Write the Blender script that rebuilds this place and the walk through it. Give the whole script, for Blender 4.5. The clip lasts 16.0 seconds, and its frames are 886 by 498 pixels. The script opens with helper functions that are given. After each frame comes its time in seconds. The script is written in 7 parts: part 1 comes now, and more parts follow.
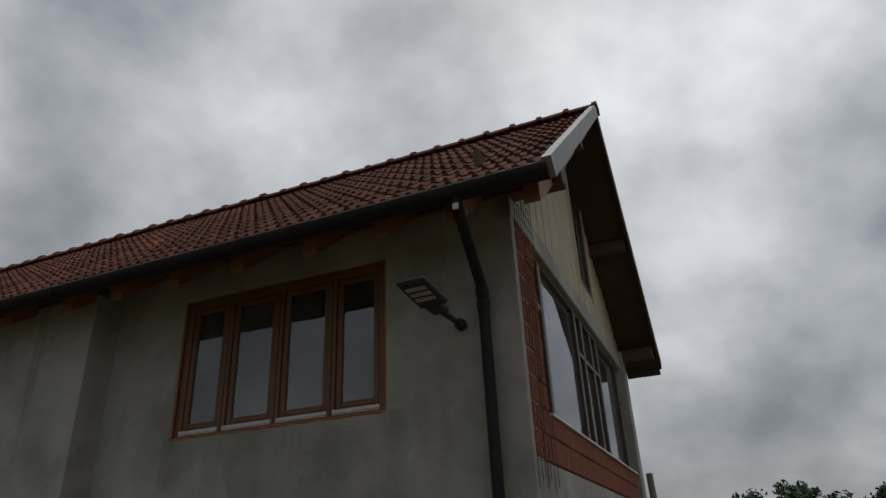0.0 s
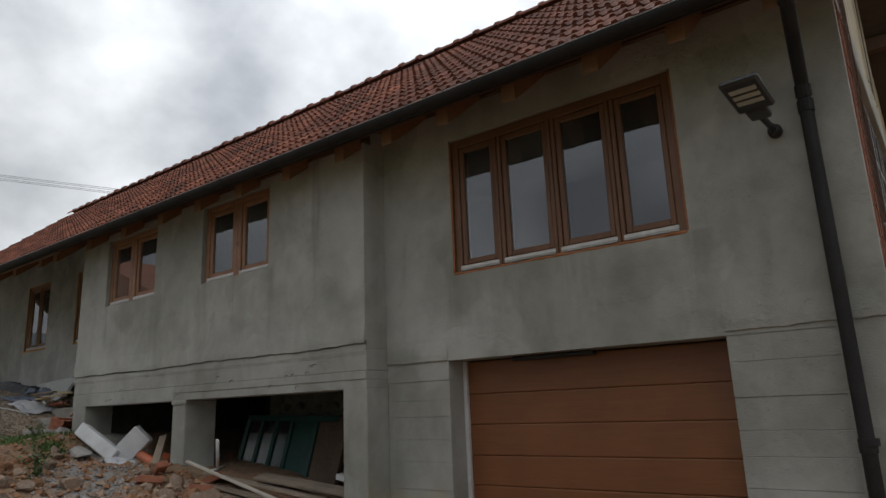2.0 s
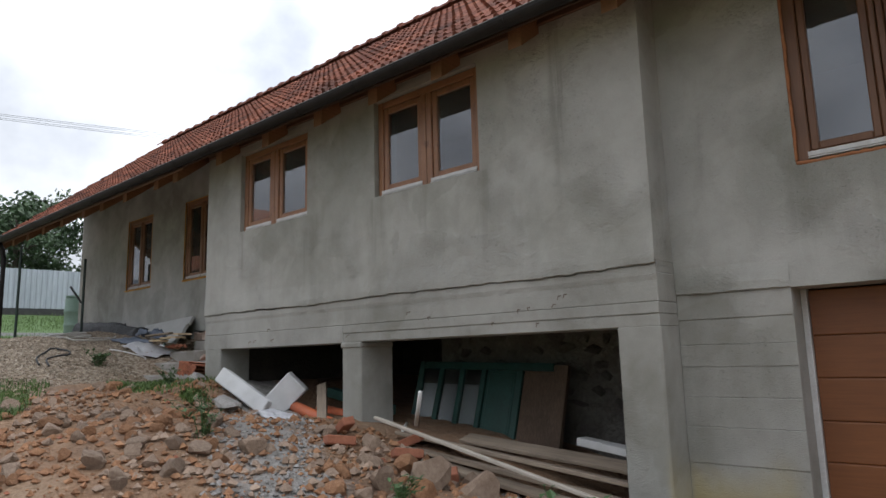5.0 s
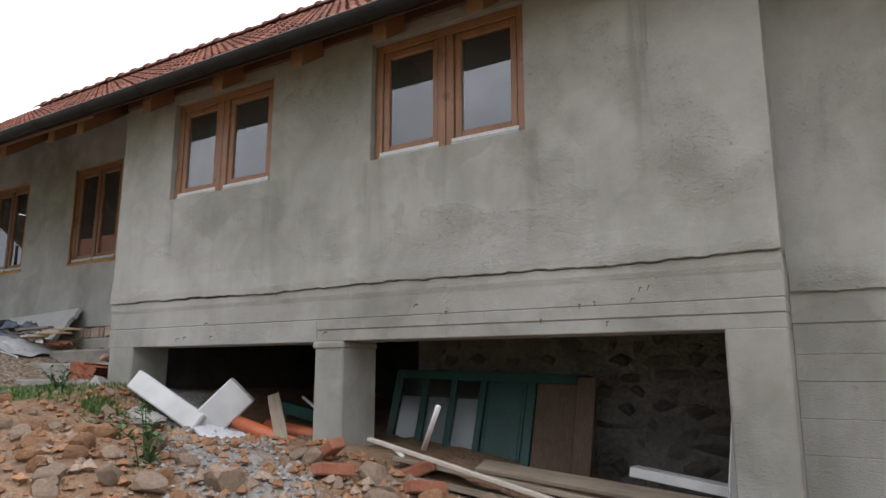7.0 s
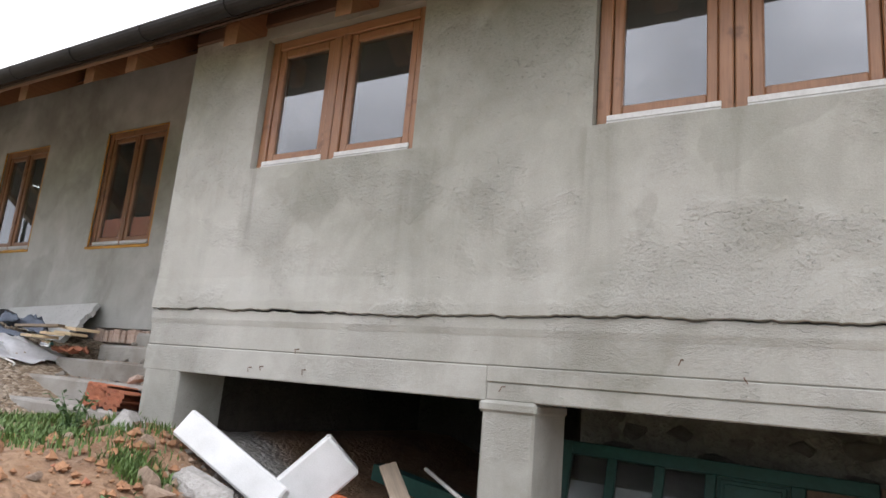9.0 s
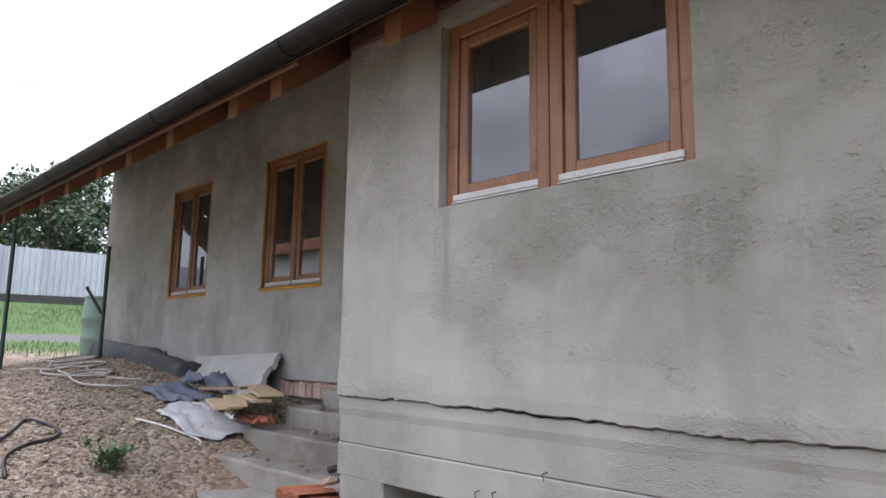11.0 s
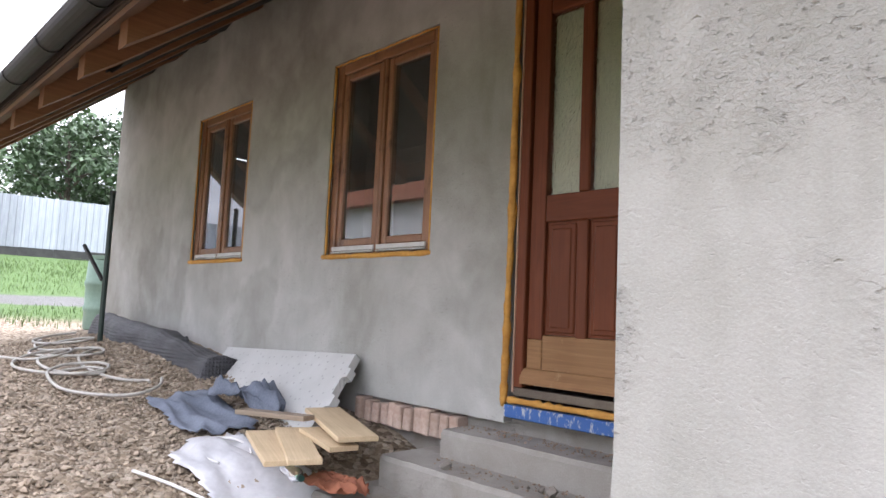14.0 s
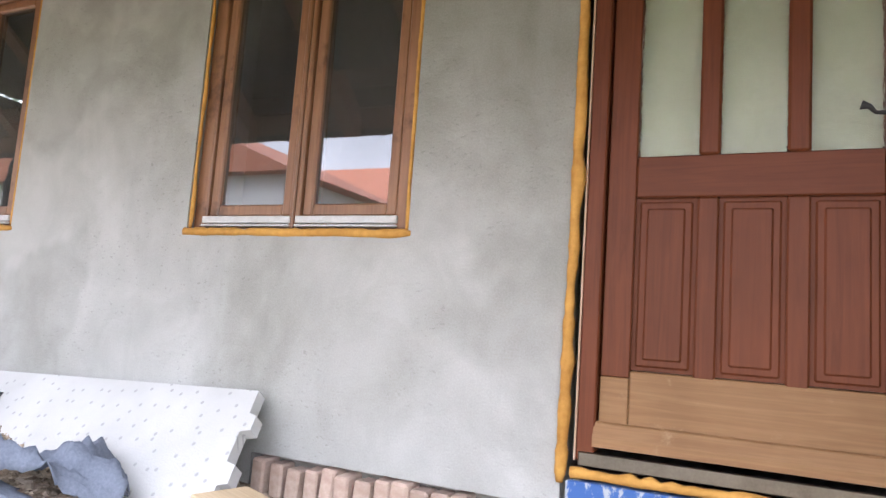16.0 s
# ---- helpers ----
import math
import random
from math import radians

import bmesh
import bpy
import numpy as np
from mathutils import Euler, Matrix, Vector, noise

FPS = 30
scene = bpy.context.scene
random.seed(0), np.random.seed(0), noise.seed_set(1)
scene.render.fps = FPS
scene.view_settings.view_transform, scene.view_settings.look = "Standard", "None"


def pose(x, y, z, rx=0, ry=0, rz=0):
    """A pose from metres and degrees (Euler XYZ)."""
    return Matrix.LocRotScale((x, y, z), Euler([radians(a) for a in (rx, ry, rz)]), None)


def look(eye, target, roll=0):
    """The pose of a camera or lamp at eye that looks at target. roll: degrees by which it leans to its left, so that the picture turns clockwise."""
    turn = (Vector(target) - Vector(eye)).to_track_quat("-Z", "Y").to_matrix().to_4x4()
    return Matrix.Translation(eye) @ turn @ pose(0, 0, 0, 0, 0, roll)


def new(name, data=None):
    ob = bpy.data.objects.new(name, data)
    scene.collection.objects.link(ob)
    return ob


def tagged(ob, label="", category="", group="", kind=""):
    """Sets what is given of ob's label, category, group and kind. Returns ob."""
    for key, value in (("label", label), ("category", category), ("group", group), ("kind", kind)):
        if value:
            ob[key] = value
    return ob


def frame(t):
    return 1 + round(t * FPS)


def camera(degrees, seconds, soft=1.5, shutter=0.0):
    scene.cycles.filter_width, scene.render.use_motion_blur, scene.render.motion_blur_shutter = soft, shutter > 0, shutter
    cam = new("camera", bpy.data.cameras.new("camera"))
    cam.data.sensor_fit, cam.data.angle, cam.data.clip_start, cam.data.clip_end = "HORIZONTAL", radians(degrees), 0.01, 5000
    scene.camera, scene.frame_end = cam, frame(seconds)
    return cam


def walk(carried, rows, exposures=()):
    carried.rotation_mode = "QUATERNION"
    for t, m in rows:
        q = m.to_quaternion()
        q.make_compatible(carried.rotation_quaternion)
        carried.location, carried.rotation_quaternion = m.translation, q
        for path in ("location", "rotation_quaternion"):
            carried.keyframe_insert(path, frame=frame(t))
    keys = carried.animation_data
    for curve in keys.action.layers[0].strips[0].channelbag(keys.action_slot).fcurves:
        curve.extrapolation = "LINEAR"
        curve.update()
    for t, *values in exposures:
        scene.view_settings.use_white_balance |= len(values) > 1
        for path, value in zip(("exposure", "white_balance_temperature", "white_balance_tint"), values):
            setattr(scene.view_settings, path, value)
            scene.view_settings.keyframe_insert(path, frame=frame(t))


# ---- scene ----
cam = camera(67.1, 16.0)
PATH = [
    (0, (0.296, 0.391, 1.766), (-0.376, 2.066, 2.628), -2.7),
    (0.5, (0.254, 0.311, 1.734), (-0.475, 2.011, 2.494), -2.2),
    (1, (0.11, 0.266, 1.694), (-0.756, 1.927, 2.394), -0.0),
    (1.5, (-0.269, 0.311, 1.643), (-1.232, 1.978, 2.187), -3.7),
    (2, (-0.633, 0.183, 1.722), (-1.815, 1.732, 2.177), -2.3),
    (2.5, (-1.012, 0.137, 1.698), (-2.192, 1.721, 2.012), -1.3),
    (3, (-1.506, 0.257, 1.667), (-2.691, 1.85, 1.911), -0.9),
    (3.5, (-1.911, 0.207, 1.687), (-3.164, 1.727, 2.033), -2.9),
    (4, (-2.285, 0.269, 1.703), (-3.487, 1.84, 1.998), -4.0),
    (4.5, (-2.712, 0.389, 1.81), (-4.021, 1.874, 2.096), -6.0),
    (5, (-3.112, 0.446, 1.729), (-4.42, 1.925, 2.05), -1.5),
    (5.2, (-3.274, 0.417, 1.758), (-4.595, 1.898, 2.01), 0.1),
    (7.3, (-4.984, 0.928, 1.665), (-5.977, 2.624, 2.035), 0.0),
    (7.5, (-5.182, 1.039, 1.711), (-6.191, 2.734, 2.044), 0.3),
    (8, (-5.604, 1.214, 1.75), (-6.697, 2.836, 2.166), 1.3),
    (8.2, (-5.842, 1.291, 1.716), (-6.917, 2.917, 2.165), 4.1),
    (10.3, (-7.438, 2.241, 2.374), (-8.409, 3.957, 2.705), 4.0),
    (10.5, (-7.535, 2.285, 2.386), (-8.684, 3.883, 2.742), 2.0),
    (11, (-7.697, 2.371, 2.558), (-9.087, 3.778, 2.851), 0.9),
    (11.5, (-8.018, 2.542, 2.544), (-9.457, 3.926, 2.644), 1.6),
    (12, (-8.394, 2.902, 2.537), (-9.783, 4.339, 2.621), 1.0),
    (12.5, (-8.776, 3.123, 2.709), (-10.229, 4.488, 2.875), -2.3),
    (13, (-9.054, 3.133, 2.767), (-10.511, 4.499, 2.87), -0.1),
    (13.5, (-9.462, 3.293, 2.779), (-10.882, 4.698, 2.864), 0.5),
    (14, (-9.892, 3.337, 2.786), (-11.338, 4.706, 2.968), 2.6),
    (14.5, (-10.324, 3.411, 2.764), (-11.578, 4.966, 2.872), 3.0),
    (15, (-10.81, 3.648, 2.816), (-11.823, 5.367, 2.956), 4.4),
    (15.5, (-11.216, 3.695, 2.763), (-12.178, 5.425, 3.051), 3.5),
    (16, (-11.562, 3.758, 2.798), (-12.399, 5.562, 3.015), 4.0),
]
EXPOSURES = [(0.0, -0.97, 6450, 8), (0.5, -0.89, 6450, 8), (1.0, -0.71, 6500, 8), (1.5, -0.32, 6500, 8), (2.0, 0.0, 6500, 8), (2.5, 0.52, 6500, 9), (3.0, 1.4, 6450, 9), (3.5, 1.34, 6350, 10), (4.0, 1.2, 6350, 10), (4.5, 1.06, 6350, 10), (5.0, 0.73, 6300, 10), (8.0, 1.6, 6500, 12), (10.5, 2.1, 6250, 15), (11.0, 1.55, 6150, 16), (11.5, 1.35, 6150, 15), (12.5, 1.72, 6250, 15), (13.0, 1.72, 6250, 15), (13.5, 1.9, 6250, 16), (14.0, 2.36, 6250, 17), (14.5, 2.37, 6250, 18), (15.0, 2.86, 6250, 18), (15.5, 2.92, 6200, 17), (16.0, 3.2, 6150, 17)]
walk(cam, [(t, look(eye, target, roll)) for t, eye, target, roll in PATH], EXPOSURES)

# ---- world and light ----
SKY_STRENGTH = 0.75
world = bpy.data.worlds.new("overcast_sky")
scene.world = world
world.use_nodes = True
wn, wl = world.node_tree.nodes, world.node_tree.links
wn.clear()
w_out = wn.new("ShaderNodeOutputWorld")
w_bg = wn.new("ShaderNodeBackground")
w_bg.inputs["Strength"].default_value = SKY_STRENGTH
w_sky = wn.new("ShaderNodeTexSky")
w_sky.sky_type, w_sky.sun_disc = "NISHITA", False
w_sky.sun_elevation, w_sky.sun_rotation = radians(50), radians(-15)
w_co = wn.new("ShaderNodeTexCoord")
w_sep = wn.new("ShaderNodeSeparateXYZ")
w_up = wn.new("ShaderNodeMath")
w_up.operation, w_up.inputs[1].default_value = "ADD", 0.9
w_flat = wn.new("ShaderNodeVectorMath")
w_flat.operation = "DIVIDE"
w_com = wn.new("ShaderNodeCombineXYZ")
w_n1 = wn.new("ShaderNodeTexNoise")
w_n1.inputs["Scale"].default_value, w_n1.inputs["Detail"].default_value, w_n1.inputs["Roughness"].default_value, w_n1.inputs["Distortion"].default_value = 4.4, 6.0, 0.5, 0.0
w_ramp = wn.new("ShaderNodeValToRGB")
w_ramp.color_ramp.elements[0].position, w_ramp.color_ramp.elements[0].color = 0.33, (0.48, 0.50, 0.545, 1)
w_ramp.color_ramp.elements[1].position, w_ramp.color_ramp.elements[1].color = 0.66, (1.28, 1.30, 1.34, 1)
w_mid = w_ramp.color_ramp.elements.new(0.5)
w_mid.color = (0.86, 0.88, 0.92, 1)
w_sc = wn.new("ShaderNodeVectorMath")
w_sc.operation = "SCALE"
w_sc.inputs["Scale"].default_value = 0.12
w_mix = wn.new("ShaderNodeMix")
w_mix.data_type = "RGBA"
w_mix.inputs["Factor"].default_value = 0.9
wl.new(w_co.outputs["Generated"], w_sep.inputs[0])
wl.new(w_sep.outputs["Z"], w_up.inputs[0])
for w_axis in ("X", "Y", "Z"):
    wl.new(w_up.outputs[0], w_com.inputs[w_axis])
wl.new(w_co.outputs["Generated"], w_flat.inputs[0])
wl.new(w_com.outputs["Vector"], w_flat.inputs[1])
wl.new(w_flat.outputs["Vector"], w_n1.inputs["Vector"])
wl.new(w_n1.outputs["Fac"], w_ramp.inputs["Fac"])
wl.new(w_sky.outputs["Color"], w_sc.inputs[0])
wl.new(w_sc.outputs["Vector"], w_mix.inputs["A"])
wl.new(w_ramp.outputs["Color"], w_mix.inputs["B"])
w_dot = wn.new("ShaderNodeVectorMath")
w_dot.operation = "DOT_PRODUCT"
w_dot.inputs[1].default_value = (0.34, 0.58, 0.74)
w_rng = wn.new("ShaderNodeMapRange")
w_rng.interpolation_type = "SMOOTHSTEP"
for w_key, w_val in (("From Min", -0.8), ("From Max", 1.0), ("To Min", 0.66), ("To Max", 1.5)):
    w_rng.inputs[w_key].default_value = w_val
w_glow = wn.new("ShaderNodeVectorMath")
w_glow.operation = "SCALE"
w_elev = wn.new("ShaderNodeMapRange")
for w_key, w_val in (("From Min", 0.0), ("From Max", 1.0), ("To Min", 0.64), ("To Max", 1.46)):
    w_elev.inputs[w_key].default_value = w_val
w_both = wn.new("ShaderNodeMath")
w_both.operation = "MULTIPLY"
wl.new(w_sep.outputs["Z"], w_elev.inputs["Value"])
wl.new(w_co.outputs["Generated"], w_dot.inputs[0])
wl.new(w_dot.outputs["Value"], w_rng.inputs["Value"])
wl.new(w_mix.outputs["Result"], w_glow.inputs[0])
wl.new(w_rng.outputs["Result"], w_both.inputs[0])
wl.new(w_elev.outputs["Result"], w_both.inputs[1])
wl.new(w_both.outputs[0], w_glow.inputs["Scale"])
wl.new(w_glow.outputs["Vector"], w_bg.inputs["Color"])
wl.new(w_bg.outputs["Background"], w_out.inputs["Surface"])
sun = new("sun", bpy.data.lights.new("sun", "SUN"))
sun.data.energy, sun.data.angle, sun.data.color = 0.5, radians(25), (1.0, 0.97, 0.93)
sun.matrix_world = look((-12, 22, 26), (-6, 4, 2))


# ---- materials ----
def ramp_node(nt, fac, stops):
    r = nt.nodes.new("ShaderNodeValToRGB")
    e = r.color_ramp.elements
    e[0].position, e[0].color = stops[0][0], (*stops[0][1], 1)
    e[1].position, e[1].color = stops[-1][0], (*stops[-1][1], 1)
    for p, c in stops[1:-1]:
        e.new(p).color = (*c, 1)
    nt.links.new(fac, r.inputs["Fac"])
    return r.outputs["Color"]


def noise_node(nt, vec, scale, detail=5.0, rough=0.55, distort=0.0):
    n = nt.nodes.new("ShaderNodeTexNoise")
    n.inputs["Scale"].default_value, n.inputs["Detail"].default_value = scale, detail
    n.inputs["Roughness"].default_value, n.inputs["Distortion"].default_value = rough, distort
    nt.links.new(vec, n.inputs["Vector"])
    return n.outputs["Fac"]


def mix_node(nt, fac, a, b, blend="MIX"):
    m = nt.nodes.new("ShaderNodeMix")
    m.data_type, m.blend_type = "RGBA", blend
    for sock, v in ((m.inputs["Factor"], fac), (m.inputs["A"], a), (m.inputs["B"], b)):
        if isinstance(v, (int, float)):
            sock.default_value = v
        elif isinstance(v, tuple):
            sock.default_value = (*v, 1)
        else:
            nt.links.new(v, sock)
    return m.outputs["Result"]


def math_node(nt, op, a, b=0.0, clamp=False):
    m = nt.nodes.new("ShaderNodeMath")
    m.operation, m.use_clamp = op, clamp
    for sock, v in ((m.inputs[0], a), (m.inputs[1], b)):
        if isinstance(v, (int, float)):
            sock.default_value = v
        else:
            nt.links.new(v, sock)
    return m.outputs[0]


def range_node(nt, v, a, b, lo=0.0, hi=1.0):
    m = nt.nodes.new("ShaderNodeMapRange")
    m.interpolation_type = "SMOOTHSTEP"
    nt.links.new(v, m.inputs["Value"])
    for k, x in (("From Min", a), ("From Max", b), ("To Min", lo), ("To Max", hi)):
        m.inputs[k].default_value = x
    return m.outputs["Result"]


def coords(nt, scale=(1, 1, 1), rot=(0, 0, 0), kind="Object"):
    tc = nt.nodes.new("ShaderNodeTexCoord")
    mp = nt.nodes.new("ShaderNodeMapping")
    mp.inputs["Scale"].default_value, mp.inputs["Rotation"].default_value = scale, rot
    nt.links.new(tc.outputs[kind], mp.inputs["Vector"])
    return mp.outputs["Vector"]


def base_mat(name, rough=0.8, metal=0.0):
    m = bpy.data.materials.new(name)
    m.use_nodes = True
    p = m.node_tree.nodes["Principled BSDF"]
    p.inputs["Roughness"].default_value, p.inputs["Metallic"].default_value = rough, metal
    return m, m.node_tree, p


def bump_to(nt, p, height, strength, distance=0.01):
    b = nt.nodes.new("ShaderNodeBump")
    b.inputs["Strength"].default_value, b.inputs["Distance"].default_value = strength, distance
    nt.links.new(height, b.inputs["Height"])
    nt.links.new(b.outputs["Normal"], p.inputs["Normal"])


def simple(name, dark, light, scale=8.0, fine=60.0, rough=0.8, metal=0.0, bump=0.3, stretch=(1, 1, 1), dist=0.005, rnd=0.0, rot=(0, 0, 0)):
    """A surface with stains at one scale and grain at another."""
    m, nt, p = base_mat(name, rough, metal)
    v = coords(nt, stretch, rot)
    big, small = noise_node(nt, v, scale), noise_node(nt, v, fine, 3.0)
    c = ramp_node(nt, big, [(0.3, dark), (0.7, light)])
    c = mix_node(nt, 0.35, c, ramp_node(nt, small, [(0.3, dark), (0.7, light)]))
    if rnd:
        oi = nt.nodes.new("ShaderNodeObjectInfo")
        gi = nt.nodes.new("ShaderNodeNewGeometry")
        r = math_node(nt, "FRACT", math_node(nt, "ADD", oi.outputs["Random"], gi.outputs["Random Per Island"]))
        c = mix_node(nt, rnd, c, ramp_node(nt, r, [(0.0, (0.35, 0.35, 0.35)), (1.0, (1.5, 1.5, 1.5))]), "MULTIPLY")
    nt.links.new(c, p.inputs["Base Color"])
    if bump:
        bump_to(nt, p, math_node(nt, "ADD", small, math_node(nt, "MULTIPLY", big, 0.6)), bump, dist)
    return m


def plaster_mat(name, dark, mid, light, bump=0.55, streaks=0.5, drag=1.0, stain=False, runs=(), soft=0.0):
    """Raw cement render: soft blotches, damp runs, stippled patches, trowel sweeps and dark pits."""
    m, nt, p = base_mat(name, 0.92)
    v = coords(nt)
    w = coords(nt, (0.9, 0.9, 1.05 * drag), (0, 0.12, 0))
    blot = noise_node(nt, v, 0.62, 7.0, 0.55, 0.35)
    cloud = noise_node(nt, coords(nt, (1.0, 1.0, 0.7), (0, 0.4, 0)), 1.9, 6.0, 0.55, 0.6)
    run = noise_node(nt, coords(nt, (3.0, 3.0, 0.22)), 1.3, 4.0, 0.55, 0.25)
    c = ramp_node(nt, blot, [(0.40, dark), (0.5, mid), (0.60, light)])
    c = mix_node(nt, 0.34, c, ramp_node(nt, cloud, [(0.40, dark), (0.5, mid), (0.60, light)]))
    c = mix_node(nt, math_node(nt, "MULTIPLY", range_node(nt, run, 0.55, 0.70), streaks), c, dark)
    c = mix_node(nt, math_node(nt, "MULTIPLY", range_node(nt, run, 0.42, 0.30), streaks * 0.6), c, light)
    patch = noise_node(nt, v, 0.8, 5.0, 0.5, 0.3)
    c = mix_node(nt, math_node(nt, "MULTIPLY", range_node(nt, patch, 0.57 - soft, 0.59 + soft), 0.32), c, light)
    c = mix_node(nt, math_node(nt, "MULTIPLY", range_node(nt, patch, 0.41 + soft, 0.395 - soft), 0.42), c, dark)
    sep = nt.nodes.new("ShaderNodeSeparateXYZ")
    nt.links.new(v, sep.inputs[0])
    # rain runs below the window ends: (x, top, length, half width)
    sway = math_node(nt, "MULTIPLY", math_node(nt, "SUBTRACT", noise_node(nt, coords(nt, (1.0, 1.0, 0.6)), 3.2, 4.0), 0.5), 0.16)
    thread = range_node(nt, noise_node(nt, coords(nt, (9.0, 9.0, 0.5)), 1.6, 4.0, 0.6), 0.40, 0.58, 0.25, 1.0)
    for rx, top_z, length, half in runs:
        off = math_node(nt, "ABSOLUTE", math_node(nt, "SUBTRACT", math_node(nt, "ADD", sep.outputs["X"], sway), rx))
        fall = math_node(nt, "MULTIPLY", range_node(nt, sep.outputs["Z"], top_z - length, top_z - 0.35 * length), range_node(nt, sep.outputs["Z"], top_z, top_z - 0.03))
        wet = math_node(nt, "MULTIPLY", math_node(nt, "MULTIPLY", range_node(nt, off, half, half * 0.35), fall), thread)
        c = mix_node(nt, math_node(nt, "MULTIPLY", wet, 0.62), c, tuple(x * 0.86 for x in dark))
    rough_area = range_node(nt, noise_node(nt, v, 1.5, 5.0, 0.6, 0.3), 0.46, 0.57, 0.10, 1.15)
    stipple = noise_node(nt, w, 64.0, 5.0, 0.7, 0.1)
    mottle = noise_node(nt, v, 4.2, 6.0, 0.6, 0.5)
    c = mix_node(nt, 0.2, c, ramp_node(nt, mottle, [(0.36, dark), (0.5, mid), (0.64, light)]))
    pit = math_node(nt, "MULTIPLY", range_node(nt, noise_node(nt, coords(nt, (0.75, 0.75, 1.3), (0, 0.2, 0)), 58.0, 4.0, 0.6, 0.1), 0.60, 0.68), rough_area)
    gouge = math_node(nt, "MULTIPLY", range_node(nt, noise_node(nt, coords(nt, (0.6, 0.6, 2.2), (0, 0.15, 0)), 19.0, 4.0, 0.55, 0.0), 0.715, 0.75), range_node(nt, noise_node(nt, v, 0.9, 3.0), 0.47, 0.56))
    holes = math_node(nt, "MAXIMUM", pit, gouge)
    c = mix_node(nt, math_node(nt, "MULTIPLY", holes, 0.28), c, tuple(x * 0.5 for x in dark))
    grain = noise_node(nt, v, 150.0, 4.0, 0.7)
    c = mix_node(nt, 0.2, c, ramp_node(nt, grain, [(0.3, dark), (0.7, light)]))
    if stain:
        low = range_node(nt, math_node(nt, "ADD", sep.outputs["Z"], math_node(nt, "MULTIPLY", cloud, 0.5)), 1.4, 0.95)
        side = math_node(nt, "MULTIPLY", range_node(nt, sep.outputs["X"], -4.2, -4.4), range_node(nt, sep.outputs["X"], -5.0, -4.9))
        c = mix_node(nt, math_node(nt, "MULTIPLY", math_node(nt, "MULTIPLY", low, side), 0.75), c, (0.42, 0.34, 0.13))
    nt.links.new(c, p.inputs["Base Color"])
    h = math_node(nt, "ADD", math_node(nt, "MULTIPLY", grain, 0.18), math_node(nt, "MULTIPLY", stipple, rough_area))
    h = math_node(nt, "SUBTRACT", h, math_node(nt, "MULTIPLY", holes, 0.75))
    bump_to(nt, p, h, bump, 0.014)
    return m


def wood_mat(name, dark, light, rough=0.45, along="z", coat=0.0, bump=0.15, worn=None):
    m, nt, p = base_mat(name, rough)
    s = {"x": (0.6, 14, 14), "y": (14, 0.6, 14), "z": (14, 14, 0.6)}[along]
    v = coords(nt, s)
    g = noise_node(nt, v, 4.0, 6.0, 0.6, 1.2)
    b = noise_node(nt, coords(nt), 2.5, 4.0)
    c = ramp_node(nt, g, [(0.25, dark), (0.75, light)])
    c = mix_node(nt, 0.4, c, ramp_node(nt, b, [(0.3, dark), (0.7, light)]))
    if worn:
        c = mix_node(nt, range_node(nt, noise_node(nt, coords(nt), 6.0, 6.0, 0.65), 0.55, 0.7), c, worn)
    nt.links.new(c, p.inputs["Base Color"])
    p.inputs["Coat Weight"].default_value = coat
    p.inputs["Coat Roughness"].default_value = 0.3
    bump_to(nt, p, g, bump, 0.003)
    return m


PLASTER = plaster_mat("cement_render", (0.20, 0.20, 0.17), (0.335, 0.33, 0.30), (0.44, 0.435, 0.41), 0.75, 0.4, 1.0, runs=((-8.62, 3.24, 1.0, 0.17), (-9.9, 3.24, 0.7, 0.07), (-7.58, 3.24, 0.85, 0.12), (-7.0, 3.24, 0.6, 0.06), (-6.33, 3.24, 0.95, 0.12), (-5.6, 4.3, 1.9, 0.10), (-4.1, 2.87, 0.6, 0.12), (-2.9, 2.87, 0.5, 0.25), (-2.0, 2.87, 0.7, 0.16)))
PLASTER_D = plaster_mat("cement_render_smooth", (0.19, 0.187, 0.16), (0.34, 0.337, 0.312), (0.51, 0.51, 0.495), 0.28, 0.25, 1.0, soft=0.02)
CONCRETE = plaster_mat("board_marked_concrete", (0.20, 0.196, 0.165), (0.31, 0.305, 0.278), (0.43, 0.425, 0.40), 0.6, 0.35, 2.2, True)
STEP_CONC = plaster_mat("step_concrete", (0.145, 0.115, 0.088), (0.255, 0.232, 0.205), (0.39, 0.375, 0.35), 0.7, 0.3)


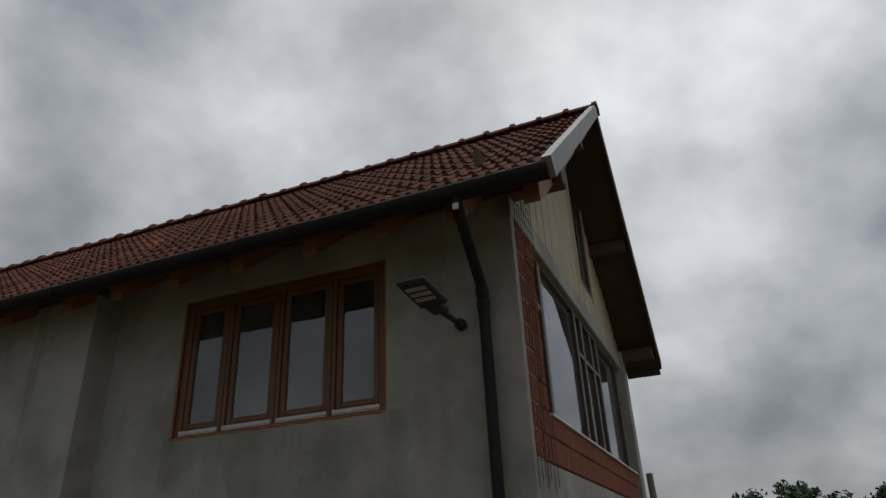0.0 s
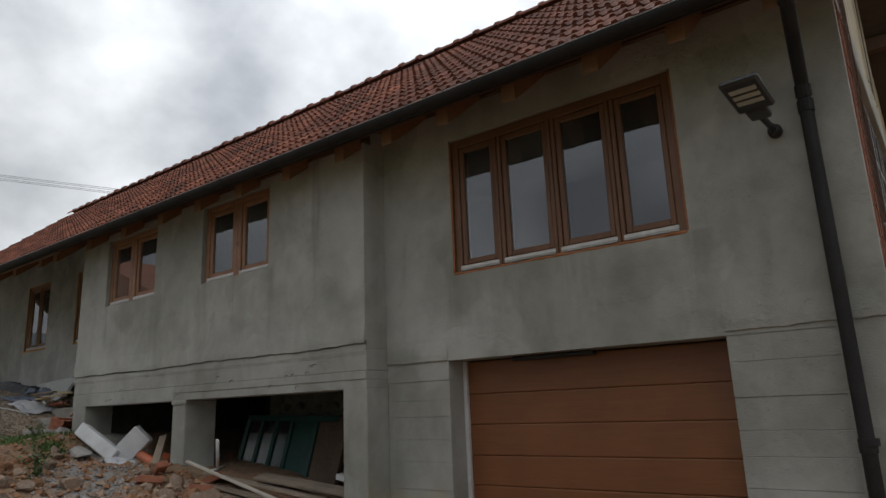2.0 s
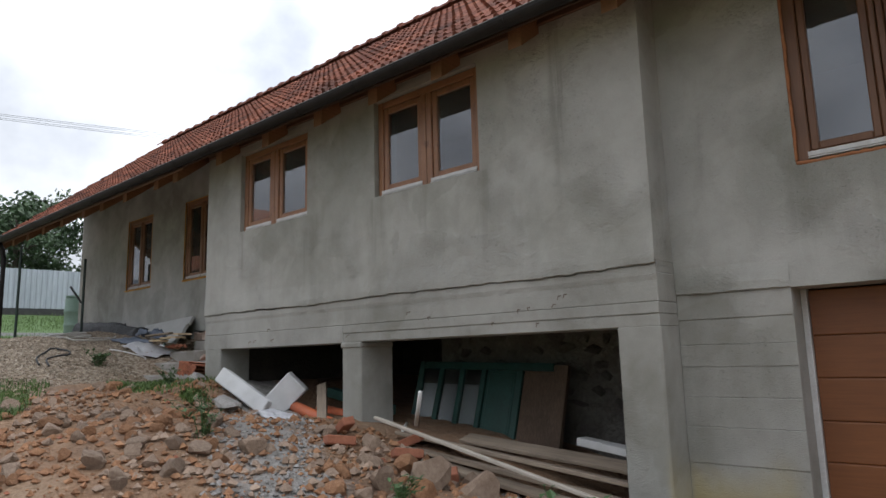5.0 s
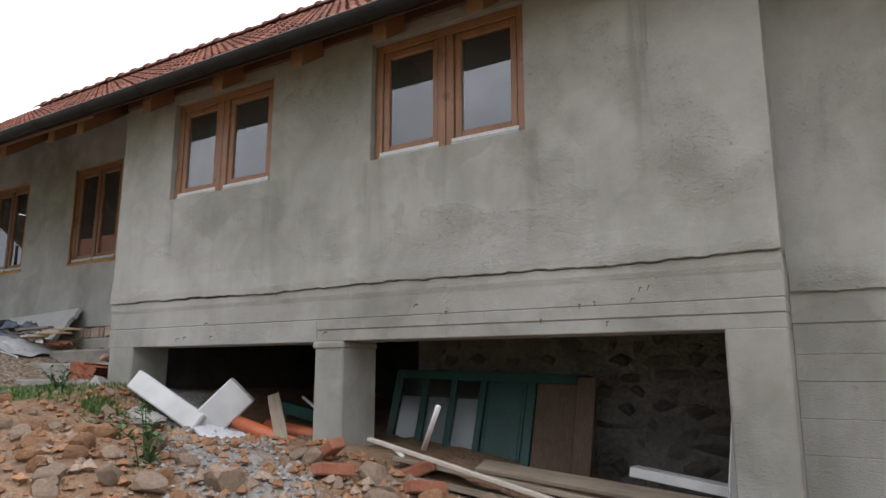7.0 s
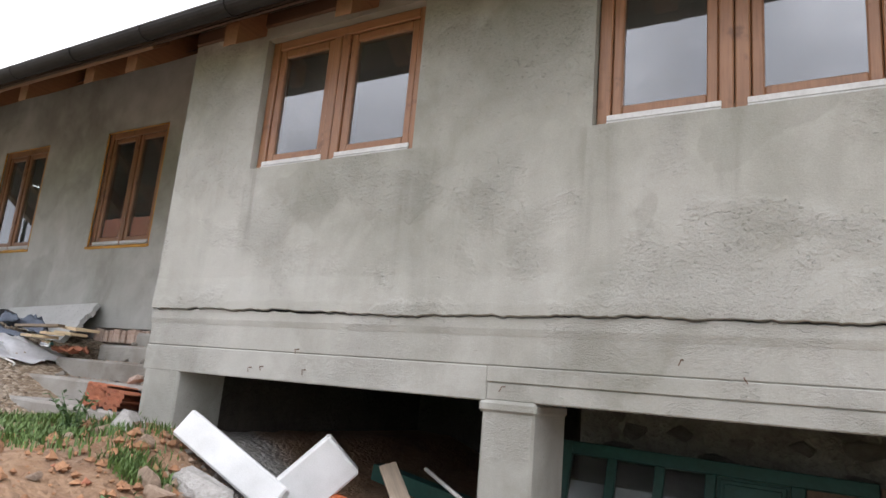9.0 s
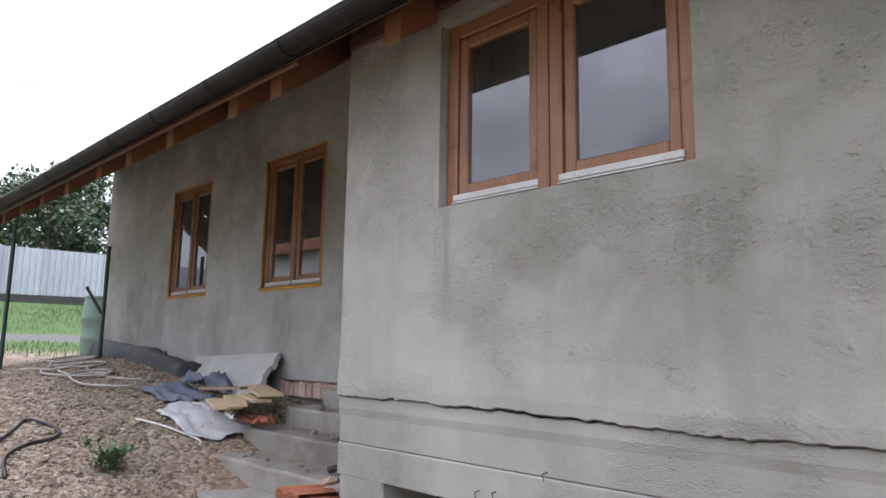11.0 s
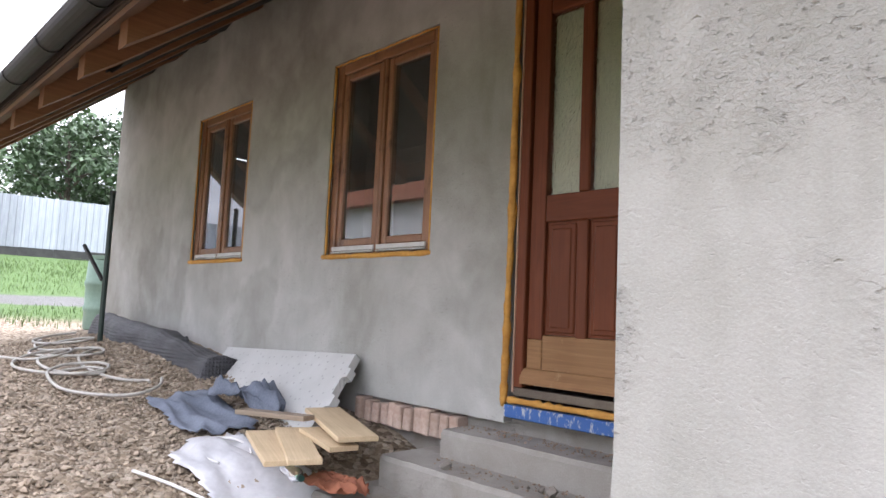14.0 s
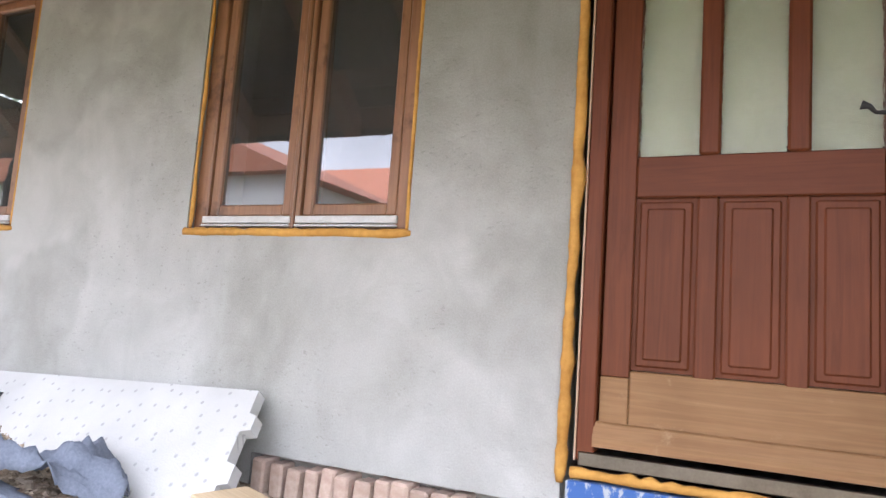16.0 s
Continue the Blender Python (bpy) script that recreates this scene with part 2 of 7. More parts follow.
def tile_mat():
    """Weathered clay tile, with pale lichen specks and soot."""
    m, nt, p = base_mat("clay_roof_tile", 0.85)
    v = coords(nt)
    big, small = noise_node(nt, v, 2.0, 6.0, 0.6), noise_node(nt, v, 26.0, 5.0, 0.65)
    c = ramp_node(nt, big, [(0.36, (0.10, 0.036, 0.024)), (0.52, (0.20, 0.068, 0.04)), (0.66, (0.29, 0.105, 0.062))])
    oi, gi = nt.nodes.new("ShaderNodeObjectInfo"), nt.nodes.new("ShaderNodeNewGeometry")
    r = math_node(nt, "FRACT", math_node(nt, "ADD", oi.outputs["Random"], gi.outputs["Random Per Island"]))
    c = mix_node(nt, 0.5, c, ramp_node(nt, r, [(0.0, (0.4, 0.4, 0.4)), (1.0, (1.5, 1.5, 1.5))]), "MULTIPLY")
    c = mix_node(nt, math_node(nt, "MULTIPLY", range_node(nt, small, 0.58, 0.70), 0.55), c, (0.34, 0.27, 0.21))
    c = mix_node(nt, math_node(nt, "MULTIPLY", range_node(nt, small, 0.42, 0.32), 0.6), c, (0.03, 0.018, 0.014))
    nt.links.new(c, p.inputs["Base Color"])
    bump_to(nt, p, small, 0.5, 0.006)
    return m


TILE = tile_mat()
TILE_OLD = simple("old_clay_tile", (0.26, 0.09, 0.05), (0.46, 0.17, 0.09), 6.0, 40.0, 0.85, bump=0.3, rnd=0.4)
RIDGE_CLAY = simple("ridge_clay", (0.104, 0.0325, 0.0228), (0.195, 0.065, 0.039), 4.0, 40.0, 0.85, rnd=0.3)
WIN_WOOD = wood_mat("varnished_window_wood", (0.15, 0.065, 0.03), (0.34, 0.17, 0.088), 0.45, "z", 0.2, worn=(0.13, 0.06, 0.032))
WIN_WOOD_X = wood_mat("varnished_window_rail", (0.15, 0.065, 0.03), (0.34, 0.17, 0.088), 0.45, "x", 0.2, worn=(0.13, 0.06, 0.032))
WIN_DARK = wood_mat("aged_window_wood", (0.0868, 0.0372, 0.0174), (0.186, 0.0837, 0.0372), 0.5, "z", 0.1)
WIN_DARK_X = wood_mat("aged_window_rail", (0.0868, 0.0372, 0.0174), (0.186, 0.0837, 0.0372), 0.5, "x", 0.1)
RAFTER_WOOD = wood_mat("rafter_wood", (0.133, 0.0624, 0.0296), (0.281, 0.144, 0.0702), 0.6, "y")
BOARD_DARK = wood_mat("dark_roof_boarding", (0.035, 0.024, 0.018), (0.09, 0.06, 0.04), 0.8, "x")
BEAM_WOOD = wood_mat("wall_plate_wood", (0.055, 0.03, 0.018), (0.13, 0.07, 0.04), 0.7, "x")
DOOR_WOOD = wood_mat("mahogany_door_wood", (0.095, 0.028, 0.012), (0.19, 0.056, 0.024), 0.5, "z", 0.0)
DOOR_WOOD_X = wood_mat("mahogany_door_rail", (0.095, 0.028, 0.012), (0.19, 0.056, 0.024), 0.5, "x", 0.0)
for door_m in (DOOR_WOOD, DOOR_WOOD_X):
    door_m.node_tree.nodes["Principled BSDF"].inputs["Specular IOR Level"].default_value = 0.25
DOOR_BARE = wood_mat("stripped_door_wood", (0.18, 0.085, 0.03), (0.36, 0.20, 0.09), 0.65, "x", 0.0, 0.2, worn=(0.46, 0.31, 0.17))
GARAGE = wood_mat("woodgrain_garage_panel", (0.125, 0.042, 0.013), (0.215, 0.078, 0.025), 0.5, "x", 0.1, 0.05)
GUTTER = simple("dark_brown_gutter", (0.015, 0.014, 0.014), (0.03, 0.028, 0.028), 5, 60, 0.55, 0.0, 0.05)
GUTTER.node_tree.nodes["Principled BSDF"].inputs["Specular IOR Level"].default_value = 0.15
BLACK = simple("black_plastic", (0.012, 0.012, 0.013), (0.03, 0.03, 0.032), 6, 60, 0.5, 0.0, 0.1)
ALU = simple("white_aluminium_sill", (0.44, 0.43, 0.42), (0.62, 0.62, 0.62), 10, 80, 0.35, 0.0, 0.03)
STEEL = simple("brushed_steel", (0.13, 0.12, 0.108), (0.22, 0.205, 0.19), 12, 120, 0.3, 1.0, 0.05)
WIRE = simple("rusty_wire", (0.08, 0.04, 0.025), (0.16, 0.09, 0.06), 20, 120, 0.7, 0.4, 0.1)
FOAM = simple("orange_foam", (0.38, 0.17, 0.028), (0.68, 0.37, 0.085), 6, 40, 0.8, bump=0.5, dist=0.01)
RUST = simple("rusty_sealant", (0.22, 0.08, 0.035), (0.40, 0.17, 0.07), 8, 50, 0.85, bump=0.4)
BRICK = simple("hollow_clay_block", (0.20, 0.07, 0.04), (0.35, 0.14, 0.08), 5, 50, 0.9, bump=0.4, rnd=0.3)
BRICK_OLD = simple("old_mortared_brick", (0.38, 0.255, 0.195), (0.60, 0.48, 0.41), 7, 50, 0.95, bump=0.6, rnd=0.28)
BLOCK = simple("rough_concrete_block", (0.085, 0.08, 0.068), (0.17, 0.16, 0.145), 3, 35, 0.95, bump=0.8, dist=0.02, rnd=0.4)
# mortar colour lowered to put the undercroft's shade into slabs and end wall
MORTAR_SHADED = simple("rough_mortar_shade_dark", (0.085, 0.08, 0.07), (0.15, 0.14, 0.125), 4, 40, 0.95, bump=0.9, dist=0.03)
DARK_ROOM = simple("unlit_room_plaster", (0.26, 0.25, 0.235), (0.40, 0.39, 0.37), 2, 30, 0.9)
STYRO = simple("white_polystyrene", (0.46, 0.46, 0.45), (0.68, 0.68, 0.68), 4, 150, 0.85, bump=0.4, dist=0.004)
PVC_ORANGE = simple("orange_drain_pipe", (0.42, 0.095, 0.035), (0.55, 0.15, 0.06), 6, 60, 0.4, bump=0.05)
GREEN = simple("flaking_green_paint", (0.0056, 0.035, 0.028), (0.014, 0.07, 0.056), 5, 40, 0.5, bump=0.3)
PLANK = wood_mat("weathered_plank", (0.13, 0.10, 0.075), (0.34, 0.27, 0.20), 0.85, "x", 0.0, 0.3)
POLE = wood_mat("weathered_pole", (0.11, 0.10, 0.085), (0.26, 0.24, 0.21), 0.9, "z", 0.0, 0.3)
PLANK_UP = wood_mat("weathered_upright_board", (0.055, 0.038, 0.026), (0.17, 0.115, 0.08), 0.85, "z", 0.0, 0.3)
CLADDING = wood_mat("pale_gable_cladding", (0.34, 0.28, 0.185), (0.55, 0.48, 0.35), 0.8, "z", 0.0, 0.2)
STONE = simple("broken_fieldstone", (0.20, 0.125, 0.075), (0.43, 0.30, 0.20), 4, 35, 0.95, bump=0.8, dist=0.02, rnd=0.4)
PALE_STONE = simple("pale_broken_stone", (0.215, 0.145, 0.1), (0.40, 0.30, 0.225), 5, 40, 0.95, bump=0.7, dist=0.02, rnd=0.3)
GREY_STONE = simple("grey_broken_stone", (0.19, 0.178, 0.16), (0.38, 0.362, 0.345), 5, 40, 0.95, bump=0.7, dist=0.02, rnd=0.4)
PEBBLE = simple("river_gravel", (0.17, 0.126, 0.0851), (0.414, 0.344, 0.266), 9, 60, 0.9, bump=0.3, rnd=0.6)
CLOD = simple("orange_clay_clod", (0.19, 0.085, 0.04), (0.39, 0.215, 0.115), 5, 40, 0.95, bump=0.7, dist=0.02, rnd=0.35)
LEAF = simple("dark_green_leaf", (0.03, 0.06, 0.026), (0.10, 0.155, 0.075), 1.5, 12, 0.6, bump=0.0, rnd=0.5)
LEAF_WEED = simple("weed_leaf", (0.034, 0.0723, 0.0213), (0.085, 0.153, 0.051), 6, 30, 0.6, bump=0.0, rnd=0.4)
GRASS = simple("grass_blade", (0.045, 0.09, 0.018), (0.12, 0.19, 0.045), 2, 20, 0.6, bump=0.0, rnd=0.5)
BARK = simple("grey_bark", (0.05, 0.04, 0.03), (0.13, 0.11, 0.09), 8, 60, 0.95, bump=0.8, dist=0.02)


def glass_mat(name, ior=1.7, rough=0.0, colour=(0.9, 0.93, 0.92), bump=0.0):
    m, nt, p = base_mat(name, rough)
    p.inputs["Transmission Weight"].default_value, p.inputs["IOR"].default_value = 1.0, ior
    p.inputs["Base Color"].default_value = (*colour, 1)
    if bump:
        bump_to(nt, p, noise_node(nt, coords(nt), 70.0, 2.0), bump, 0.01)
    return m




def pane_mat(name):
    """Clear double glazing: two sheets' reflection over what lies behind."""
    m = bpy.data.materials.new(name)
    m.use_nodes = True
    nt = m.node_tree
    nt.nodes.clear()
    out, mix = nt.nodes.new("ShaderNodeOutputMaterial"), nt.nodes.new("ShaderNodeMixShader")
    see, gloss, fres = nt.nodes.new("ShaderNodeBsdfTransparent"), nt.nodes.new("ShaderNodeBsdfGlossy"), nt.nodes.new("ShaderNodeFresnel")
    see.inputs["Color"].default_value = (0.42, 0.44, 0.43, 1)
    gloss.inputs["Color"].default_value, gloss.inputs["Roughness"].default_value = (0.93, 0.95, 1.0, 1), 0.015
    fres.inputs["IOR"].default_value = 2.5
    nt.links.new(fres.outputs[0], mix.inputs[0])
    nt.links.new(see.outputs[0], mix.inputs[1])
    nt.links.new(gloss.outputs[0], mix.inputs[2])
    # pale diffuse haze mixed into the glass to lift its dark parts
    haze, film = nt.nodes.new("ShaderNodeBsdfDiffuse"), nt.nodes.new("ShaderNodeMixShader")
    haze.inputs["Color"].default_value = (0.5, 0.49, 0.46, 1)
    nt.links.new(range_node(nt, noise_node(nt, coords(nt, (1.0, 1.0, 0.6)), 2.5, 4.0, 0.6), 0.3, 0.75, 0.04, 0.13), film.inputs[0])
    nt.links.new(mix.outputs[0], film.inputs[1])
    nt.links.new(haze.outputs[0], film.inputs[2])
    nt.links.new(film.outputs[0], out.inputs["Surface"])
    return m


GLASS = pane_mat("window_glass")
GLASS_CLEAR = bpy.data.materials.new("clear_inner_glass")
GLASS_CLEAR.use_nodes = True
GLASS_CLEAR.node_tree.nodes.clear()
gc_out, gc_see = GLASS_CLEAR.node_tree.nodes.new("ShaderNodeOutputMaterial"), GLASS_CLEAR.node_tree.nodes.new("ShaderNodeBsdfTransparent")
gc_see.inputs["Color"].default_value = (0.93, 0.95, 0.94, 1)
GLASS_CLEAR.node_tree.links.new(gc_see.outputs[0], gc_out.inputs["Surface"])
GLASS_OBSCURE = glass_mat("hammered_glass", 1.5, 0.12, (0.96, 0.97, 0.92), 0.6)


def ground_mat():
    """Clay soil by the house, gravel at the entrance, grass beyond, and a strip of road."""
    m, nt, p = base_mat("yard_ground", 0.95)
    v = coords(nt)
    sep = nt.nodes.new("ShaderNodeSeparateXYZ")
    nt.links.new(v, sep.inputs[0])
    x, y = sep.outputs["X"], sep.outputs["Y"]
    wob = math_node(nt, "MULTIPLY", math_node(nt, "SUBTRACT", noise_node(nt, v, 0.7, 5.0, 0.6), 0.5), 3.0)
    n1, n2, n3 = noise_node(nt, v, 1.4, 6.0, 0.6), noise_node(nt, v, 14.0, 6.0, 0.65), noise_node(nt, v, 55.0, 4.0, 0.7)
    soil = ramp_node(nt, n1, [(0.3, (0.125, 0.062, 0.032)), (0.5, (0.26, 0.135, 0.063)), (0.7, (0.30, 0.195, 0.115))])
    soil = mix_node(nt, 0.45, soil, ramp_node(nt, n2, [(0.3, (0.0912, 0.057, 0.038)), (0.7, (0.319, 0.236, 0.167))]))
    line = math_node(nt, "ADD", math_node(nt, "MULTIPLY", x, 0.62), math_node(nt, "ADD", y, math_node(nt, "MULTIPLY", wob, 0.35)))
    run = math_node(nt, "ABSOLUTE", math_node(nt, "SUBTRACT", line, -1.25))
    sand = math_node(nt, "MULTIPLY", range_node(nt, run, 0.15, 0.55, 1.0, 0.0), range_node(nt, y, 2.2, 2.9))
    soil = mix_node(nt, math_node(nt, "MULTIPLY", sand, 0.9), soil, ramp_node(nt, n2, [(0.3, (0.182, 0.175, 0.16)), (0.7, (0.334, 0.327, 0.312))]))
    vor = nt.nodes.new("ShaderNodeTexVoronoi")
    vor.inputs["Scale"].default_value = 30.0
    nt.links.new(v, vor.inputs["Vector"])
    peb = nt.nodes.new("ShaderNodeSeparateColor")
    nt.links.new(vor.outputs["Color"], peb.inputs[0])
    grav = ramp_node(nt, peb.outputs[0], [(0.0, (0.122, 0.0874, 0.057)), (0.5, (0.258, 0.201, 0.141)), (1.0, (0.39, 0.33, 0.26))])
    is_grav = range_node(nt, math_node(nt, "ADD", x, wob), -11.2, -12.4)
    c = mix_node(nt, is_grav, soil, grav)
    green = ramp_node(nt, n2, [(0.3, (0.038, 0.0836, 0.019)), (0.7, (0.0988, 0.167, 0.0418))])
    wob2 = math_node(nt, "MULTIPLY", wob, 0.35)
    far_l = range_node(nt, math_node(nt, "ADD", x, wob2), -20.5, -21.5)
    far_r = range_node(nt, math_node(nt, "ADD", y, wob2), 13.0, 16.0)
    back = range_node(nt, math_node(nt, "ADD", y, wob2), -4.0, -7.0)
    g = math_node(nt, "MAXIMUM", far_l, math_node(nt, "MAXIMUM", far_r, back))
    c = mix_node(nt, g, c, green)
    road = math_node(nt, "MULTIPLY", range_node(nt, math_node(nt, "ADD", x, wob2), -22.9, -22.6, 1.0, 0.0), range_node(nt, math_node(nt, "ADD", x, wob2), -24.4, -24.1))
    c = mix_node(nt, road, c, ramp_node(nt, n2, [(0.3, (0.09, 0.088, 0.085)), (0.7, (0.15, 0.145, 0.14))]))
    nt.links.new(c, p.inputs["Base Color"])
    h = math_node(nt, "ADD", math_node(nt, "MULTIPLY", n2, 1.0), math_node(nt, "MULTIPLY", n3, 0.5))
    h = math_node(nt, "SUBTRACT", h, math_node(nt, "MULTIPLY", vor.outputs["Distance"], 0.8))
    bump_to(nt, p, h, 0.8, 0.03)
    return m


GROUND = ground_mat()


# ---- mesh helpers ----
class Build:
    """Collects faces for one mesh."""

    def __init__(self):
        self.v, self.f = [], []

    def add(self, verts, faces, m=None):
        k = len(self.v)
        self.v += [tuple(m @ Vector(p)) for p in verts] if m is not None else [tuple(p) for p in verts]
        self.f += [tuple(i + k for i in face) for face in faces]
        return self

    def box(self, x0, x1, y0, y1, z0, z1, b=0.0, m=None):
        """A box, its edges chamfered by b."""
        c, h = Vector(((x0 + x1) / 2, (y0 + y1) / 2, (z0 + z1) / 2)), Vector((abs(x1 - x0) / 2, abs(y1 - y0) / 2, abs(z1 - z0) / 2))
        if b <= 0 or b >= min(h):
            vs = [c + Vector((sx * h.x, sy * h.y, sz * h.z)) for sx in (-1, 1) for sy in (-1, 1) for sz in (-1, 1)]
            fs = [(0, 1, 3, 2), (4, 6, 7, 5), (0, 4, 5, 1), (2, 3, 7, 6), (0, 2, 6, 4), (1, 5, 7, 3)]
            return self.add(vs, fs, m)
        vs, key = [], {}
        for sx in (-1, 1):
            for sy in (-1, 1):
                for sz in (-1, 1):
                    for a in range(3):
                        s = (sx, sy, sz)
                        key[(s, a)] = len(vs)
                        vs.append(c + Vector([s[i] * (h[i] if i == a else h[i] - b) for i in range(3)]))
        fs = []
        sg = (-1, 1)
        for a in range(3):
            o = [i for i in range(3) if i != a]
            for s in sg:
                ring = []
                for p, q in ((-1, -1), (1, -1), (1, 1), (-1, 1)):
                    t = [0, 0, 0]
                    t[a], t[o[0]], t[o[1]] = s, p, q
                    ring.append(key[(tuple(t), a)])
                fs.append(ring)
            for p in sg:
                for q in sg:
                    ends = []
                    for s in sg:
                        t = [0, 0, 0]
                        t[a], t[o[0]], t[o[1]] = s, p, q
                        ends.append((key[(tuple(t), o[0])], key[(tuple(t), o[1])]))
                    fs.append([ends[0][0], ends[1][0], ends[1][1], ends[0][1]])
        for sx in sg:
            for sy in sg:
                for sz in sg:
                    fs.append([key[((sx, sy, sz), a)] for a in range(3)])
        out = []
        for face in fs:
            p = [vs[i] for i in face]
            n = (p[1] - p[0]).cross(p[2] - p[0])
            mid = sum(p, Vector()) / len(p)
            out.append(tuple(face) if n.dot(mid - c) > 0 else tuple(reversed(face)))
        return self.add(vs, out, m)

    def tube(self, pts, r, n=8, caps=True, m=None):
        """A round bar along pts; r is one radius or one for each point."""
        pts = [Vector(p) for p in pts]
        rs = r if isinstance(r, (list, tuple)) else [r] * len(pts)
        vs, fs = [], []
        ref = Vector((0, 0, 1))
        for i, p in enumerate(pts):
            d = (pts[min(i + 1, len(pts) - 1)] - pts[max(i - 1, 0)]).normalized()
            u = d.cross(ref if abs(d.dot(ref)) < 0.95 else Vector((1, 0, 0))).normalized()
            w = d.cross(u)
            vs += [p + rs[i] * (math.cos(2 * math.pi * k / n) * u + math.sin(2 * math.pi * k / n) * w) for k in range(n)]
        for i in range(len(pts) - 1):
            for k in range(n):
                a, b = i * n + k, i * n + (k + 1) % n
                fs.append((a, b, b + n, a + n))
        if caps:
            fs.append(tuple(reversed(range(n))))
            fs.append(tuple(range((len(pts) - 1) * n, len(pts) * n)))
        fs = [tuple(reversed(q)) for q in fs]
        return self.add(vs, fs, m)

    def sweep(self, ring, path, closed=True, caps=True):
        """A profile of (a, b) points carried along (place, a-axis, b-axis) rows."""
        vs, fs, n = [], [], len(ring)
        for p, ua, ub in path:
            vs += [Vector(p) + a * Vector(ua) + b * Vector(ub) for a, b in ring]
        for i in range(len(path) - 1):
            for k in range(n if closed else n - 1):
                a, b = i * n + k, i * n + (k + 1) % n
                fs.append((a, b, b + n, a + n))
        if closed and caps:
            fs.append(tuple(reversed(range(n))))
            fs.append(tuple(range((len(path) - 1) * n, len(path) * n)))
        return self.add(vs, fs)

    def rock(self, p, size, rng, flat=0.7):
        """A lumpy broken stone of about 30 faces."""
        bm = bmesh.new()
        bmesh.ops.create_icosphere(bm, subdivisions=2 if max(size) > 0.12 else 1, radius=1.0)
        ph = Vector((rng.uniform(0, 50), rng.uniform(0, 50), rng.uniform(0, 50)))
        turn = Euler((rng.uniform(-0.4, 0.4), rng.uniform(-0.4, 0.4), rng.uniform(0, 6.28))).to_matrix()
        cuts = [(Vector((rng.gauss(0, 1), rng.gauss(0, 1), rng.gauss(0, 1))).normalized(), rng.uniform(0.42, 0.7)) for _ in range(10)]
        vs = []
        for w in bm.verts:
            c = w.co.copy()
            for nrm, d in cuts:
                over = c.dot(nrm) - d
                if over > 0:
                    c -= nrm * over
            c *= 1.0 + 0.08 * noise.noise(w.co * 2.0 + ph)
            vs.append(turn @ Vector((c.x * size[0], c.y * size[1], c.z * size[2] * flat)) + Vector(p))
        fs = [tuple(q.index for q in f.verts) for f in bm.faces]
        bm.free()
        return self.add(vs, fs)

    def mesh(self, name, mat, smooth=False):
        me = bpy.data.meshes.new(name)
        me.from_pydata(self.v, [], self.f)
        me.update()
        if mat is not None:
            me.materials.append(mat)
        if smooth:
            me.shade_smooth()
        return me

    def normals(self):
        bm = bmesh.new()
        me = bpy.data.meshes.new("tmp")
        me.from_pydata(self.v, [], self.f)
        bm.from_mesh(me)
        bpy.data.meshes.remove(me)
        bmesh.ops.recalc_face_normals(bm, faces=bm.faces)
        bm.verts.ensure_lookup_table()
        self.v = [tuple(q.co) for q in bm.verts]
        self.f = [tuple(q.index for q in f.verts) for f in bm.faces]
        bm.free()
        return self


def part(name, b, material, parent=None, label="", smooth=False):
    """Links what b holds as one mesh object, under parent if there is one."""
    ob = new(name, b.mesh(name, material, smooth))
    if parent is not None:
        ob.parent = parent
        ob.matrix_parent_inverse = parent.matrix_basis.inverted()
    if label:
        ob["label"] = label
    return ob


def pane_part(b, front, parent, label=""):
    """A pane whose outer face mirrors; its edges and inner face are clear."""
    ob = part("pane", b, GLASS, parent, label)
    ob.data.materials.append(GLASS_CLEAR)
    for f in ob.data.polygons:
        f.material_index = 0 if f.normal.dot(Vector(front)) > 0.9 else 1
    ob.visible_shadow = False
    return ob


def thing(name, place, label, category, group="", kind=""):
    """An Empty at the base of a thing, to carry its parts."""
    ob = new(name)
    ob.matrix_basis = Matrix.Translation(place)
    ob.empty_display_size = 0.1
    return tagged(ob, label, category, group, kind)


def holed(x0, x1, z0, z1, yf, yb, holes):
    """A wall along x from its front face yf to its back yb, with openings (x0, x1, z0, z1) through it."""
    b = Build()
    xs = sorted({x0, x1, *[min(max(q, x0), x1) for h in holes for q in h[:2]]})
    zs = sorted({z0, z1, *[min(max(q, z0), z1) for h in holes for q in h[2:]]})

    def solid(i, j):
        if not (0 <= i < len(xs) - 1 and 0 <= j < len(zs) - 1):
            return False
        cx, cz = (xs[i] + xs[i + 1]) / 2, (zs[j] + zs[j + 1]) / 2
        return not any(h[0] < cx < h[1] and h[2] < cz < h[3] for h in holes)

    for i in range(len(xs) - 1):
        for j in range(len(zs) - 1):
            if not solid(i, j):
                continue
            a, c, d, e = xs[i], xs[i + 1], zs[j], zs[j + 1]
            b.add([(a, yf, d), (c, yf, d), (c, yf, e), (a, yf, e)], [(0, 1, 2, 3)])
            b.add([(a, yb, d), (c, yb, d), (c, yb, e), (a, yb, e)], [(3, 2, 1, 0)])
            if not solid(i - 1, j):
                b.add([(a, yf, d), (a, yf, e), (a, yb, e), (a, yb, d)], [(0, 1, 2, 3)])
            if not solid(i + 1, j):
                b.add([(c, yf, d), (c, yb, d), (c, yb, e), (c, yf, e)], [(0, 1, 2, 3)])
            if not solid(i, j - 1):
                b.add([(a, yf, d), (a, yb, d), (c, yb, d), (c, yf, d)], [(0, 1, 2, 3)])
            if not solid(i, j + 1):
                b.add([(a, yf, e), (c, yf, e), (c, yb, e), (a, yb, e)], [(0, 1, 2, 3)])
    return b


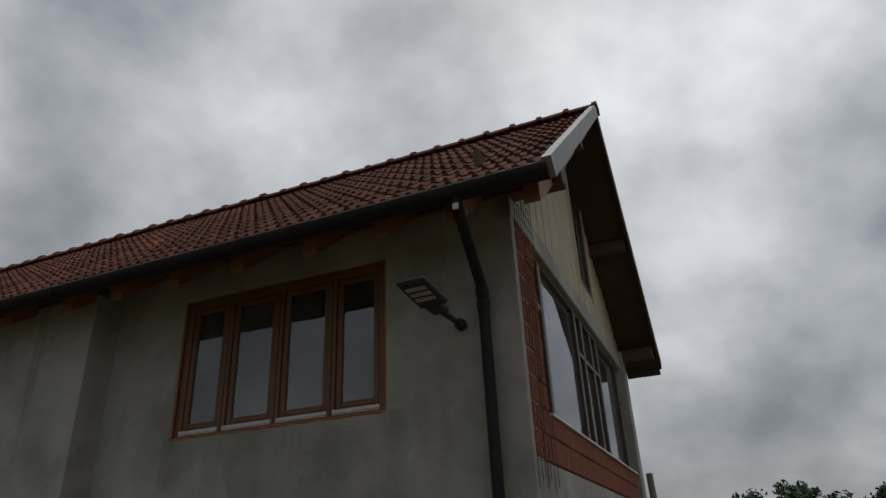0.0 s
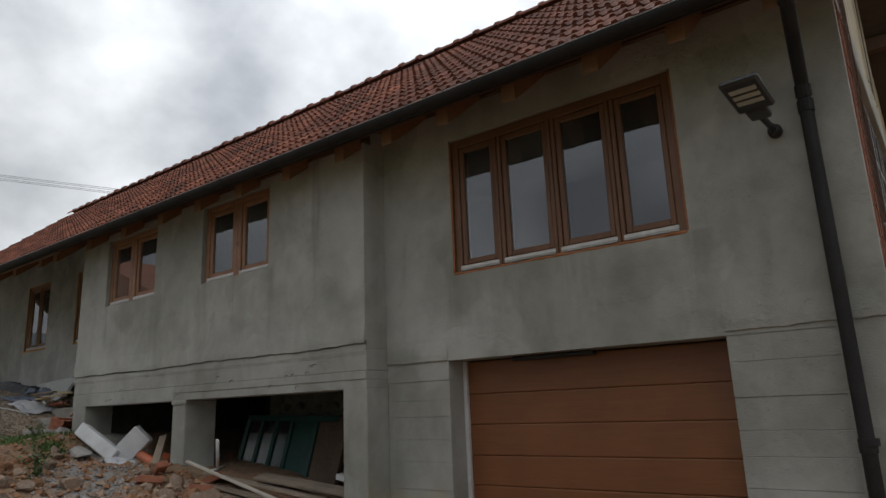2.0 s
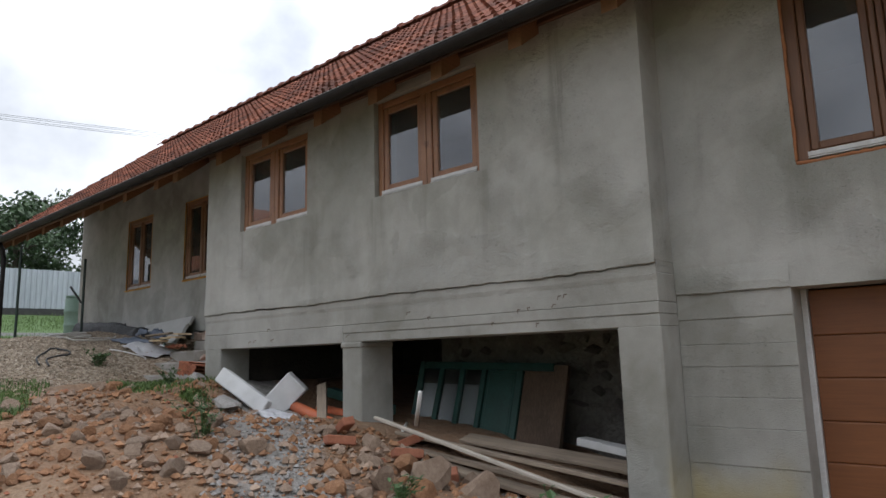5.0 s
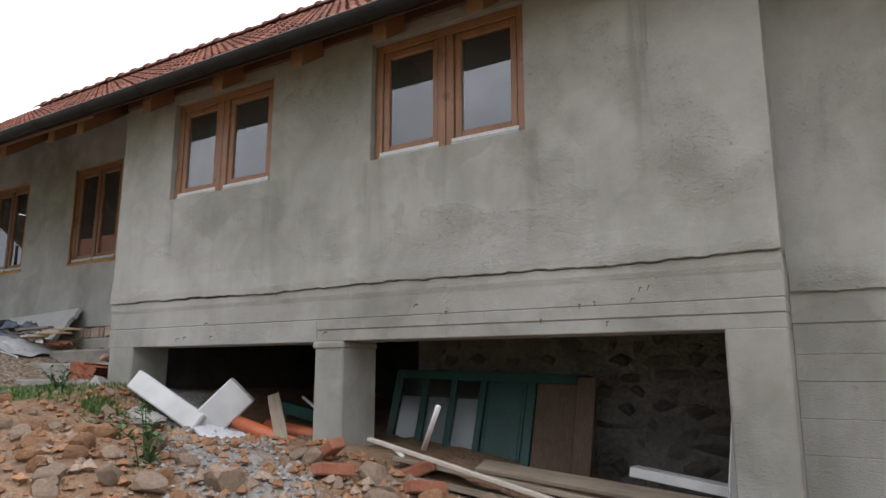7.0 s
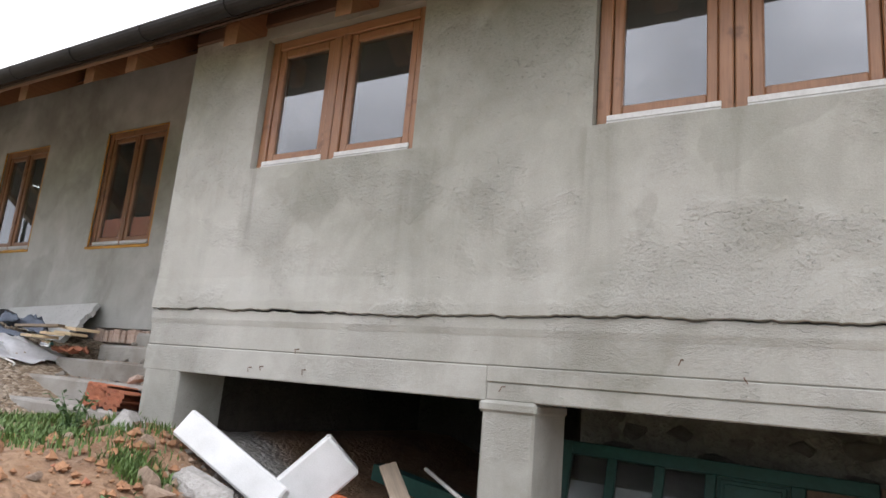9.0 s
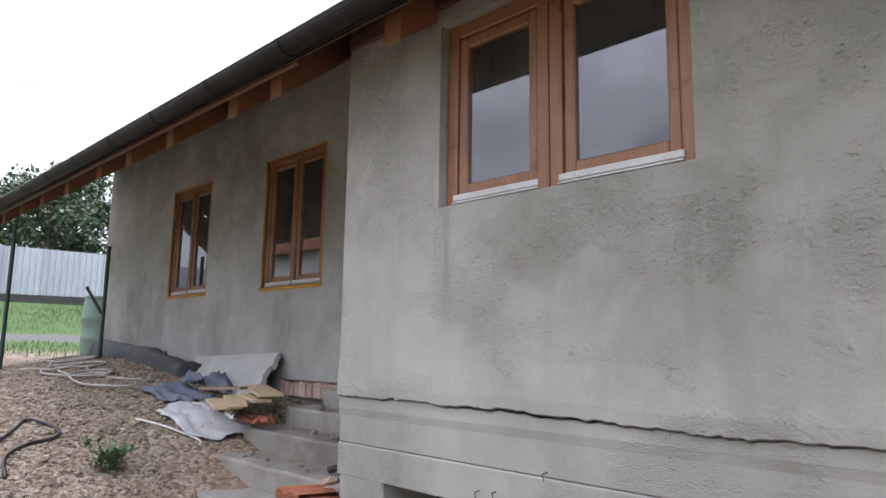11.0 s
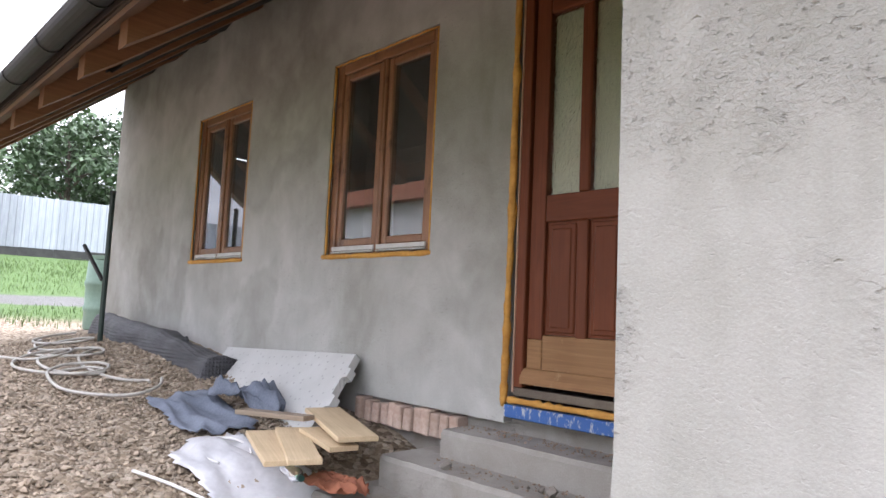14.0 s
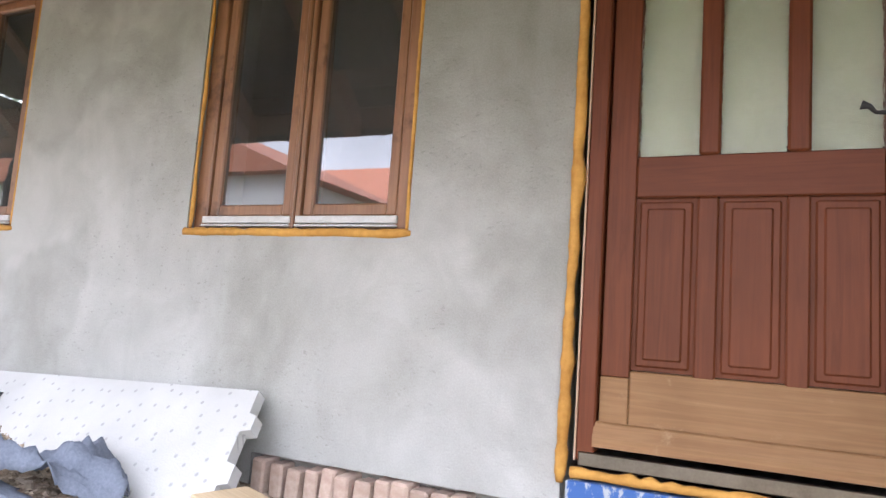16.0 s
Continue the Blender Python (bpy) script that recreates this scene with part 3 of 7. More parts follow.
def structure(name, b, mat, label, category):
    return tagged(part(name, b, mat), label, category, kind="structure")


# ---- ground ----
HOUSE_X = [-90, -34, -27, -20, -16, -13.2, -11.8, -10, -9.4, -8.1, -7.1, -6, -5.2, -4.6, -1, 60]
HOUSE_Z = [4.6, 3.9, 3.0, 2.28, 2.2, 1.88, 1.56, 1.48, 1.25, 1.16, 1.05, 0.78, 0.48, 0.31, 0.27, 0.0]
YARD_X = [-90, -34, -27, -20, -14, -11.6, -9.9, -8.4, -7.4, -5.6, -3, 0.5, 60]
YARD_Z = [4.6, 3.7, 2.8, 2.1, 1.55, 1.3, 1.2, 0.95, 0.78, 0.32, 0.22, 0.22, 0.0]


def ground_z(x, y):
    a, c = np.interp(x, HOUSE_X, HOUSE_Z), np.interp(x, YARD_X, YARD_Z)
    k = min(max((y - 1.2) / 3.0, 0.0), 1.0)
    k = k * k * (3 - 2 * k)
    z = c + (a - c) * k
    near = math.exp(-((x + 9) / 9.0) ** 2) * (1.0 if y < 4.5 else max(0.0, 1 - (y - 4.5) * 1.5))
    z += near * (0.10 * noise.noise((x * 0.8, y * 0.8, 3.1)) + 0.05 * noise.noise((x * 2.6, y * 2.6, 7.7)))
    z += 0.16 * math.exp(-((x + 8.0) / 1.3) ** 2 - ((y - 2.7) / 0.8) ** 2)
    z += 0.15 * math.exp(-((x + 14.0) / 1.6) ** 2 - ((y - 3.9) / 0.9) ** 2)
    if x < -11 and y > 4.5:
        z += 0.17 * min(y - 4.5, 1.4) * min(1.0, (-11 - x) / 2) * (1.0 if x > -17 else max(0.0, 1 + (x + 17) / 3))
    if y > 12:
        z = z * max(0.0, 1 - (y - 12) / 10) if x > -12 else z
    return float(z)


def ground_sheet():
    def axis(stops):
        out = []
        for a, c, step in stops:
            out += list(np.arange(a, c, step))
        return out
    xs = axis([(-400, -90, 40), (-90, -36, 6), (-36, -20, 0.8), (-20, 1.5, 0.09), (1.5, 12, 0.7), (12, 90, 6), (90, 401, 40)])
    ys = axis([(-400, -60, 40), (-60, -8, 4), (-8, -0.5, 0.5), (-0.5, 6.3, 0.09), (6.3, 16, 0.8), (16, 90, 5), (90, 401, 40)])
    b = Build()
    fine = [[(x, y, ground_z(x, y) + (0.022 * noise.noise((x * 9, y * 9, 1.0)) if -20 < x < -4.5 and 0 < y < 6 else 0.0)) for y in ys] for x in xs]
    n = len(ys)
    b.v = [p for row in fine for p in row]
    b.f = [(i * n + j, (i + 1) * n + j, (i + 1) * n + j + 1, i * n + j + 1) for i in range(len(xs) - 1) for j in range(n - 1)]
    ob = structure("ground", b, GROUND, "clay and gravel yard rising towards a lawn", "ground")
    ob.data.shade_smooth()


ground_sheet()

# ---- plan ----
Y_M, Y_G, Y_D = 4.605, 4.895, 5.88          # front faces: middle block, garage block, entrance wall
X_R, X_M, X_L, X_END = -0.93, -4.945, -10.68, -18.23
Z_FLOOR = 2.3
EAVE_Y, EAVE_Z, RIDGE_Y, RIDGE_Z = 4.25, 4.24, 7.57, 6.95
PITCH = (RIDGE_Z - EAVE_Z) / (RIDGE_Y - EAVE_Y)
BACK_Y = 10.40
ROOF_X0, ROOF_X1 = -18.45, -0.42
FAR_Y = 10.66                                # lower end of the rear slope
BIG = (-4.122, -2.03, 2.862, 4.12)
W1, W2 = (-9.94, -8.665, 3.228, 4.16), (-7.63, -6.37, 3.228, 4.16)
DW, FW = (-13.765, -12.69, 3.12, 4.46), (-15.975, -14.95, 3.13, 4.46)
DOOR = (-12.06, -11.06, 2.36, 4.46)
GAR = (-4.225, -1.88, 0.1, 2.10)


def roof_z(y):
    return EAVE_Z + PITCH * (y - EAVE_Y) if y < RIDGE_Y else RIDGE_Z - PITCH * (y - RIDGE_Y)


def foot_edge(x, z_edge, amp, seed):
    return z_edge + amp * (noise.noise((x * 1.3, seed, 0)) + 0.7 * noise.noise((x * 5, seed, 4)) + 0.55 * noise.noise((x * 17, seed, 9)) + 0.4 * noise.noise((x * 41, seed, 2)))


def ragged(x0, x1, z_top, z_edge, yf, proud, amp, seed, sag=0.0):
    """The proud foot of a render coat: a strip whose lower edge breaks off unevenly."""
    b = Build()
    n = int((x1 - x0) / 0.018)
    rows = []
    for i in range(n + 1):
        x = x0 + (x1 - x0) * i / n
        e = foot_edge(x, z_edge, amp, seed) + sag * i / n
        t = proud * (1 + 0.5 * noise.noise((x * 7, seed, 2)))
        rows.append([(x, yf, z_top), (x, yf - proud * 0.05, z_top), (x, yf - t, e + 0.05), (x, yf - t * 0.9, e), (x, yf, e - 0.006)])
    for r in rows:
        b.v += r
    for i in range(n):
        for k in range(4):
            a = i * 5 + k
            b.f.append((a, a + 5, a + 6, a + 1))
    return b.normals()


# garage block
top = 4.42
structure("wall_garage_block", holed(X_M, X_R, 2.1, top, Y_G, Y_G + 0.3, [BIG]), PLASTER, "grey cement-rendered upper wall over the garage", "wall")
low, courses = Build(), []
rng = random.Random(5)
for a, c in ((X_M, GAR[0]), (GAR[1], X_R)):
    z = 0.0
    while z < 2.1:
        h = min(rng.uniform(0.14, 0.24), 2.1 - z)
        if 2.1 - z - h < 0.06:
            h = 2.1 - z
        courses.append((a, c, Y_G + rng.uniform(0.004, 0.012), Y_G + 0.06, z, z + h, 0.004))
        z += h
for a, c in ((X_M, GAR[0]), (GAR[1], X_R)):
    low.box(a + 0.003, c - 0.003, Y_G + 0.055, Y_G + 0.34, 0.0, 2.098)
PIERS = structure("wall_garage_piers", low, CONCRETE, "board-marked concrete piers beside the garage door", "wall")
for q in courses:
    part("concrete_course", Build().box(*q), CONCRETE, PIERS)

# middle block
structure("wall_middle_block", holed(X_L, X_M, 2.33, top, Y_M, Y_M + 0.3, [W1, W2]), PLASTER, "grey cement-rendered wall with damp runs", "wall")
beam = Build()
beam.box(X_L, X_M, Y_M + 0.012, Y_M + 0.32, 2.055, 2.252, 0.008)
# mortar bed on the beam, parted from the render by a crack of uneven width
bed = [X_L + (X_M - X_L) * i / 320 for i in range(321)]
base = len(beam.v)
for x in bed:
    gap = 0.003 + max(0.0, 0.015 * noise.noise((x * 0.8, 6.0, 0))) + 0.006 * noise.noise((x * 9, 2.0, 0))
    z = foot_edge(x, 2.30, 0.016, 3.3) - 0.006 - max(0.0015, gap)
    yb = Y_M + 0.008 + 0.005 * noise.noise((x * 6, 3.0, 1.0))
    beam.v += [(x, Y_M + 0.011, 2.20), (x, yb - 0.003, 2.235), (x, yb, z - 0.004), (x, yb + 0.006, z), (x, Y_M + 0.3, z)]
beam.f += [(base + i * 5 + k, base + i * 5 + k + 5, base + i * 5 + k + 6, base + i * 5 + k + 1) for i in range(320) for k in range(4)]
for q0, q1 in ((X_M - 0.3, X_M - 0.004), (X_L + 0.004, X_L + 0.3)):
    beam.box(q0, q1, Y_M + 0.03, Y_M + 0.3, 2.25, 2.335, 0.003)
beam.box(-8.1, X_M, Y_M + 0.004, Y_M + 0.32, 1.98, 2.055, 0.004)
beam.box(-8.1, X_M, Y_M + 0.010, Y_M + 0.32, 1.895, 1.98, 0.006)
beam.box(X_L, -8.1, Y_M + 0.006, Y_M + 0.32, 1.89, 2.055, 0.006)
structure("concrete_beam", beam, CONCRETE, "board-marked concrete edge beam of the raised block", "beam")
for nm, a, c, d, zb in (("concrete_pier", -5.25, X_M, 0.36, 0.1), ("concrete_column", -8.115, -7.845, 0.42, 0.8), ("concrete_post", X_L + 0.02, -10.31, 0.40, 1.0)):
    q = Build().box(a, c, Y_M + 0.008, Y_M + d, zb, 1.905, 0.012)
    if nm == "concrete_column":
        q.box(a - 0.015, c + 0.01, Y_M - 0.004, Y_M + d, 1.84, 1.893, 0.012)
    structure(nm, q, CONCRETE, "pale cast concrete support under the raised block", "column")
# return faces of the middle block
structure("wall_return_right", Build().box(X_M - 0.3, X_M, Y_M + 0.3, Y_G + 0.3, 0.1, top), PLASTER, "rendered return between the two blocks", "wall")
ret = Build()
ret.add([(x, y, z) for x in (X_L, X_L + 0.28) for y, zt in ((Y_M + 0.3, 4.42), (Y_D + 0.3, 5.4)) for z in (1.0, zt)],
        [(0, 1, 3, 2), (4, 6, 7, 5), (0, 4, 5, 1), (2, 3, 7, 6), (0, 2, 6, 4), (1, 5, 7, 3)])
structure("wall_return_left", ret.normals(), PLASTER, "rendered return beside the entrance", "wall")
# proud, broken foot of the render
structure("render_edge_middle", ragged(X_L, X_M, 2.55, 2.30, Y_M + 0.004, 0.014, 0.016, 3.3), PLASTER, "broken lower edge of the thick render coat", "render edge")
structure("render_edge_garage", ragged(X_M + 0.01, GAR[0], 2.3, 2.105, Y_G + 0.004, 0.02, 0.010, 8.1), PLASTER, "broken lower edge of the thick render coat", "render edge")
structure("render_edge_corner", ragged(GAR[1], X_R, 2.35, 2.135, Y_G + 0.004, 0.02, 0.012, 5.9), PLASTER, "broken lower edge of the thick render coat", "render edge")

# entrance wall
structure("wall_entrance", holed(X_END, X_L, 1.7, 5.42, Y_D, Y_D + 0.32, [DW, FW, (DOOR[0] - 0.03, DOOR[1] + 0.03, 2.0, DOOR[3] + 0.02), (-13.3, DOOR[0] - 0.03, 1.7, 2.25), (DOOR[0] - 0.03, X_L, 1.7, 2.25)]), PLASTER_D, "smooth grey cement-rendered entrance wall", "wall")
structure("wall_entrance_foot", Build().box(-13.3, X_L, Y_D + 0.06, Y_D + 0.30, 1.6, 2.29), STEP_CONC, "rough concrete footing of the entrance wall", "wall")
structure("wall_far_end", Build().box(X_END, X_END + 0.3, Y_D + 0.32, BACK_Y, 1.6, 4.6), PLASTER_D, "rendered end wall", "wall")
# unseen back wall, slabs and inner wall, added to keep daylight out of rooms
structure("wall_back", Build().box(X_END, -0.9, BACK_Y - 0.3, BACK_Y, 0.0, 4.5), PLASTER, "rendered back wall", "wall")
# slabs take the darkened mortar so their undersides read as shaded
structure("floor", Build().box(X_END + 0.3, -1.1, Y_D + 0.4, BACK_Y - 0.3, 2.05, 2.30), MORTAR_SHADED, "concrete floor slab coloured dark for the shade below", "floor")
structure("floor_front", Build().box(X_L + 0.3, X_M - 0.31, Y_M + 0.33, Y_D + 0.395, 1.99, 2.25).box(X_M, -1.1, Y_G + 0.42, Y_D + 0.395, 1.99, 2.25), MORTAR_SHADED, "concrete floor slab coloured dark for the shade below", "floor")
structure("ceiling", Build().box(X_END + 0.3, -1.1, Y_D + 0.34, BACK_Y - 0.3, 4.62, 4.75).box(X_L + 0.3, -1.1, Y_G + 0.32, Y_D + 0.339, 4.43, 4.6), DARK_ROOM, "ceiling added to keep the rooms dark", "ceiling")
structure("wall_inner", Build().box(X_END + 0.3, -1.1, 8.2, 8.35, 2.3, 4.62), DARK_ROOM, "inner wall added to keep the rooms dark", "wall")
# roof


def roof_slab():
    b = Build()
    for y0, y1 in ((EAVE_Y, RIDGE_Y), (FAR_Y, RIDGE_Y)):
        vs = [(x, y, (roof_z(y0) if y == y0 else RIDGE_Z) + dz - 0.06) for x in (ROOF_X0, ROOF_X1) for y in (y0, y1) for dz in (0, -0.07)]
        b.add(vs, [(0, 1, 3, 2), (4, 6, 7, 5), (0, 4, 5, 1), (2, 3, 7, 6), (0, 2, 6, 4), (1, 5, 7, 3)])
    b.normals()
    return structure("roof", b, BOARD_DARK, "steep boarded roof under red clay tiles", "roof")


ROOF = roof_slab()

# ---- roof covering ----
SLOPE = math.atan(PITCH)
S_UP, S_N = Vector((0, math.cos(SLOPE), math.sin(SLOPE))), Vector((0, -math.sin(SLOPE), math.cos(SLOPE)))
TILE_W, TILE_E = 0.215, 0.33


def tile_faces():
    prof = [(0.0, 0.012), (0.012, 0.034), (0.045, 0.036), (0.062, 0.012), (0.105, 0.010), (0.118, 0.027), (0.15, 0.028), (0.165, 0.010), (0.212, 0.012)]
    vs, fs, n = [], [], 9
    for v, lift in ((0.0, 0.028), (0.40, -0.004)):
        vs += [(x, v, h + lift) for x, h in prof]
    vs += [(x, 0.004, h) for x, h in prof]
    for k in range(n - 1):
        fs.append((k, k + 1, n + k + 1, n + k))
        fs.append((2 * n + k, 2 * n + k + 1, k + 1, k))
    return vs, fs


tile_v, tile_f = tile_faces()
tile_mesh = Build().add(tile_v, tile_f).mesh("roof_tile", TILE)
ROWS_UP = 13
far_tiles = Build()
rng = random.Random(11)
cols = int((ROOF_X1 - ROOF_X0) / TILE_W)
for i in range(cols + 1):
    for j in range(ROWS_UP):
        x = ROOF_X1 - (i + 1) * TILE_W + rng.uniform(-0.004, 0.004)
        if x < ROOF_X0 - 0.02:
            continue
        o = Vector((x, EAVE_Y - 0.115, EAVE_Z - 0.115 * PITCH)) + S_UP * (j * TILE_E + rng.uniform(-0.008, 0.008)) - S_N * 0.045
        m = Matrix((( 1, 0, 0, o.x), (0, S_UP.y, S_N.y, o.y), (0, S_UP.z, S_N.z, o.z), (0, 0, 0, 1))) @ pose(0, 0, 0, rng.uniform(-0.6, 0.6), 0, rng.uniform(-0.8, 0.8))
        if i < 22:
            t = new("roof_tile", tile_mesh)
            t.parent = ROOF
            t.matrix_basis = m
        else:
            far_tiles.add(tile_v, tile_f, m)
tagged(part("roof_tiles", far_tiles, TILE, ROOF, "weathered red interlocking clay tiles"), kind="stuff")

ridge_mesh = Build()
ring = [(0.11 * math.cos(a), 0.085 * math.sin(a)) for a in [math.pi * k / 8 for k in range(9)]]
ridge_mesh.sweep(ring, [((0, 0, 0), (0, 1, 0), (0, 0, 1)), ((0.30, 0, 0.0), (0, 1.0, 0), (0, 0, 1.0)), ((0.31, 0, 0.0), (0, 1.2, 0), (0, 0, 1.28)), ((0.37, 0, 0.0), (0, 1.2, 0), (0, 0, 1.28)), ((0.372, 0, -0.02), (0, 0.9, 0), (0, 0, 0.9))], False)
ridge_data = ridge_mesh.normals().mesh("ridge_tile", RIDGE_CLAY)
for i in range(int((ROOF_X1 - ROOF_X0) / 0.36)):
    t = new("ridge_tile", ridge_data)
    t.parent = ROOF
    t.matrix_basis = pose(ROOF_X1 + 0.03 - (i + 1) * 0.36, RIDGE_Y, RIDGE_Z - 0.035, 0, rng.uniform(-1.5, 1.5), rng.uniform(-1.5, 1.5))
# verge trim along the rake
VERGE = simple("pale_verge_metal", (0.13, 0.127, 0.124), (0.21, 0.205, 0.2), 5, 60, 0.5, 0.0, 0.05)
vb = Build()
e0, e1 = Vector((ROOF_X1, EAVE_Y - 0.13, EAVE_Z - 0.105)), Vector((ROOF_X1, RIDGE_Y, RIDGE_Z))
vb.sweep([(-0.02, -0.10), (0.022, -0.10), (0.022, 0.05), (-0.05, 0.05), (-0.05, 0.035), (-0.02, 0.035)], [(e0, (1, 0, 0), tuple(S_N)), (e1, (1, 0, 0), tuple(S_N))])
part("verge_trim", vb.normals(), VERGE, ROOF, "pale folded metal verge trim")
vb2 = Build()
S_N2 = Vector((0, math.sin(SLOPE), math.cos(SLOPE)))
vb2.sweep([(-0.02, -0.15), (0.015, -0.15), (0.015, 0.03), (-0.02, 0.03)], [((ROOF_X1, RIDGE_Y, RIDGE_Z - 0.03), (1, 0, 0), tuple(S_N2)), ((ROOF_X1, FAR_Y, roof_z(FAR_Y) - 0.03), (1, 0, 0), tuple(S_N2))])
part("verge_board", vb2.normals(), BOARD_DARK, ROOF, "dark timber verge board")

# rafters
raf = Build()
raf.sweep([(-0.06, 0.0), (0.06, 0.0), (0.06, -0.2), (-0.06, -0.2)], [((0, 0.08, 0.08 * PITCH), (1, 0, 0), (0, 0.0, 0.92)), ((0, 0.30, 0.30 * PITCH), (1, 0, 0), (0, 0, 1)), ((0, 3.15, 3.15 * PITCH), (1, 0, 0), (0, 0, 1))])
raf_mesh = raf.normals().mesh("rafter", RAFTER_WOOD)
raf_x = [-0.62, -1.2, -1.8, -2.42, -3.12, -3.78, -4.41, -5.02, -5.8, -6.6, -7.38, -8.18, -9.08, -10.03, -11.08, -11.6, -12.55, -13.35, -14.05, -14.95, -15.8, -16.6, -17.4, -18.2]
for x in raf_x:
    t = new("rafter", raf_mesh)
    t.parent = ROOF
    t.matrix_basis = pose(x, EAVE_Y + 0.03, EAVE_Z - 0.135 + 0.03 * PITCH)
# soffit boards between the rafters, and the plates on the walls
soff = Build()
for k in range(5):
    a, c = 0.02 + k * 0.155, 0.02 + k * 0.155 + 0.15
    p0, p1 = Vector((ROOF_X0, EAVE_Y, EAVE_Z - 0.137)) + S_UP * a, Vector((ROOF_X0, EAVE_Y, EAVE_Z - 0.137)) + S_UP * c
    soff.add([p0, p1, p1 - S_N * 0.012, p0 - S_N * 0.012] + [q + Vector((ROOF_X1 - ROOF_X0 - 0.03, 0, 0)) for q in (p0, p1, p1 - S_N * 0.012, p0 - S_N * 0.012)],
             [(0, 3, 2, 1), (4, 5, 6, 7), (3, 7, 6, 2), (0, 1, 5, 4), (0, 4, 7, 3), (1, 2, 6, 5)])
# board colour is darkened to carry the eave's shade
part("soffit_boards", soff.normals(), wood_mat("shade_dark_soffit_wood", (0.03, 0.019, 0.013), (0.075, 0.045, 0.028), 0.8, "x"), ROOF, "brown soffit boards darkened for the shade under the eave")
structure("wall_plate", Build().box(X_M, X_R + 0.45, Y_G - 0.03, Y_G + 0.12, 4.42, 4.56, 0.01).box(X_L, X_M, Y_M - 0.02, Y_M + 0.12, 4.25, 4.36, 0.01), BEAM_WOOD, "brown timber wall plate under the rafters", "beam")
low_soff = Build()
for k in range(1):
    a, c = 0.03 + k * 0.165, 0.03 + k * 0.165 + 0.16
    q0, q1 = Vector((ROOF_X0, EAVE_Y, EAVE_Z - 0.157)) + S_UP * a, Vector((ROOF_X0, EAVE_Y, EAVE_Z - 0.157)) + S_UP * c
    ring = [q0, q1, q1 - S_N * 0.02, q0 - S_N * 0.02]
    low_soff.add(ring + [q + Vector((X_L - ROOF_X0 - 0.05, 0, 0)) for q in ring], [(0, 3, 2, 1), (4, 5, 6, 7), (3, 7, 6, 2), (0, 1, 5, 4), (0, 4, 7, 3), (1, 2, 6, 5)])
part("eave_boards", low_soff.normals(), wood_mat("eave_board_wood", (0.09, 0.042, 0.0204), (0.18, 0.093, 0.0468), 0.65, "x"), ROOF, "orange-brown eave boards")
# torn roofing felt and mortar left where the rafters meet the entrance wall
FELT = simple("torn_roofing_felt", (0.012, 0.011, 0.010), (0.045, 0.04, 0.036), 4, 50, 0.9, bump=0.8, dist=0.02)
felt = Build()
n_felt = 150
for i in range(n_felt + 1):
    x = X_END + (X_L - X_END) * i / n_felt
    for j in range(6):
        y = 4.72 + 1.15 * j / 5
        sag = 0.03 + 0.07 * abs(noise.noise((x * 2.7, y * 3, 1.0))) + 0.05 * max(0.0, noise.noise((x * 7, y * 5, 5.0)))
        felt.v.append((x, y + 0.03 * noise.noise((x * 9, y, 2.0)) * (j < 5), roof_z(y) - 0.26 - sag * (1.4 if j == 0 else 1.0) * (0.5 + 0.5 * j / 5)))
felt.f += [(i * 6 + j, i * 6 + j + 1, i * 6 + j + 7, i * 6 + j + 6) for i in range(n_felt) for j in range(5)]
part("torn_felt", felt.normals(), FELT, ROOF, "torn black roofing felt")
pur = Build()
for y, z in ((6.2, 5.62), (8.95, 5.62), (10.25, 4.45)):
    pur.box(-1.0, ROOF_X1 - 0.05, y - 0.06, y + 0.06, z - 0.08, z + 0.08, 0.006)
structure("purlins", pur, BEAM_WOOD, "timber purlin ends under the gable overhang", "purlin")
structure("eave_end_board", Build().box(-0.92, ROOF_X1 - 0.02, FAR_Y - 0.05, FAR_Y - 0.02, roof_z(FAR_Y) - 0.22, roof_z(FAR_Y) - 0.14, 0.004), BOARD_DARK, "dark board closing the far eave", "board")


def gutter():
    g = thing("gutter", (ROOF_X0, EAVE_Y - 0.06, EAVE_Z - 0.05), "dark brown half-round gutter along the eave", "gutter")
    b = Build()
    r = 0.066
    outer = [(r * math.cos(a), r * math.sin(a)) for a in [math.pi + math.pi * k / 10 for k in range(11)]]
    inner = [((r - 0.006) * math.cos(a), (r - 0.006) * math.sin(a)) for a in [2 * math.pi - math.pi * k / 10 for k in range(11)]]
    y, z = EAVE_Y - 0.085, EAVE_Z - 0.095
    b.sweep(outer + inner, [((x, y, z), (0, 1, 0), (0, 0, 1)) for x in (ROOF_X0, ROOF_X1 - 0.02)])
    part("trough", b.normals(), GUTTER, g)
    # pale bead paints the thin highlight along the dark gutter's rim
    part("front_bead", Build().tube([(ROOF_X0, y - r, z + 0.004), (ROOF_X1 - 0.02, y - r, z + 0.004)], 0.0045, 6), VERGE, g, "rolled gutter edge, pale to give its highlight")
    for k in range(22):
        x = ROOF_X0 + 0.4 + k * 0.82
        q = [((r + 0.004) * math.cos(a), (r + 0.004) * math.sin(a)) for a in [math.pi + math.pi * j / 8 for j in range(9)]]
        bb = Build().sweep(q + [(u * 1.05, w * 1.05) for u, w in reversed(q)], [((x, y, z), (0, 1, 0), (0, 0, 1)), ((x + 0.03, y, z), (0, 1, 0), (0, 0, 1))])
        part("bracket", bb.normals(), GUTTER, g)


gutter()


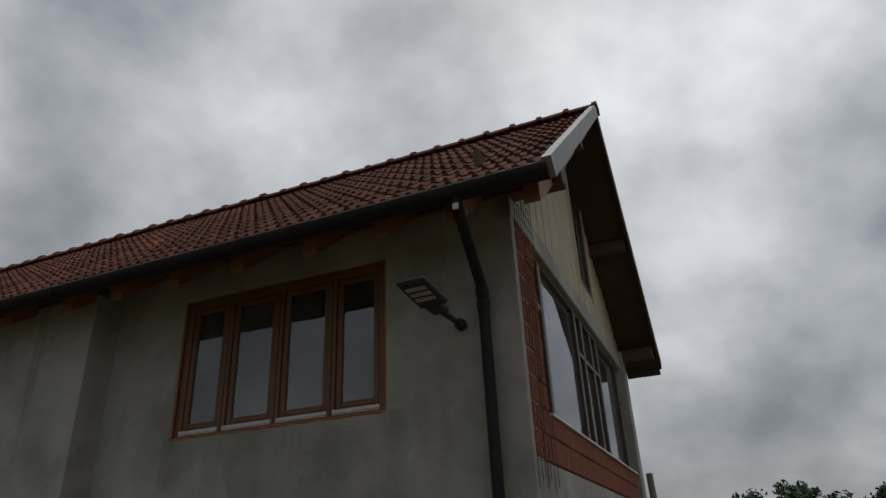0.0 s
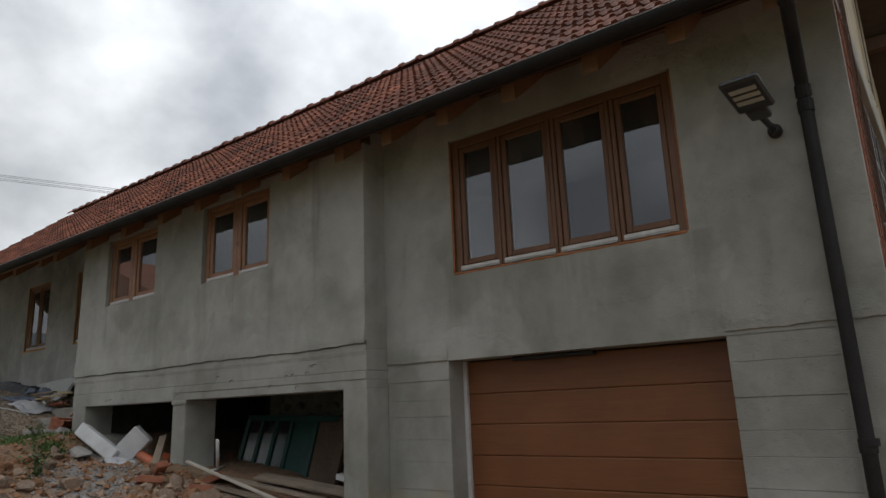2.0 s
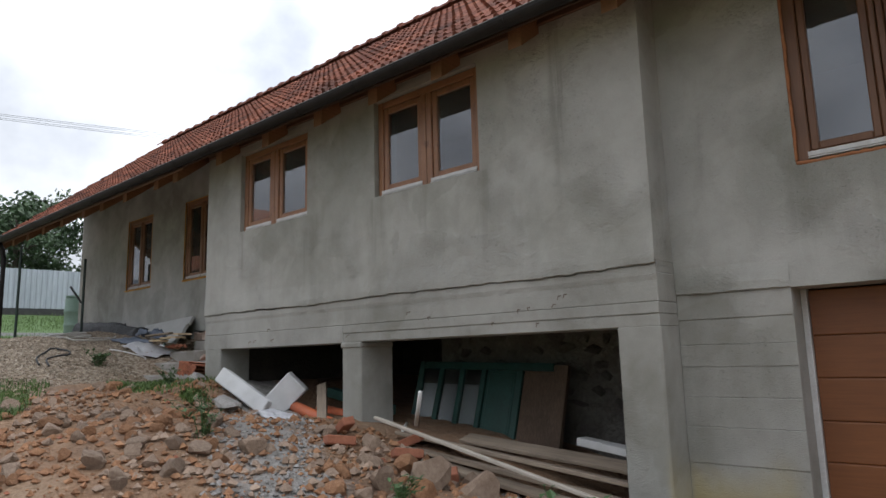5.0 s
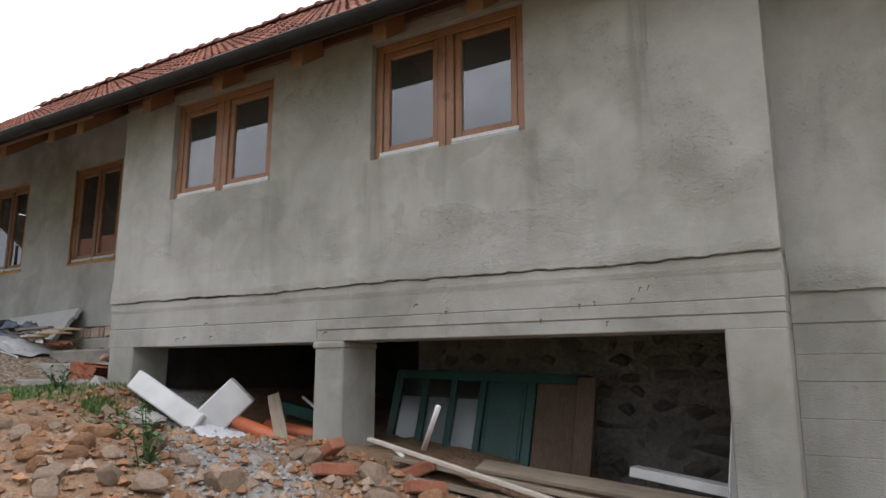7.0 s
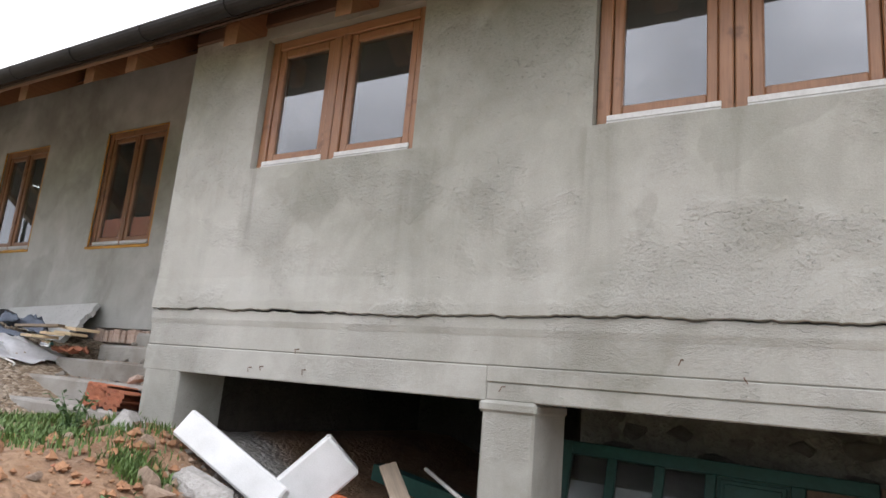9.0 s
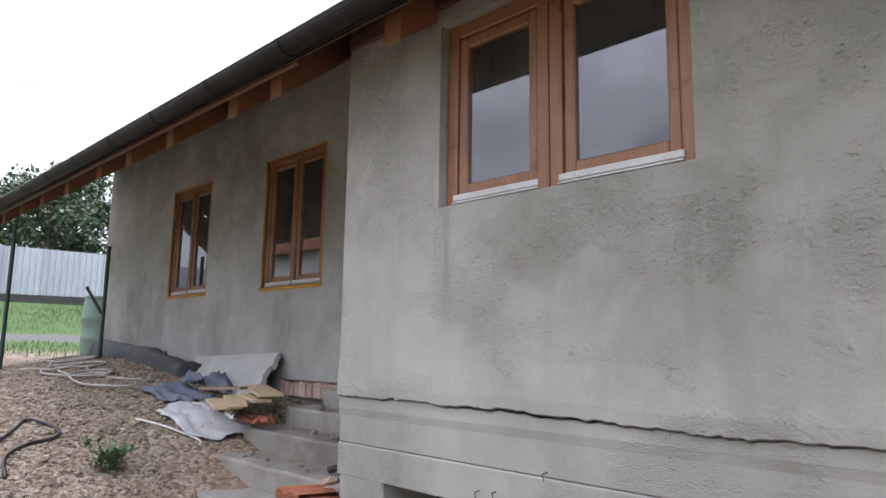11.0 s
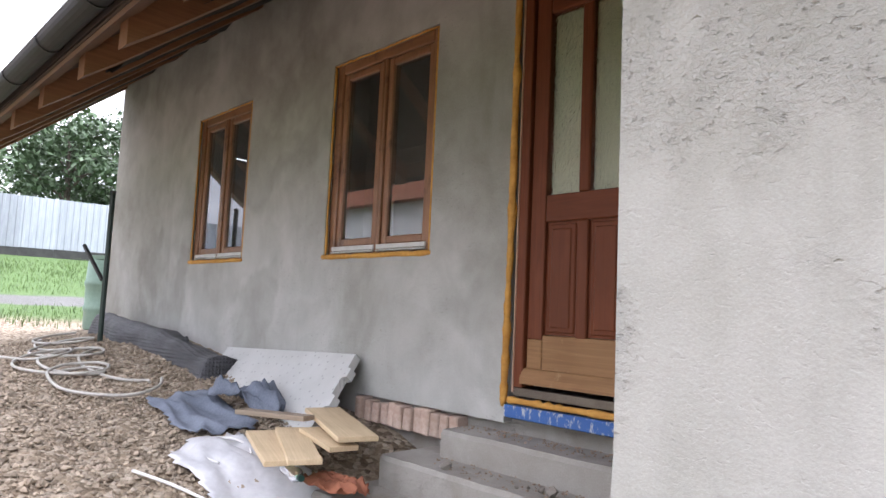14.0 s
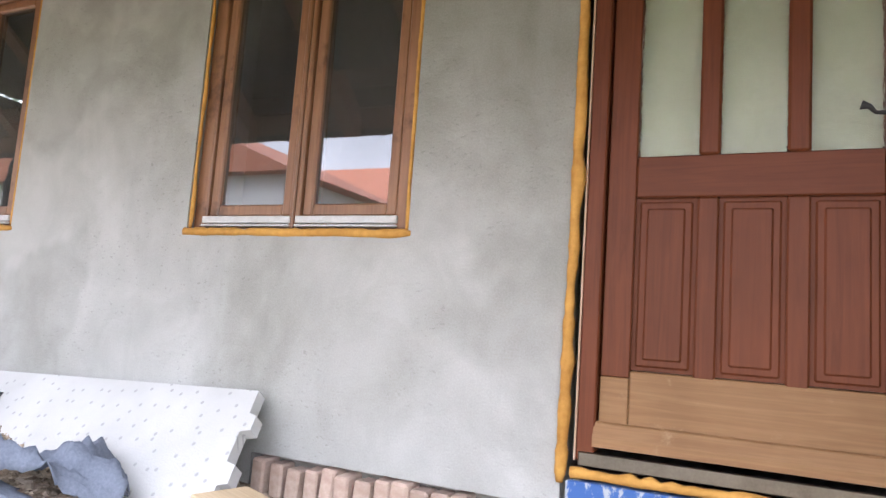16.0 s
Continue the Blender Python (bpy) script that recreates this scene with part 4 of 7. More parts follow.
def downpipe(name, pts, label, foot=None):
    g = thing(name, pts[-1], label, "downpipe")
    part("pipe", Build().tube(pts, 0.042, 12), GUTTER, g, smooth=True)
    for a, c in zip(pts[1:-1], pts[2:]):
        d = (Vector(c) - Vector(a)).normalized()
        part("socket", Build().tube([Vector(a) + d * 0.01, Vector(a) + d * 0.09], 0.049, 12), GUTTER, g)
    return g


dp = downpipe("downpipe", [(-1.10, 4.17, 4.12), (-1.11, 4.20, 4.02), (-1.175, 4.79, 3.66), (-1.178, 4.82, 3.56), (-1.165, 4.82, 1.45), (-1.16, 4.82, 0.2)], "dark brown round downpipe bent back to the wall")
part("clamp", Build().tube([(-1.155, 4.82, 1.40), (-1.155, 4.82, 1.44)], 0.054, 12).box(-1.165, -1.145, 4.83, Y_G, 1.405, 1.435), GUTTER, dp)
part("tape", Build().box(-1.135, -1.09, 4.165, 4.175, 3.99, 4.04, 0.003), ALU, dp, "white tape tag")
dp2 = downpipe("downpipe", [(-17.75, 4.20, 4.23), (-17.75, 4.28, 4.0), (-17.75, 4.32, 3.8), (-17.75, 4.33, 2.0)], "dark downpipe at the far eave standing in an orange pipe")
part("drain_socket", Build().tube([(-17.75, 4.33, 2.0), (-17.75, 4.33, 2.3)], 0.065, 12), PVC_ORANGE, dp2, "orange drain socket")


# ---- windows ----
def ring_frame(b, x0, x1, y0, y1, z0, z1, w, bev=0.006):
    b.box(x0, x0 + w, y0, y1, z0, z1, bev)
    b.box(x1 - w, x1, y0, y1, z0, z1, bev)
    b.box(x0 + w, x1 - w, y0 + 0.002, y1, z0, z0 + w, bev)
    b.box(x0 + w, x1 - w, y0 + 0.002, y1, z1 - w, z1, bev)
    return b


def foam_bead(pts, r, seed, name, parent, mat=FOAM, label="lumpy orange sealing foam"):
    """A lumpy bead of foam along pts."""
    line, rad = [], []
    for a, c in zip(pts[:-1], pts[1:]):
        a, c = Vector(a), Vector(c)
        n = max(2, int((c - a).length / 0.03))
        for i in range(n):
            p = a.lerp(c, i / n)
            k = noise.noise(p * 9 + Vector((seed, 0, 0)))
            k2 = noise.noise(p * 30 + Vector((0, seed, 0)))
            line.append(p + Vector((k * 0.006, 0, k2 * 0.006)))
            rad.append(r * (1 + 0.45 * k + 0.3 * k2))
    line.append(Vector(pts[-1]))
    rad.append(r * 0.6)
    return part(name, Build().tube(line, rad, 7), mat, parent, label, smooth=True)


def window_unit(name, rect, yf, cuts, wood, rail, label, recess=0.045, fw=0.06, sw=0.05, mull=0.055, foam=0.0, seed=1.0, sill_d=0.0):
    """A timber casement window: cuts are the mullions' middles."""
    x0, x1, z0, z1 = rect
    g = thing(name, ((x0 + x1) / 2, yf, z0), label, "window", kind="structure")
    y = yf + recess
    fr = Build()
    fr.box(x0 + 0.004, x0 + fw, y, y + 0.09, z0 + 0.004, z1 - 0.004, 0.006)
    fr.box(x1 - fw, x1 - 0.004, y, y + 0.09, z0 + 0.004, z1 - 0.004, 0.006)
    part("window_frame", fr, wood, g)
    fr2 = Build().box(x0 + fw, x1 - fw, y + 0.002, y + 0.09, z1 - fw, z1 - 0.004, 0.006).box(x0 + fw, x1 - fw, y + 0.012, y + 0.09, z0 + 0.004, z0 + fw * 0.8, 0.006)
    part("frame_rail", fr2, rail, g)
    edges = [x0 + fw] + [q for c in cuts for q in (c - mull / 2, c + mull / 2)] + [x1 - fw]
    for c in cuts:
        part("mullion", Build().box(c - mull / 2, c - 0.003, y - 0.004, y + 0.09, z0 + 0.002, z1 - fw, 0.006).box(c + 0.003, c + mull / 2, y - 0.004, y + 0.09, z0 + 0.002, z1 - fw, 0.006), wood, g)
    for a, c in zip(edges[0::2], edges[1::2]):
        s = part("sash", Build().box(a + 0.003, a + sw, y + 0.012, y + 0.075, z0 + fw * 0.8, z1 - fw - 0.003, 0.007).box(c - sw, c - 0.003, y + 0.012, y + 0.075, z0 + fw * 0.8, z1 - fw - 0.003, 0.007)
                 .box(a + sw, c - sw, y + 0.014, y + 0.075, z0 + fw * 0.8, z0 + fw * 0.8 + sw, 0.007).box(a + sw, c - sw, y + 0.014, y + 0.075, z1 - fw - 0.003 - sw, z1 - fw - 0.003, 0.007), wood, g)
        pane_part(Build().box(a + sw - 0.006, c - sw + 0.006, y + 0.034, y + 0.058, z0 + fw * 0.8 + sw - 0.006, z1 - fw - sw, 0.0), (0, -1, 0), s, "clear double glazing")
        sl = Build()
        yo = y - sill_d
        sl.box(a - 0.012, c + 0.012, yo - 0.012, y + 0.012, z0 + 0.028, z0 + 0.058, 0.003)
        sl.box(a - 0.012, c + 0.012, yo - 0.018, y + 0.012, z0 + 0.014, z0 + 0.023, 0.002)
        part("drip_sill", sl, ALU, g, "white aluminium drip rail")
    if foam:
        e = 0.012
        foam_bead([(x0 + e, yf + 0.008, z1 - 0.01), (x0 + e, yf + 0.008, z0)], foam * 0.45, seed, "foam_seal", g)
        foam_bead([(x1 - e, yf + 0.008, z1 - 0.01), (x1 - e, yf + 0.008, z0)], foam * 0.45, seed + 3, "foam_seal", g)
        foam_bead([(x0 - 0.01, yf + 0.004, z0 - 0.012), (x1 + 0.01, yf + 0.004, z0 - 0.012)], foam, seed + 5, "foam_seal", g)
        foam_bead([(x0 + 0.01, yf + 0.01, z1 - e), (x1 - 0.01, yf + 0.01, z1 - e)], foam * 0.35, seed + 7, "foam_seal", g)
    return g


bw = (BIG[1] - BIG[0]) / 4
big = window_unit("window_1", BIG, Y_G, [BIG[0] + bw * 0.97, BIG[0] + 2 * bw, BIG[0] + 3 * bw * 1.005], WIN_DARK, WIN_DARK_X, "wide four-light window in aged brown wood over the garage", 0.03, 0.085, 0.05, 0.075)
foam_bead([(BIG[0] + 0.01, Y_G + 0.006, BIG[2] - 0.008), (BIG[1] - 0.01, Y_G + 0.006, BIG[2] - 0.008)], 0.013, 2.2, "foam_seal", big, RUST, "rusty brown sealant line")
foam_bead([(BIG[0] + 0.008, Y_G + 0.01, BIG[3] - 0.02), (BIG[0] + 0.008, Y_G + 0.01, BIG[2])], 0.010, 4.2, "foam_seal", big, RUST, "rusty brown sealant line")
foam_bead([(BIG[1] - 0.008, Y_G + 0.01, BIG[3] - 0.02), (BIG[1] - 0.008, Y_G + 0.01, BIG[2])], 0.010, 5.2, "foam_seal", big, RUST, "rusty brown sealant line")
window_unit("window_2", W1, Y_M, [(W1[0] + W1[1]) / 2 - 0.02], WIN_WOOD, WIN_WOOD_X, "two-light varnished wooden window in the rendered wall", 0.05, 0.07, 0.055, 0.13)
window_unit("window_3", W2, Y_M, [(W2[0] + W2[1]) / 2], WIN_WOOD, WIN_WOOD_X, "two-light varnished wooden window in the rendered wall", 0.05, 0.07, 0.055, 0.13)
window_unit("window_4", DW, Y_D, [(DW[0] + DW[1]) / 2 + 0.0], WIN_WOOD, WIN_WOOD_X, "two-light wooden window sealed with orange foam beside the door", 0.03, 0.075, 0.05, 0.05, 0.018, 1.5)
window_unit("window_5", FW, Y_D, [(FW[0] + FW[1]) / 2 + 0.0], WIN_WOOD, WIN_WOOD_X, "two-light wooden window sealed with orange foam", 0.03, 0.075, 0.05, 0.05, 0.018, 4.5)


# ---- entrance door ----
def panel_field(b, x0, x1, y, z0, z1):
    """A raised panel with a stepped, sloping border."""
    b.box(x0, x1, y + 0.022, y + 0.04, z0, z1)
    w = 0.028
    for k, (d, yy) in enumerate(((0.012, 0.014), (0.034, 0.008))):
        b.box(x0 + d, x1 - d, y + yy, y + 0.03, z0 + d, z1 - d, 0.006)
    return b


def entrance_door():
    x0, x1, z0, z1 = DOOR
    g = thing("door_1", ((x0 + x1) / 2, Y_D, 2.36), "mahogany panelled entrance door with three hammered glass lights, stripped bare at the foot", "door", kind="structure")
    y = Y_D + 0.01
    part("door_frame", Build().box(x0 + 0.012, x0 + 0.068, y, y + 0.1, 2.40, z1, 0.005).box(x1 - 0.06, x1 - 0.008, y, y + 0.1, 2.40, z1, 0.005).box(x0 + 0.068, x1 - 0.06, y, y + 0.1, z1 - 0.055, z1, 0.005), DOOR_WOOD, g)
    part("edge_strip", Build().box(x0 + 0.006, x0 + 0.0115, y - 0.002, y + 0.1, 2.40, z1).box(x1 - 0.0075, x1 - 0.002, y - 0.002, y + 0.1, 2.40, z1), simple("raw_wood_edge", (0.45, 0.30, 0.20), (0.62, 0.46, 0.34), 9, 60, 0.8), g, "raw pale frame edge")
    lx0, lx1, zb, zt = x0 + 0.074, x1 - 0.066, 2.475, z1 - 0.06
    yl = y + 0.022
    gx0, gx1, gz, pz0, pz1 = -11.897, -11.222, 3.368, 2.69, 3.235
    leaf = Build()
    leaf.box(lx0, gx0, yl, yl + 0.06, zb + 0.19, zt, 0.004).box(gx1, lx1, yl, yl + 0.06, zb + 0.19, zt, 0.004)
    part("stile", leaf, DOOR_WOOD, g)
    part("lock_rail", Build().box(gx0, gx1, yl + 0.003, yl + 0.06, pz1, gz, 0.005).box(gx0, gx1, yl + 0.003, yl + 0.06, zt - 0.11, zt, 0.005), DOOR_WOOD_X, g)
    w = (gx1 - gx0)
    bar = 0.062
    lw = (w - 2 * bar) / 3
    for k in range(3):
        a = gx0 + k * (lw + bar)
        p = part("pane", Build().box(a - 0.004, a + lw + 0.004, yl + 0.024, yl + 0.032, gz - 0.004, zt - 0.106), GLASS_OBSCURE, g, "hammered obscure glass")
        p.visible_shadow = False
        part("panel", panel_field(Build(), a, a + lw, yl, pz0, pz1), DOOR_WOOD, g)
        # added pale backing makes the glass look lighter, in place of reflected light
        part("lining", Build().box(a - 0.002, a + lw + 0.002, yl + 0.050, yl + 0.056, gz + 0.001, zt - 0.111), simple("pale_glass_backing", (0.50, 0.53, 0.40), (0.68, 0.70, 0.56), 5, 60, 0.9), g, "pale green backing added to brighten the hammered glass")
        if k < 2:
            part("glazing_bar", Build().box(a + lw, a + lw + bar, yl + 0.004, yl + 0.055, gz, zt - 0.11, 0.008), DOOR_WOOD, g)
            part("muntin", Build().box(a + lw, a + lw + bar, yl + 0.004, yl + 0.055, pz0 - 0.02, pz1, 0.006), DOOR_WOOD, g)
    part("bottom_rail", Build().box(lx0, gx0 - 0.001, yl, yl + 0.06, zb, zb + 0.189, 0.003).box(gx1 + 0.001, lx1, yl, yl + 0.06, zb, zb + 0.189, 0.003).box(gx0, gx1, yl + 0.003, yl + 0.06, zb, pz0 - 0.003, 0.004), DOOR_BARE, g, "stripped bare bottom rail")
    part("weather_bar", Build().sweep([(0, 0), (-0.035, 0.0), (-0.035, 0.03), (-0.012, 0.07), (0, 0.075)], [((lx0 - 0.01, yl - 0.001, zb - 0.025), (0, 1, 0), (0, 0, 1)), ((lx1 - 0.03, yl - 0.001, zb - 0.025), (0, 1, 0), (0, 0, 1))]).normals(), DOOR_BARE, g, "bare wooden weather bar")
    part("threshold", Build().box(x0 + 0.02, x1 - 0.02, y - 0.005, y + 0.12, 2.385, 2.43, 0.004), STEEL, g, "grey metal threshold")
    hx = gx1 + 0.045
    caps = [(0.019 * math.cos(a), 0.10 * (1 if math.sin(a) > 0 else -1) + 0.019 * math.sin(a)) for a in [math.pi * (k + 0.5) / 10 for k in range(20)]]
    plate = part("handle_plate", Build().sweep(caps, [((hx, yl + 0.001, 3.428), (1, 0, 0), (0, 0, 1)), ((hx, yl - 0.007, 3.428), (1, 0, 0), (0, 0, 1))]).normals(), STEEL, g, "brushed steel handle plate")
    part("key_cylinder", Build().tube([(hx, yl - 0.011, 3.355), (hx, yl - 0.006, 3.355)], 0.011, 10).box(hx - 0.005, hx + 0.005, yl - 0.011, yl - 0.006, 3.33, 3.355), BLACK, plate)
    part("door_handle", Build().tube([(hx, yl - 0.006, 3.47), (hx, yl - 0.05, 3.47), (hx - 0.02, yl - 0.062, 3.468), (hx - 0.055, yl - 0.062, 3.448), (hx - 0.08, yl - 0.062, 3.45), (hx - 0.095, yl - 0.062, 3.468), (hx - 0.115, yl - 0.062, 3.474)], [0.013, 0.010, 0.008, 0.007, 0.006, 0.008, 0.014], 8), BLACK, g, "dark curved door handle", smooth=True)
    foam_bead([(x0 - 0.02, Y_D - 0.004, z1 + 0.01), (x0 - 0.02, Y_D - 0.004, 3.1), (x0 - 0.03, Y_D - 0.008, 2.33)], 0.019, 6.1, "foam_seal", g)
    foam_bead([(x1 + 0.02, Y_D - 0.004, z1 + 0.01), (x1 + 0.02, Y_D - 0.004, 2.36)], 0.022, 9.4, "foam_seal", g)
    foam_bead([(x0, Y_D - 0.004, 2.365), (x1, Y_D - 0.004, 2.365)], 0.017, 3.7, "foam_seal", g)
    m, nt, p = base_mat("blue_sill_paint", 0.6)
    v = coords(nt)
    c = mix_node(nt, range_node(nt, noise_node(nt, coords(nt, (1, 1, 0.4)), 26.0, 5.0, 0.7), 0.53, 0.61), (0.04, 0.12, 0.36), (0.42, 0.45, 0.48))
    nt.links.new(c, p.inputs["Base Color"])
    part("door_sill", Build().box(x0 - 0.005, x1 + 0.005, Y_D - 0.035, Y_D + 0.02, 2.285, 2.345, 0.004), m, g, "blue paint-spattered sill strip")


entrance_door()

# ---- garage door ----
def garage_door():
    g = thing("garage_door", ((GAR[0] + GAR[1]) / 2, Y_G + 0.2, 0.28), "brown woodgrain sectional garage door, closed", "garage door", kind="structure")
    y, x0, x1 = Y_G + 0.27, GAR[0] + 0.035, GAR[1] + 0.02
    zs = [0.29, 0.545, 0.795, 1.04, 1.285, 1.544, 1.805, 2.09]
    for a, c in zip(zs[:-1], zs[1:]):
        part("panel", Build().sweep([(-0.008, 0.0), (-0.016, 0.004), (-0.018, 0.010), (-0.018, c - a - 0.010), (-0.016, c - a - 0.004), (-0.008, c - a), (0.03, c - a), (0.03, 0)], [((x0, y, a), (0, 1, 0), (0, 0, 1)), ((x1, y, a), (0, 1, 0), (0, 0, 1))]).normals(), GARAGE, g)
    part("side_strip", Build().box(GAR[0] - 0.005, GAR[0] + 0.03, Y_G + 0.22, Y_G + 0.3, 0.28, 2.1, 0.004), ALU, g, "white edge strip")
    part("head_strip", Build().box(GAR[0] + 0.55, GAR[0] + 1.3, Y_G + 0.16, Y_G + 0.24, 2.06, 2.098, 0.01), BLACK, g, "short dark strip under the lintel")
    part("threshold", Build().box(GAR[0] - 0.05, GAR[1] + 0.05, Y_G + 0.12, Y_G + 0.32, 0.2, 0.285, 0.01), STEP_CONC, g, "pale concrete threshold")
    h = part("handle", Build().tube([(-3.16, y - 0.022, 0.80), (-3.16, y - 0.055, 0.795), (-2.95, y - 0.055, 0.795), (-2.95, y - 0.022, 0.80)], 0.009, 8), WIRE, g, "bronze pull handle")
    part("handle_foot", Build().tube([(-3.16, y - 0.028, 0.80), (-3.16, y - 0.02, 0.80)], 0.018, 10).tube([(-2.95, y - 0.028, 0.80), (-2.95, y - 0.02, 0.80)], 0.018, 10), WIRE, h)
    part("latch", Build().box(GAR[1] - 0.055, GAR[1] - 0.012, y - 0.05, y - 0.018, 1.66, 1.70, 0.004).box(GAR[1] - 0.04, GAR[1] - 0.012, y - 0.05, y - 0.018, 1.74, 1.78, 0.004), WIRE, g, "dark side latch")


garage_door()
structure("garage_wall_inner", Build().box(X_M, X_R, Y_G + 0.40, Y_G + 0.5, 0.0, 2.0), DARK_ROOM, "dark inner face behind the garage door", "wall")


# ---- floodlight ----
def flood():
    g = thing("flood_lamp", (-1.386, Y_G, 3.414), "black solar street lamp on a short wall bracket", "lamp")
    part("mount", Build().rock((-1.386, 4.845, 3.414), (0.055, 0.055, 0.06), random.Random(2), 1.0).tube([(-1.386, 4.85, 3.414), (-1.386, Y_G, 3.414)], 0.045, 12), BLACK, g, smooth=True)
    part("arm", Build().tube([(-1.386, 4.82, 3.415), (-1.388, 4.62, 3.405), (-1.388, 4.48, 3.40)], [0.02, 0.022, 0.024], 10), BLACK, g, smooth=True)
    part("hinge", Build().box(-1.45, -1.325, 4.34, 4.50, 3.375, 3.425, 0.012), BLACK, g)
    m = pose(-1.388, 4.19, 3.43, -9, 0, -3)
    head = part("head", Build().box(-0.108, 0.108, -0.19, 0.17, -0.02, 0.022, 0.014, m), BLACK, g)
    led = simple("led_lens", (0.30, 0.30, 0.27), (0.42, 0.42, 0.38), 30, 160, 0.3)
    for k in range(3):
        part("led_row", Build().box(-0.075, 0.075, -0.12 + k * 0.07, -0.075 + k * 0.07, -0.026, -0.019, 0.003, m), led, head, "pale led row")


flood()

# ---- gable end ----
GA = Vector((X_R, Y_G, 0))
GU = (Vector((-0.95, BACK_Y, 0)) - GA).normalized()
GN = Vector((GU.y, -GU.x, 0))


def gm(s=0.0, n=0.0, z=0.0):
    """A place on the gable: s along it, n out of it."""
    return GA + GU * s + GN * n + Vector((0, 0, z))


GM = Matrix(((GU.x, -GN.x, 0, GA.x), (GU.y, -GN.y, 0, GA.y), (0, 0, 1, 0), (0, 0, 0, 1)))   # box x: along, box y: inwards
conc_low = Build()
conc_low.box(0.0, 5.5, 0.0, 0.3, 0.0, 2.42, 0.008, GM)
structure("wall_gable_foot", conc_low, CONCRETE, "cast concrete lower gable wall", "wall")
WALL_GABLE = structure("wall_gable", Build().box(0.0, 0.07, 0.0, 0.3, 2.42, 4.45, 0.005, GM).box(5.36, 5.5, 0.0, 0.3, 2.42, 4.42, 0.005, GM).box(0.07, 0.62, 0.03, 0.3, 2.42, 4.42, 0, GM).box(0.07, 5.36, 0.03, 0.3, 2.42, 2.80, 0, GM).box(0.0, 5.5, -0.01, 0.12, 4.25, 4.46, 0.008, GM), CONCRETE, "gable wall of bare clay block with a raw edge", "wall")
blk = Build().box(0.0, 0.245, 0.0, 0.05, 0.0, 0.185, 0.006)
for k in range(6):
    blk.box(0.018 + k * 0.037, 0.036 + k * 0.037, -0.005, 0.0, 0.006, 0.179)
blk_mesh = blk.mesh("clay_block", BRICK)
cells = [(0.08 + i * 0.26, 2.43 + j * 0.195) for i in range(2) for j in range(10)] + [(0.60 + i * 0.255, 2.43 + j * 0.195) for i in range(18) for j in range(2)]
for s, z in cells:
    t = new("clay_block", blk_mesh)
    t.parent = WALL_GABLE
    t.matrix_basis = GM @ pose(s + rng.uniform(-0.003, 0.003), -0.004 + rng.uniform(-0.004, 0.004), z)
# wire mesh at the corner
wm = thing("wire_mesh", tuple(gm(0.2, 0.03, 2.2)), "rusty reinforcing wire mesh fixed over bare clay blocks", "wire mesh")
for k in range(8):
    part("upright_wire", Build().tube([gm(0.02 + k * 0.075, 0.02 + 0.01 * math.sin(k), 2.22 + 0.03 * (k % 3)), gm(0.03 + k * 0.075, 0.03, 4.62 + 0.04 * (k % 4))], 0.0022, 4), WIRE, wm)
for k in range(24):
    part("cross_wire", Build().tube([gm(0.0, 0.025, 2.3 + k * 0.1), gm(0.3, 0.035, 2.3 + k * 0.1 + rng.uniform(-0.01, 0.01)), gm(0.58, 0.028, 2.3 + k * 0.1)], 0.0022, 4), WIRE, wm)
# glazing
FRAME_DARK = wood_mat("dark_glazing_frame", (0.03, 0.02, 0.015), (0.075, 0.05, 0.035), 0.45, "z", 0.2)
gw = thing("window_6", tuple(gm(3, 0, 2.8)), "long dark-framed glazed gable front", "window", kind="structure")
for s0, s1 in ((0.62, 0.94), (0.94, 2.38), (2.38, 2.72), (2.72, 3.22), (3.22, 3.58), (3.58, 4.98), (4.98, 5.34)):
    part("window_frame", ring_frame(Build(), s0 + 0.003, s1 - 0.003, 0.04, 0.12, 2.81, 4.245, 0.04), FRAME_DARK, gw).matrix_basis = GM
    pn = pane_part(Build().box(s0 + 0.04, s1 - 0.04, 0.075, 0.085, 2.85, 4.205), (0, -1, 0), gw)
    pn.matrix_basis = GM
    if s1 - s0 < 0.6:
        part("transom", Build().box(s0 + 0.044, s1 - 0.044, 0.042, 0.11, 3.74, 3.79, 0.004), FRAME_DARK, gw).matrix_basis = GM
part("window_sill", Build().box(0.6, 5.36, -0.03, 0.12, 2.785, 2.808, 0.004), ALU, gw, "pale sill").matrix_basis = GM
# cladding
CLAD = structure("gable_cladding", Build().box(0.2, 5.4, 0.05, 0.07, 4.47, 4.6, 0, GM), BOARD_DARK, "pale upright boards closing the gable", "cladding")
k = 0
s = 0.12
while s < 5.4:
    w = rng.uniform(0.125, 0.15)
    yy = (gm(s + w / 2)).y
    zt = min(roof_z(yy), RIDGE_Z) - 0.16
    z0 = 4.47
    segs = [(z0, zt)]
    if 2.9 < s + w / 2 < 3.6:
        segs = [(z0, 4.78), (6.55, zt)] if zt > 6.6 else [(z0, 4.78)]
    for a, c in segs:
        if c > a + 0.05:
            t = part("board", Build().box(s, s + w - 0.004, rng.uniform(0.0, 0.008), 0.045, a, c, 0.003), CLADDING, CLAD)
            t.matrix_basis = GM
    s += w
gw2 = thing("window_7", tuple(gm(3.2, 0, 4.8)), "tall dark window in the boarded gable", "window", kind="structure")
part("window_frame", ring_frame(Build(), 2.9, 3.6, 0.0, 0.06, 4.78, 6.5, 0.05), FRAME_DARK, gw2).matrix_basis = GM
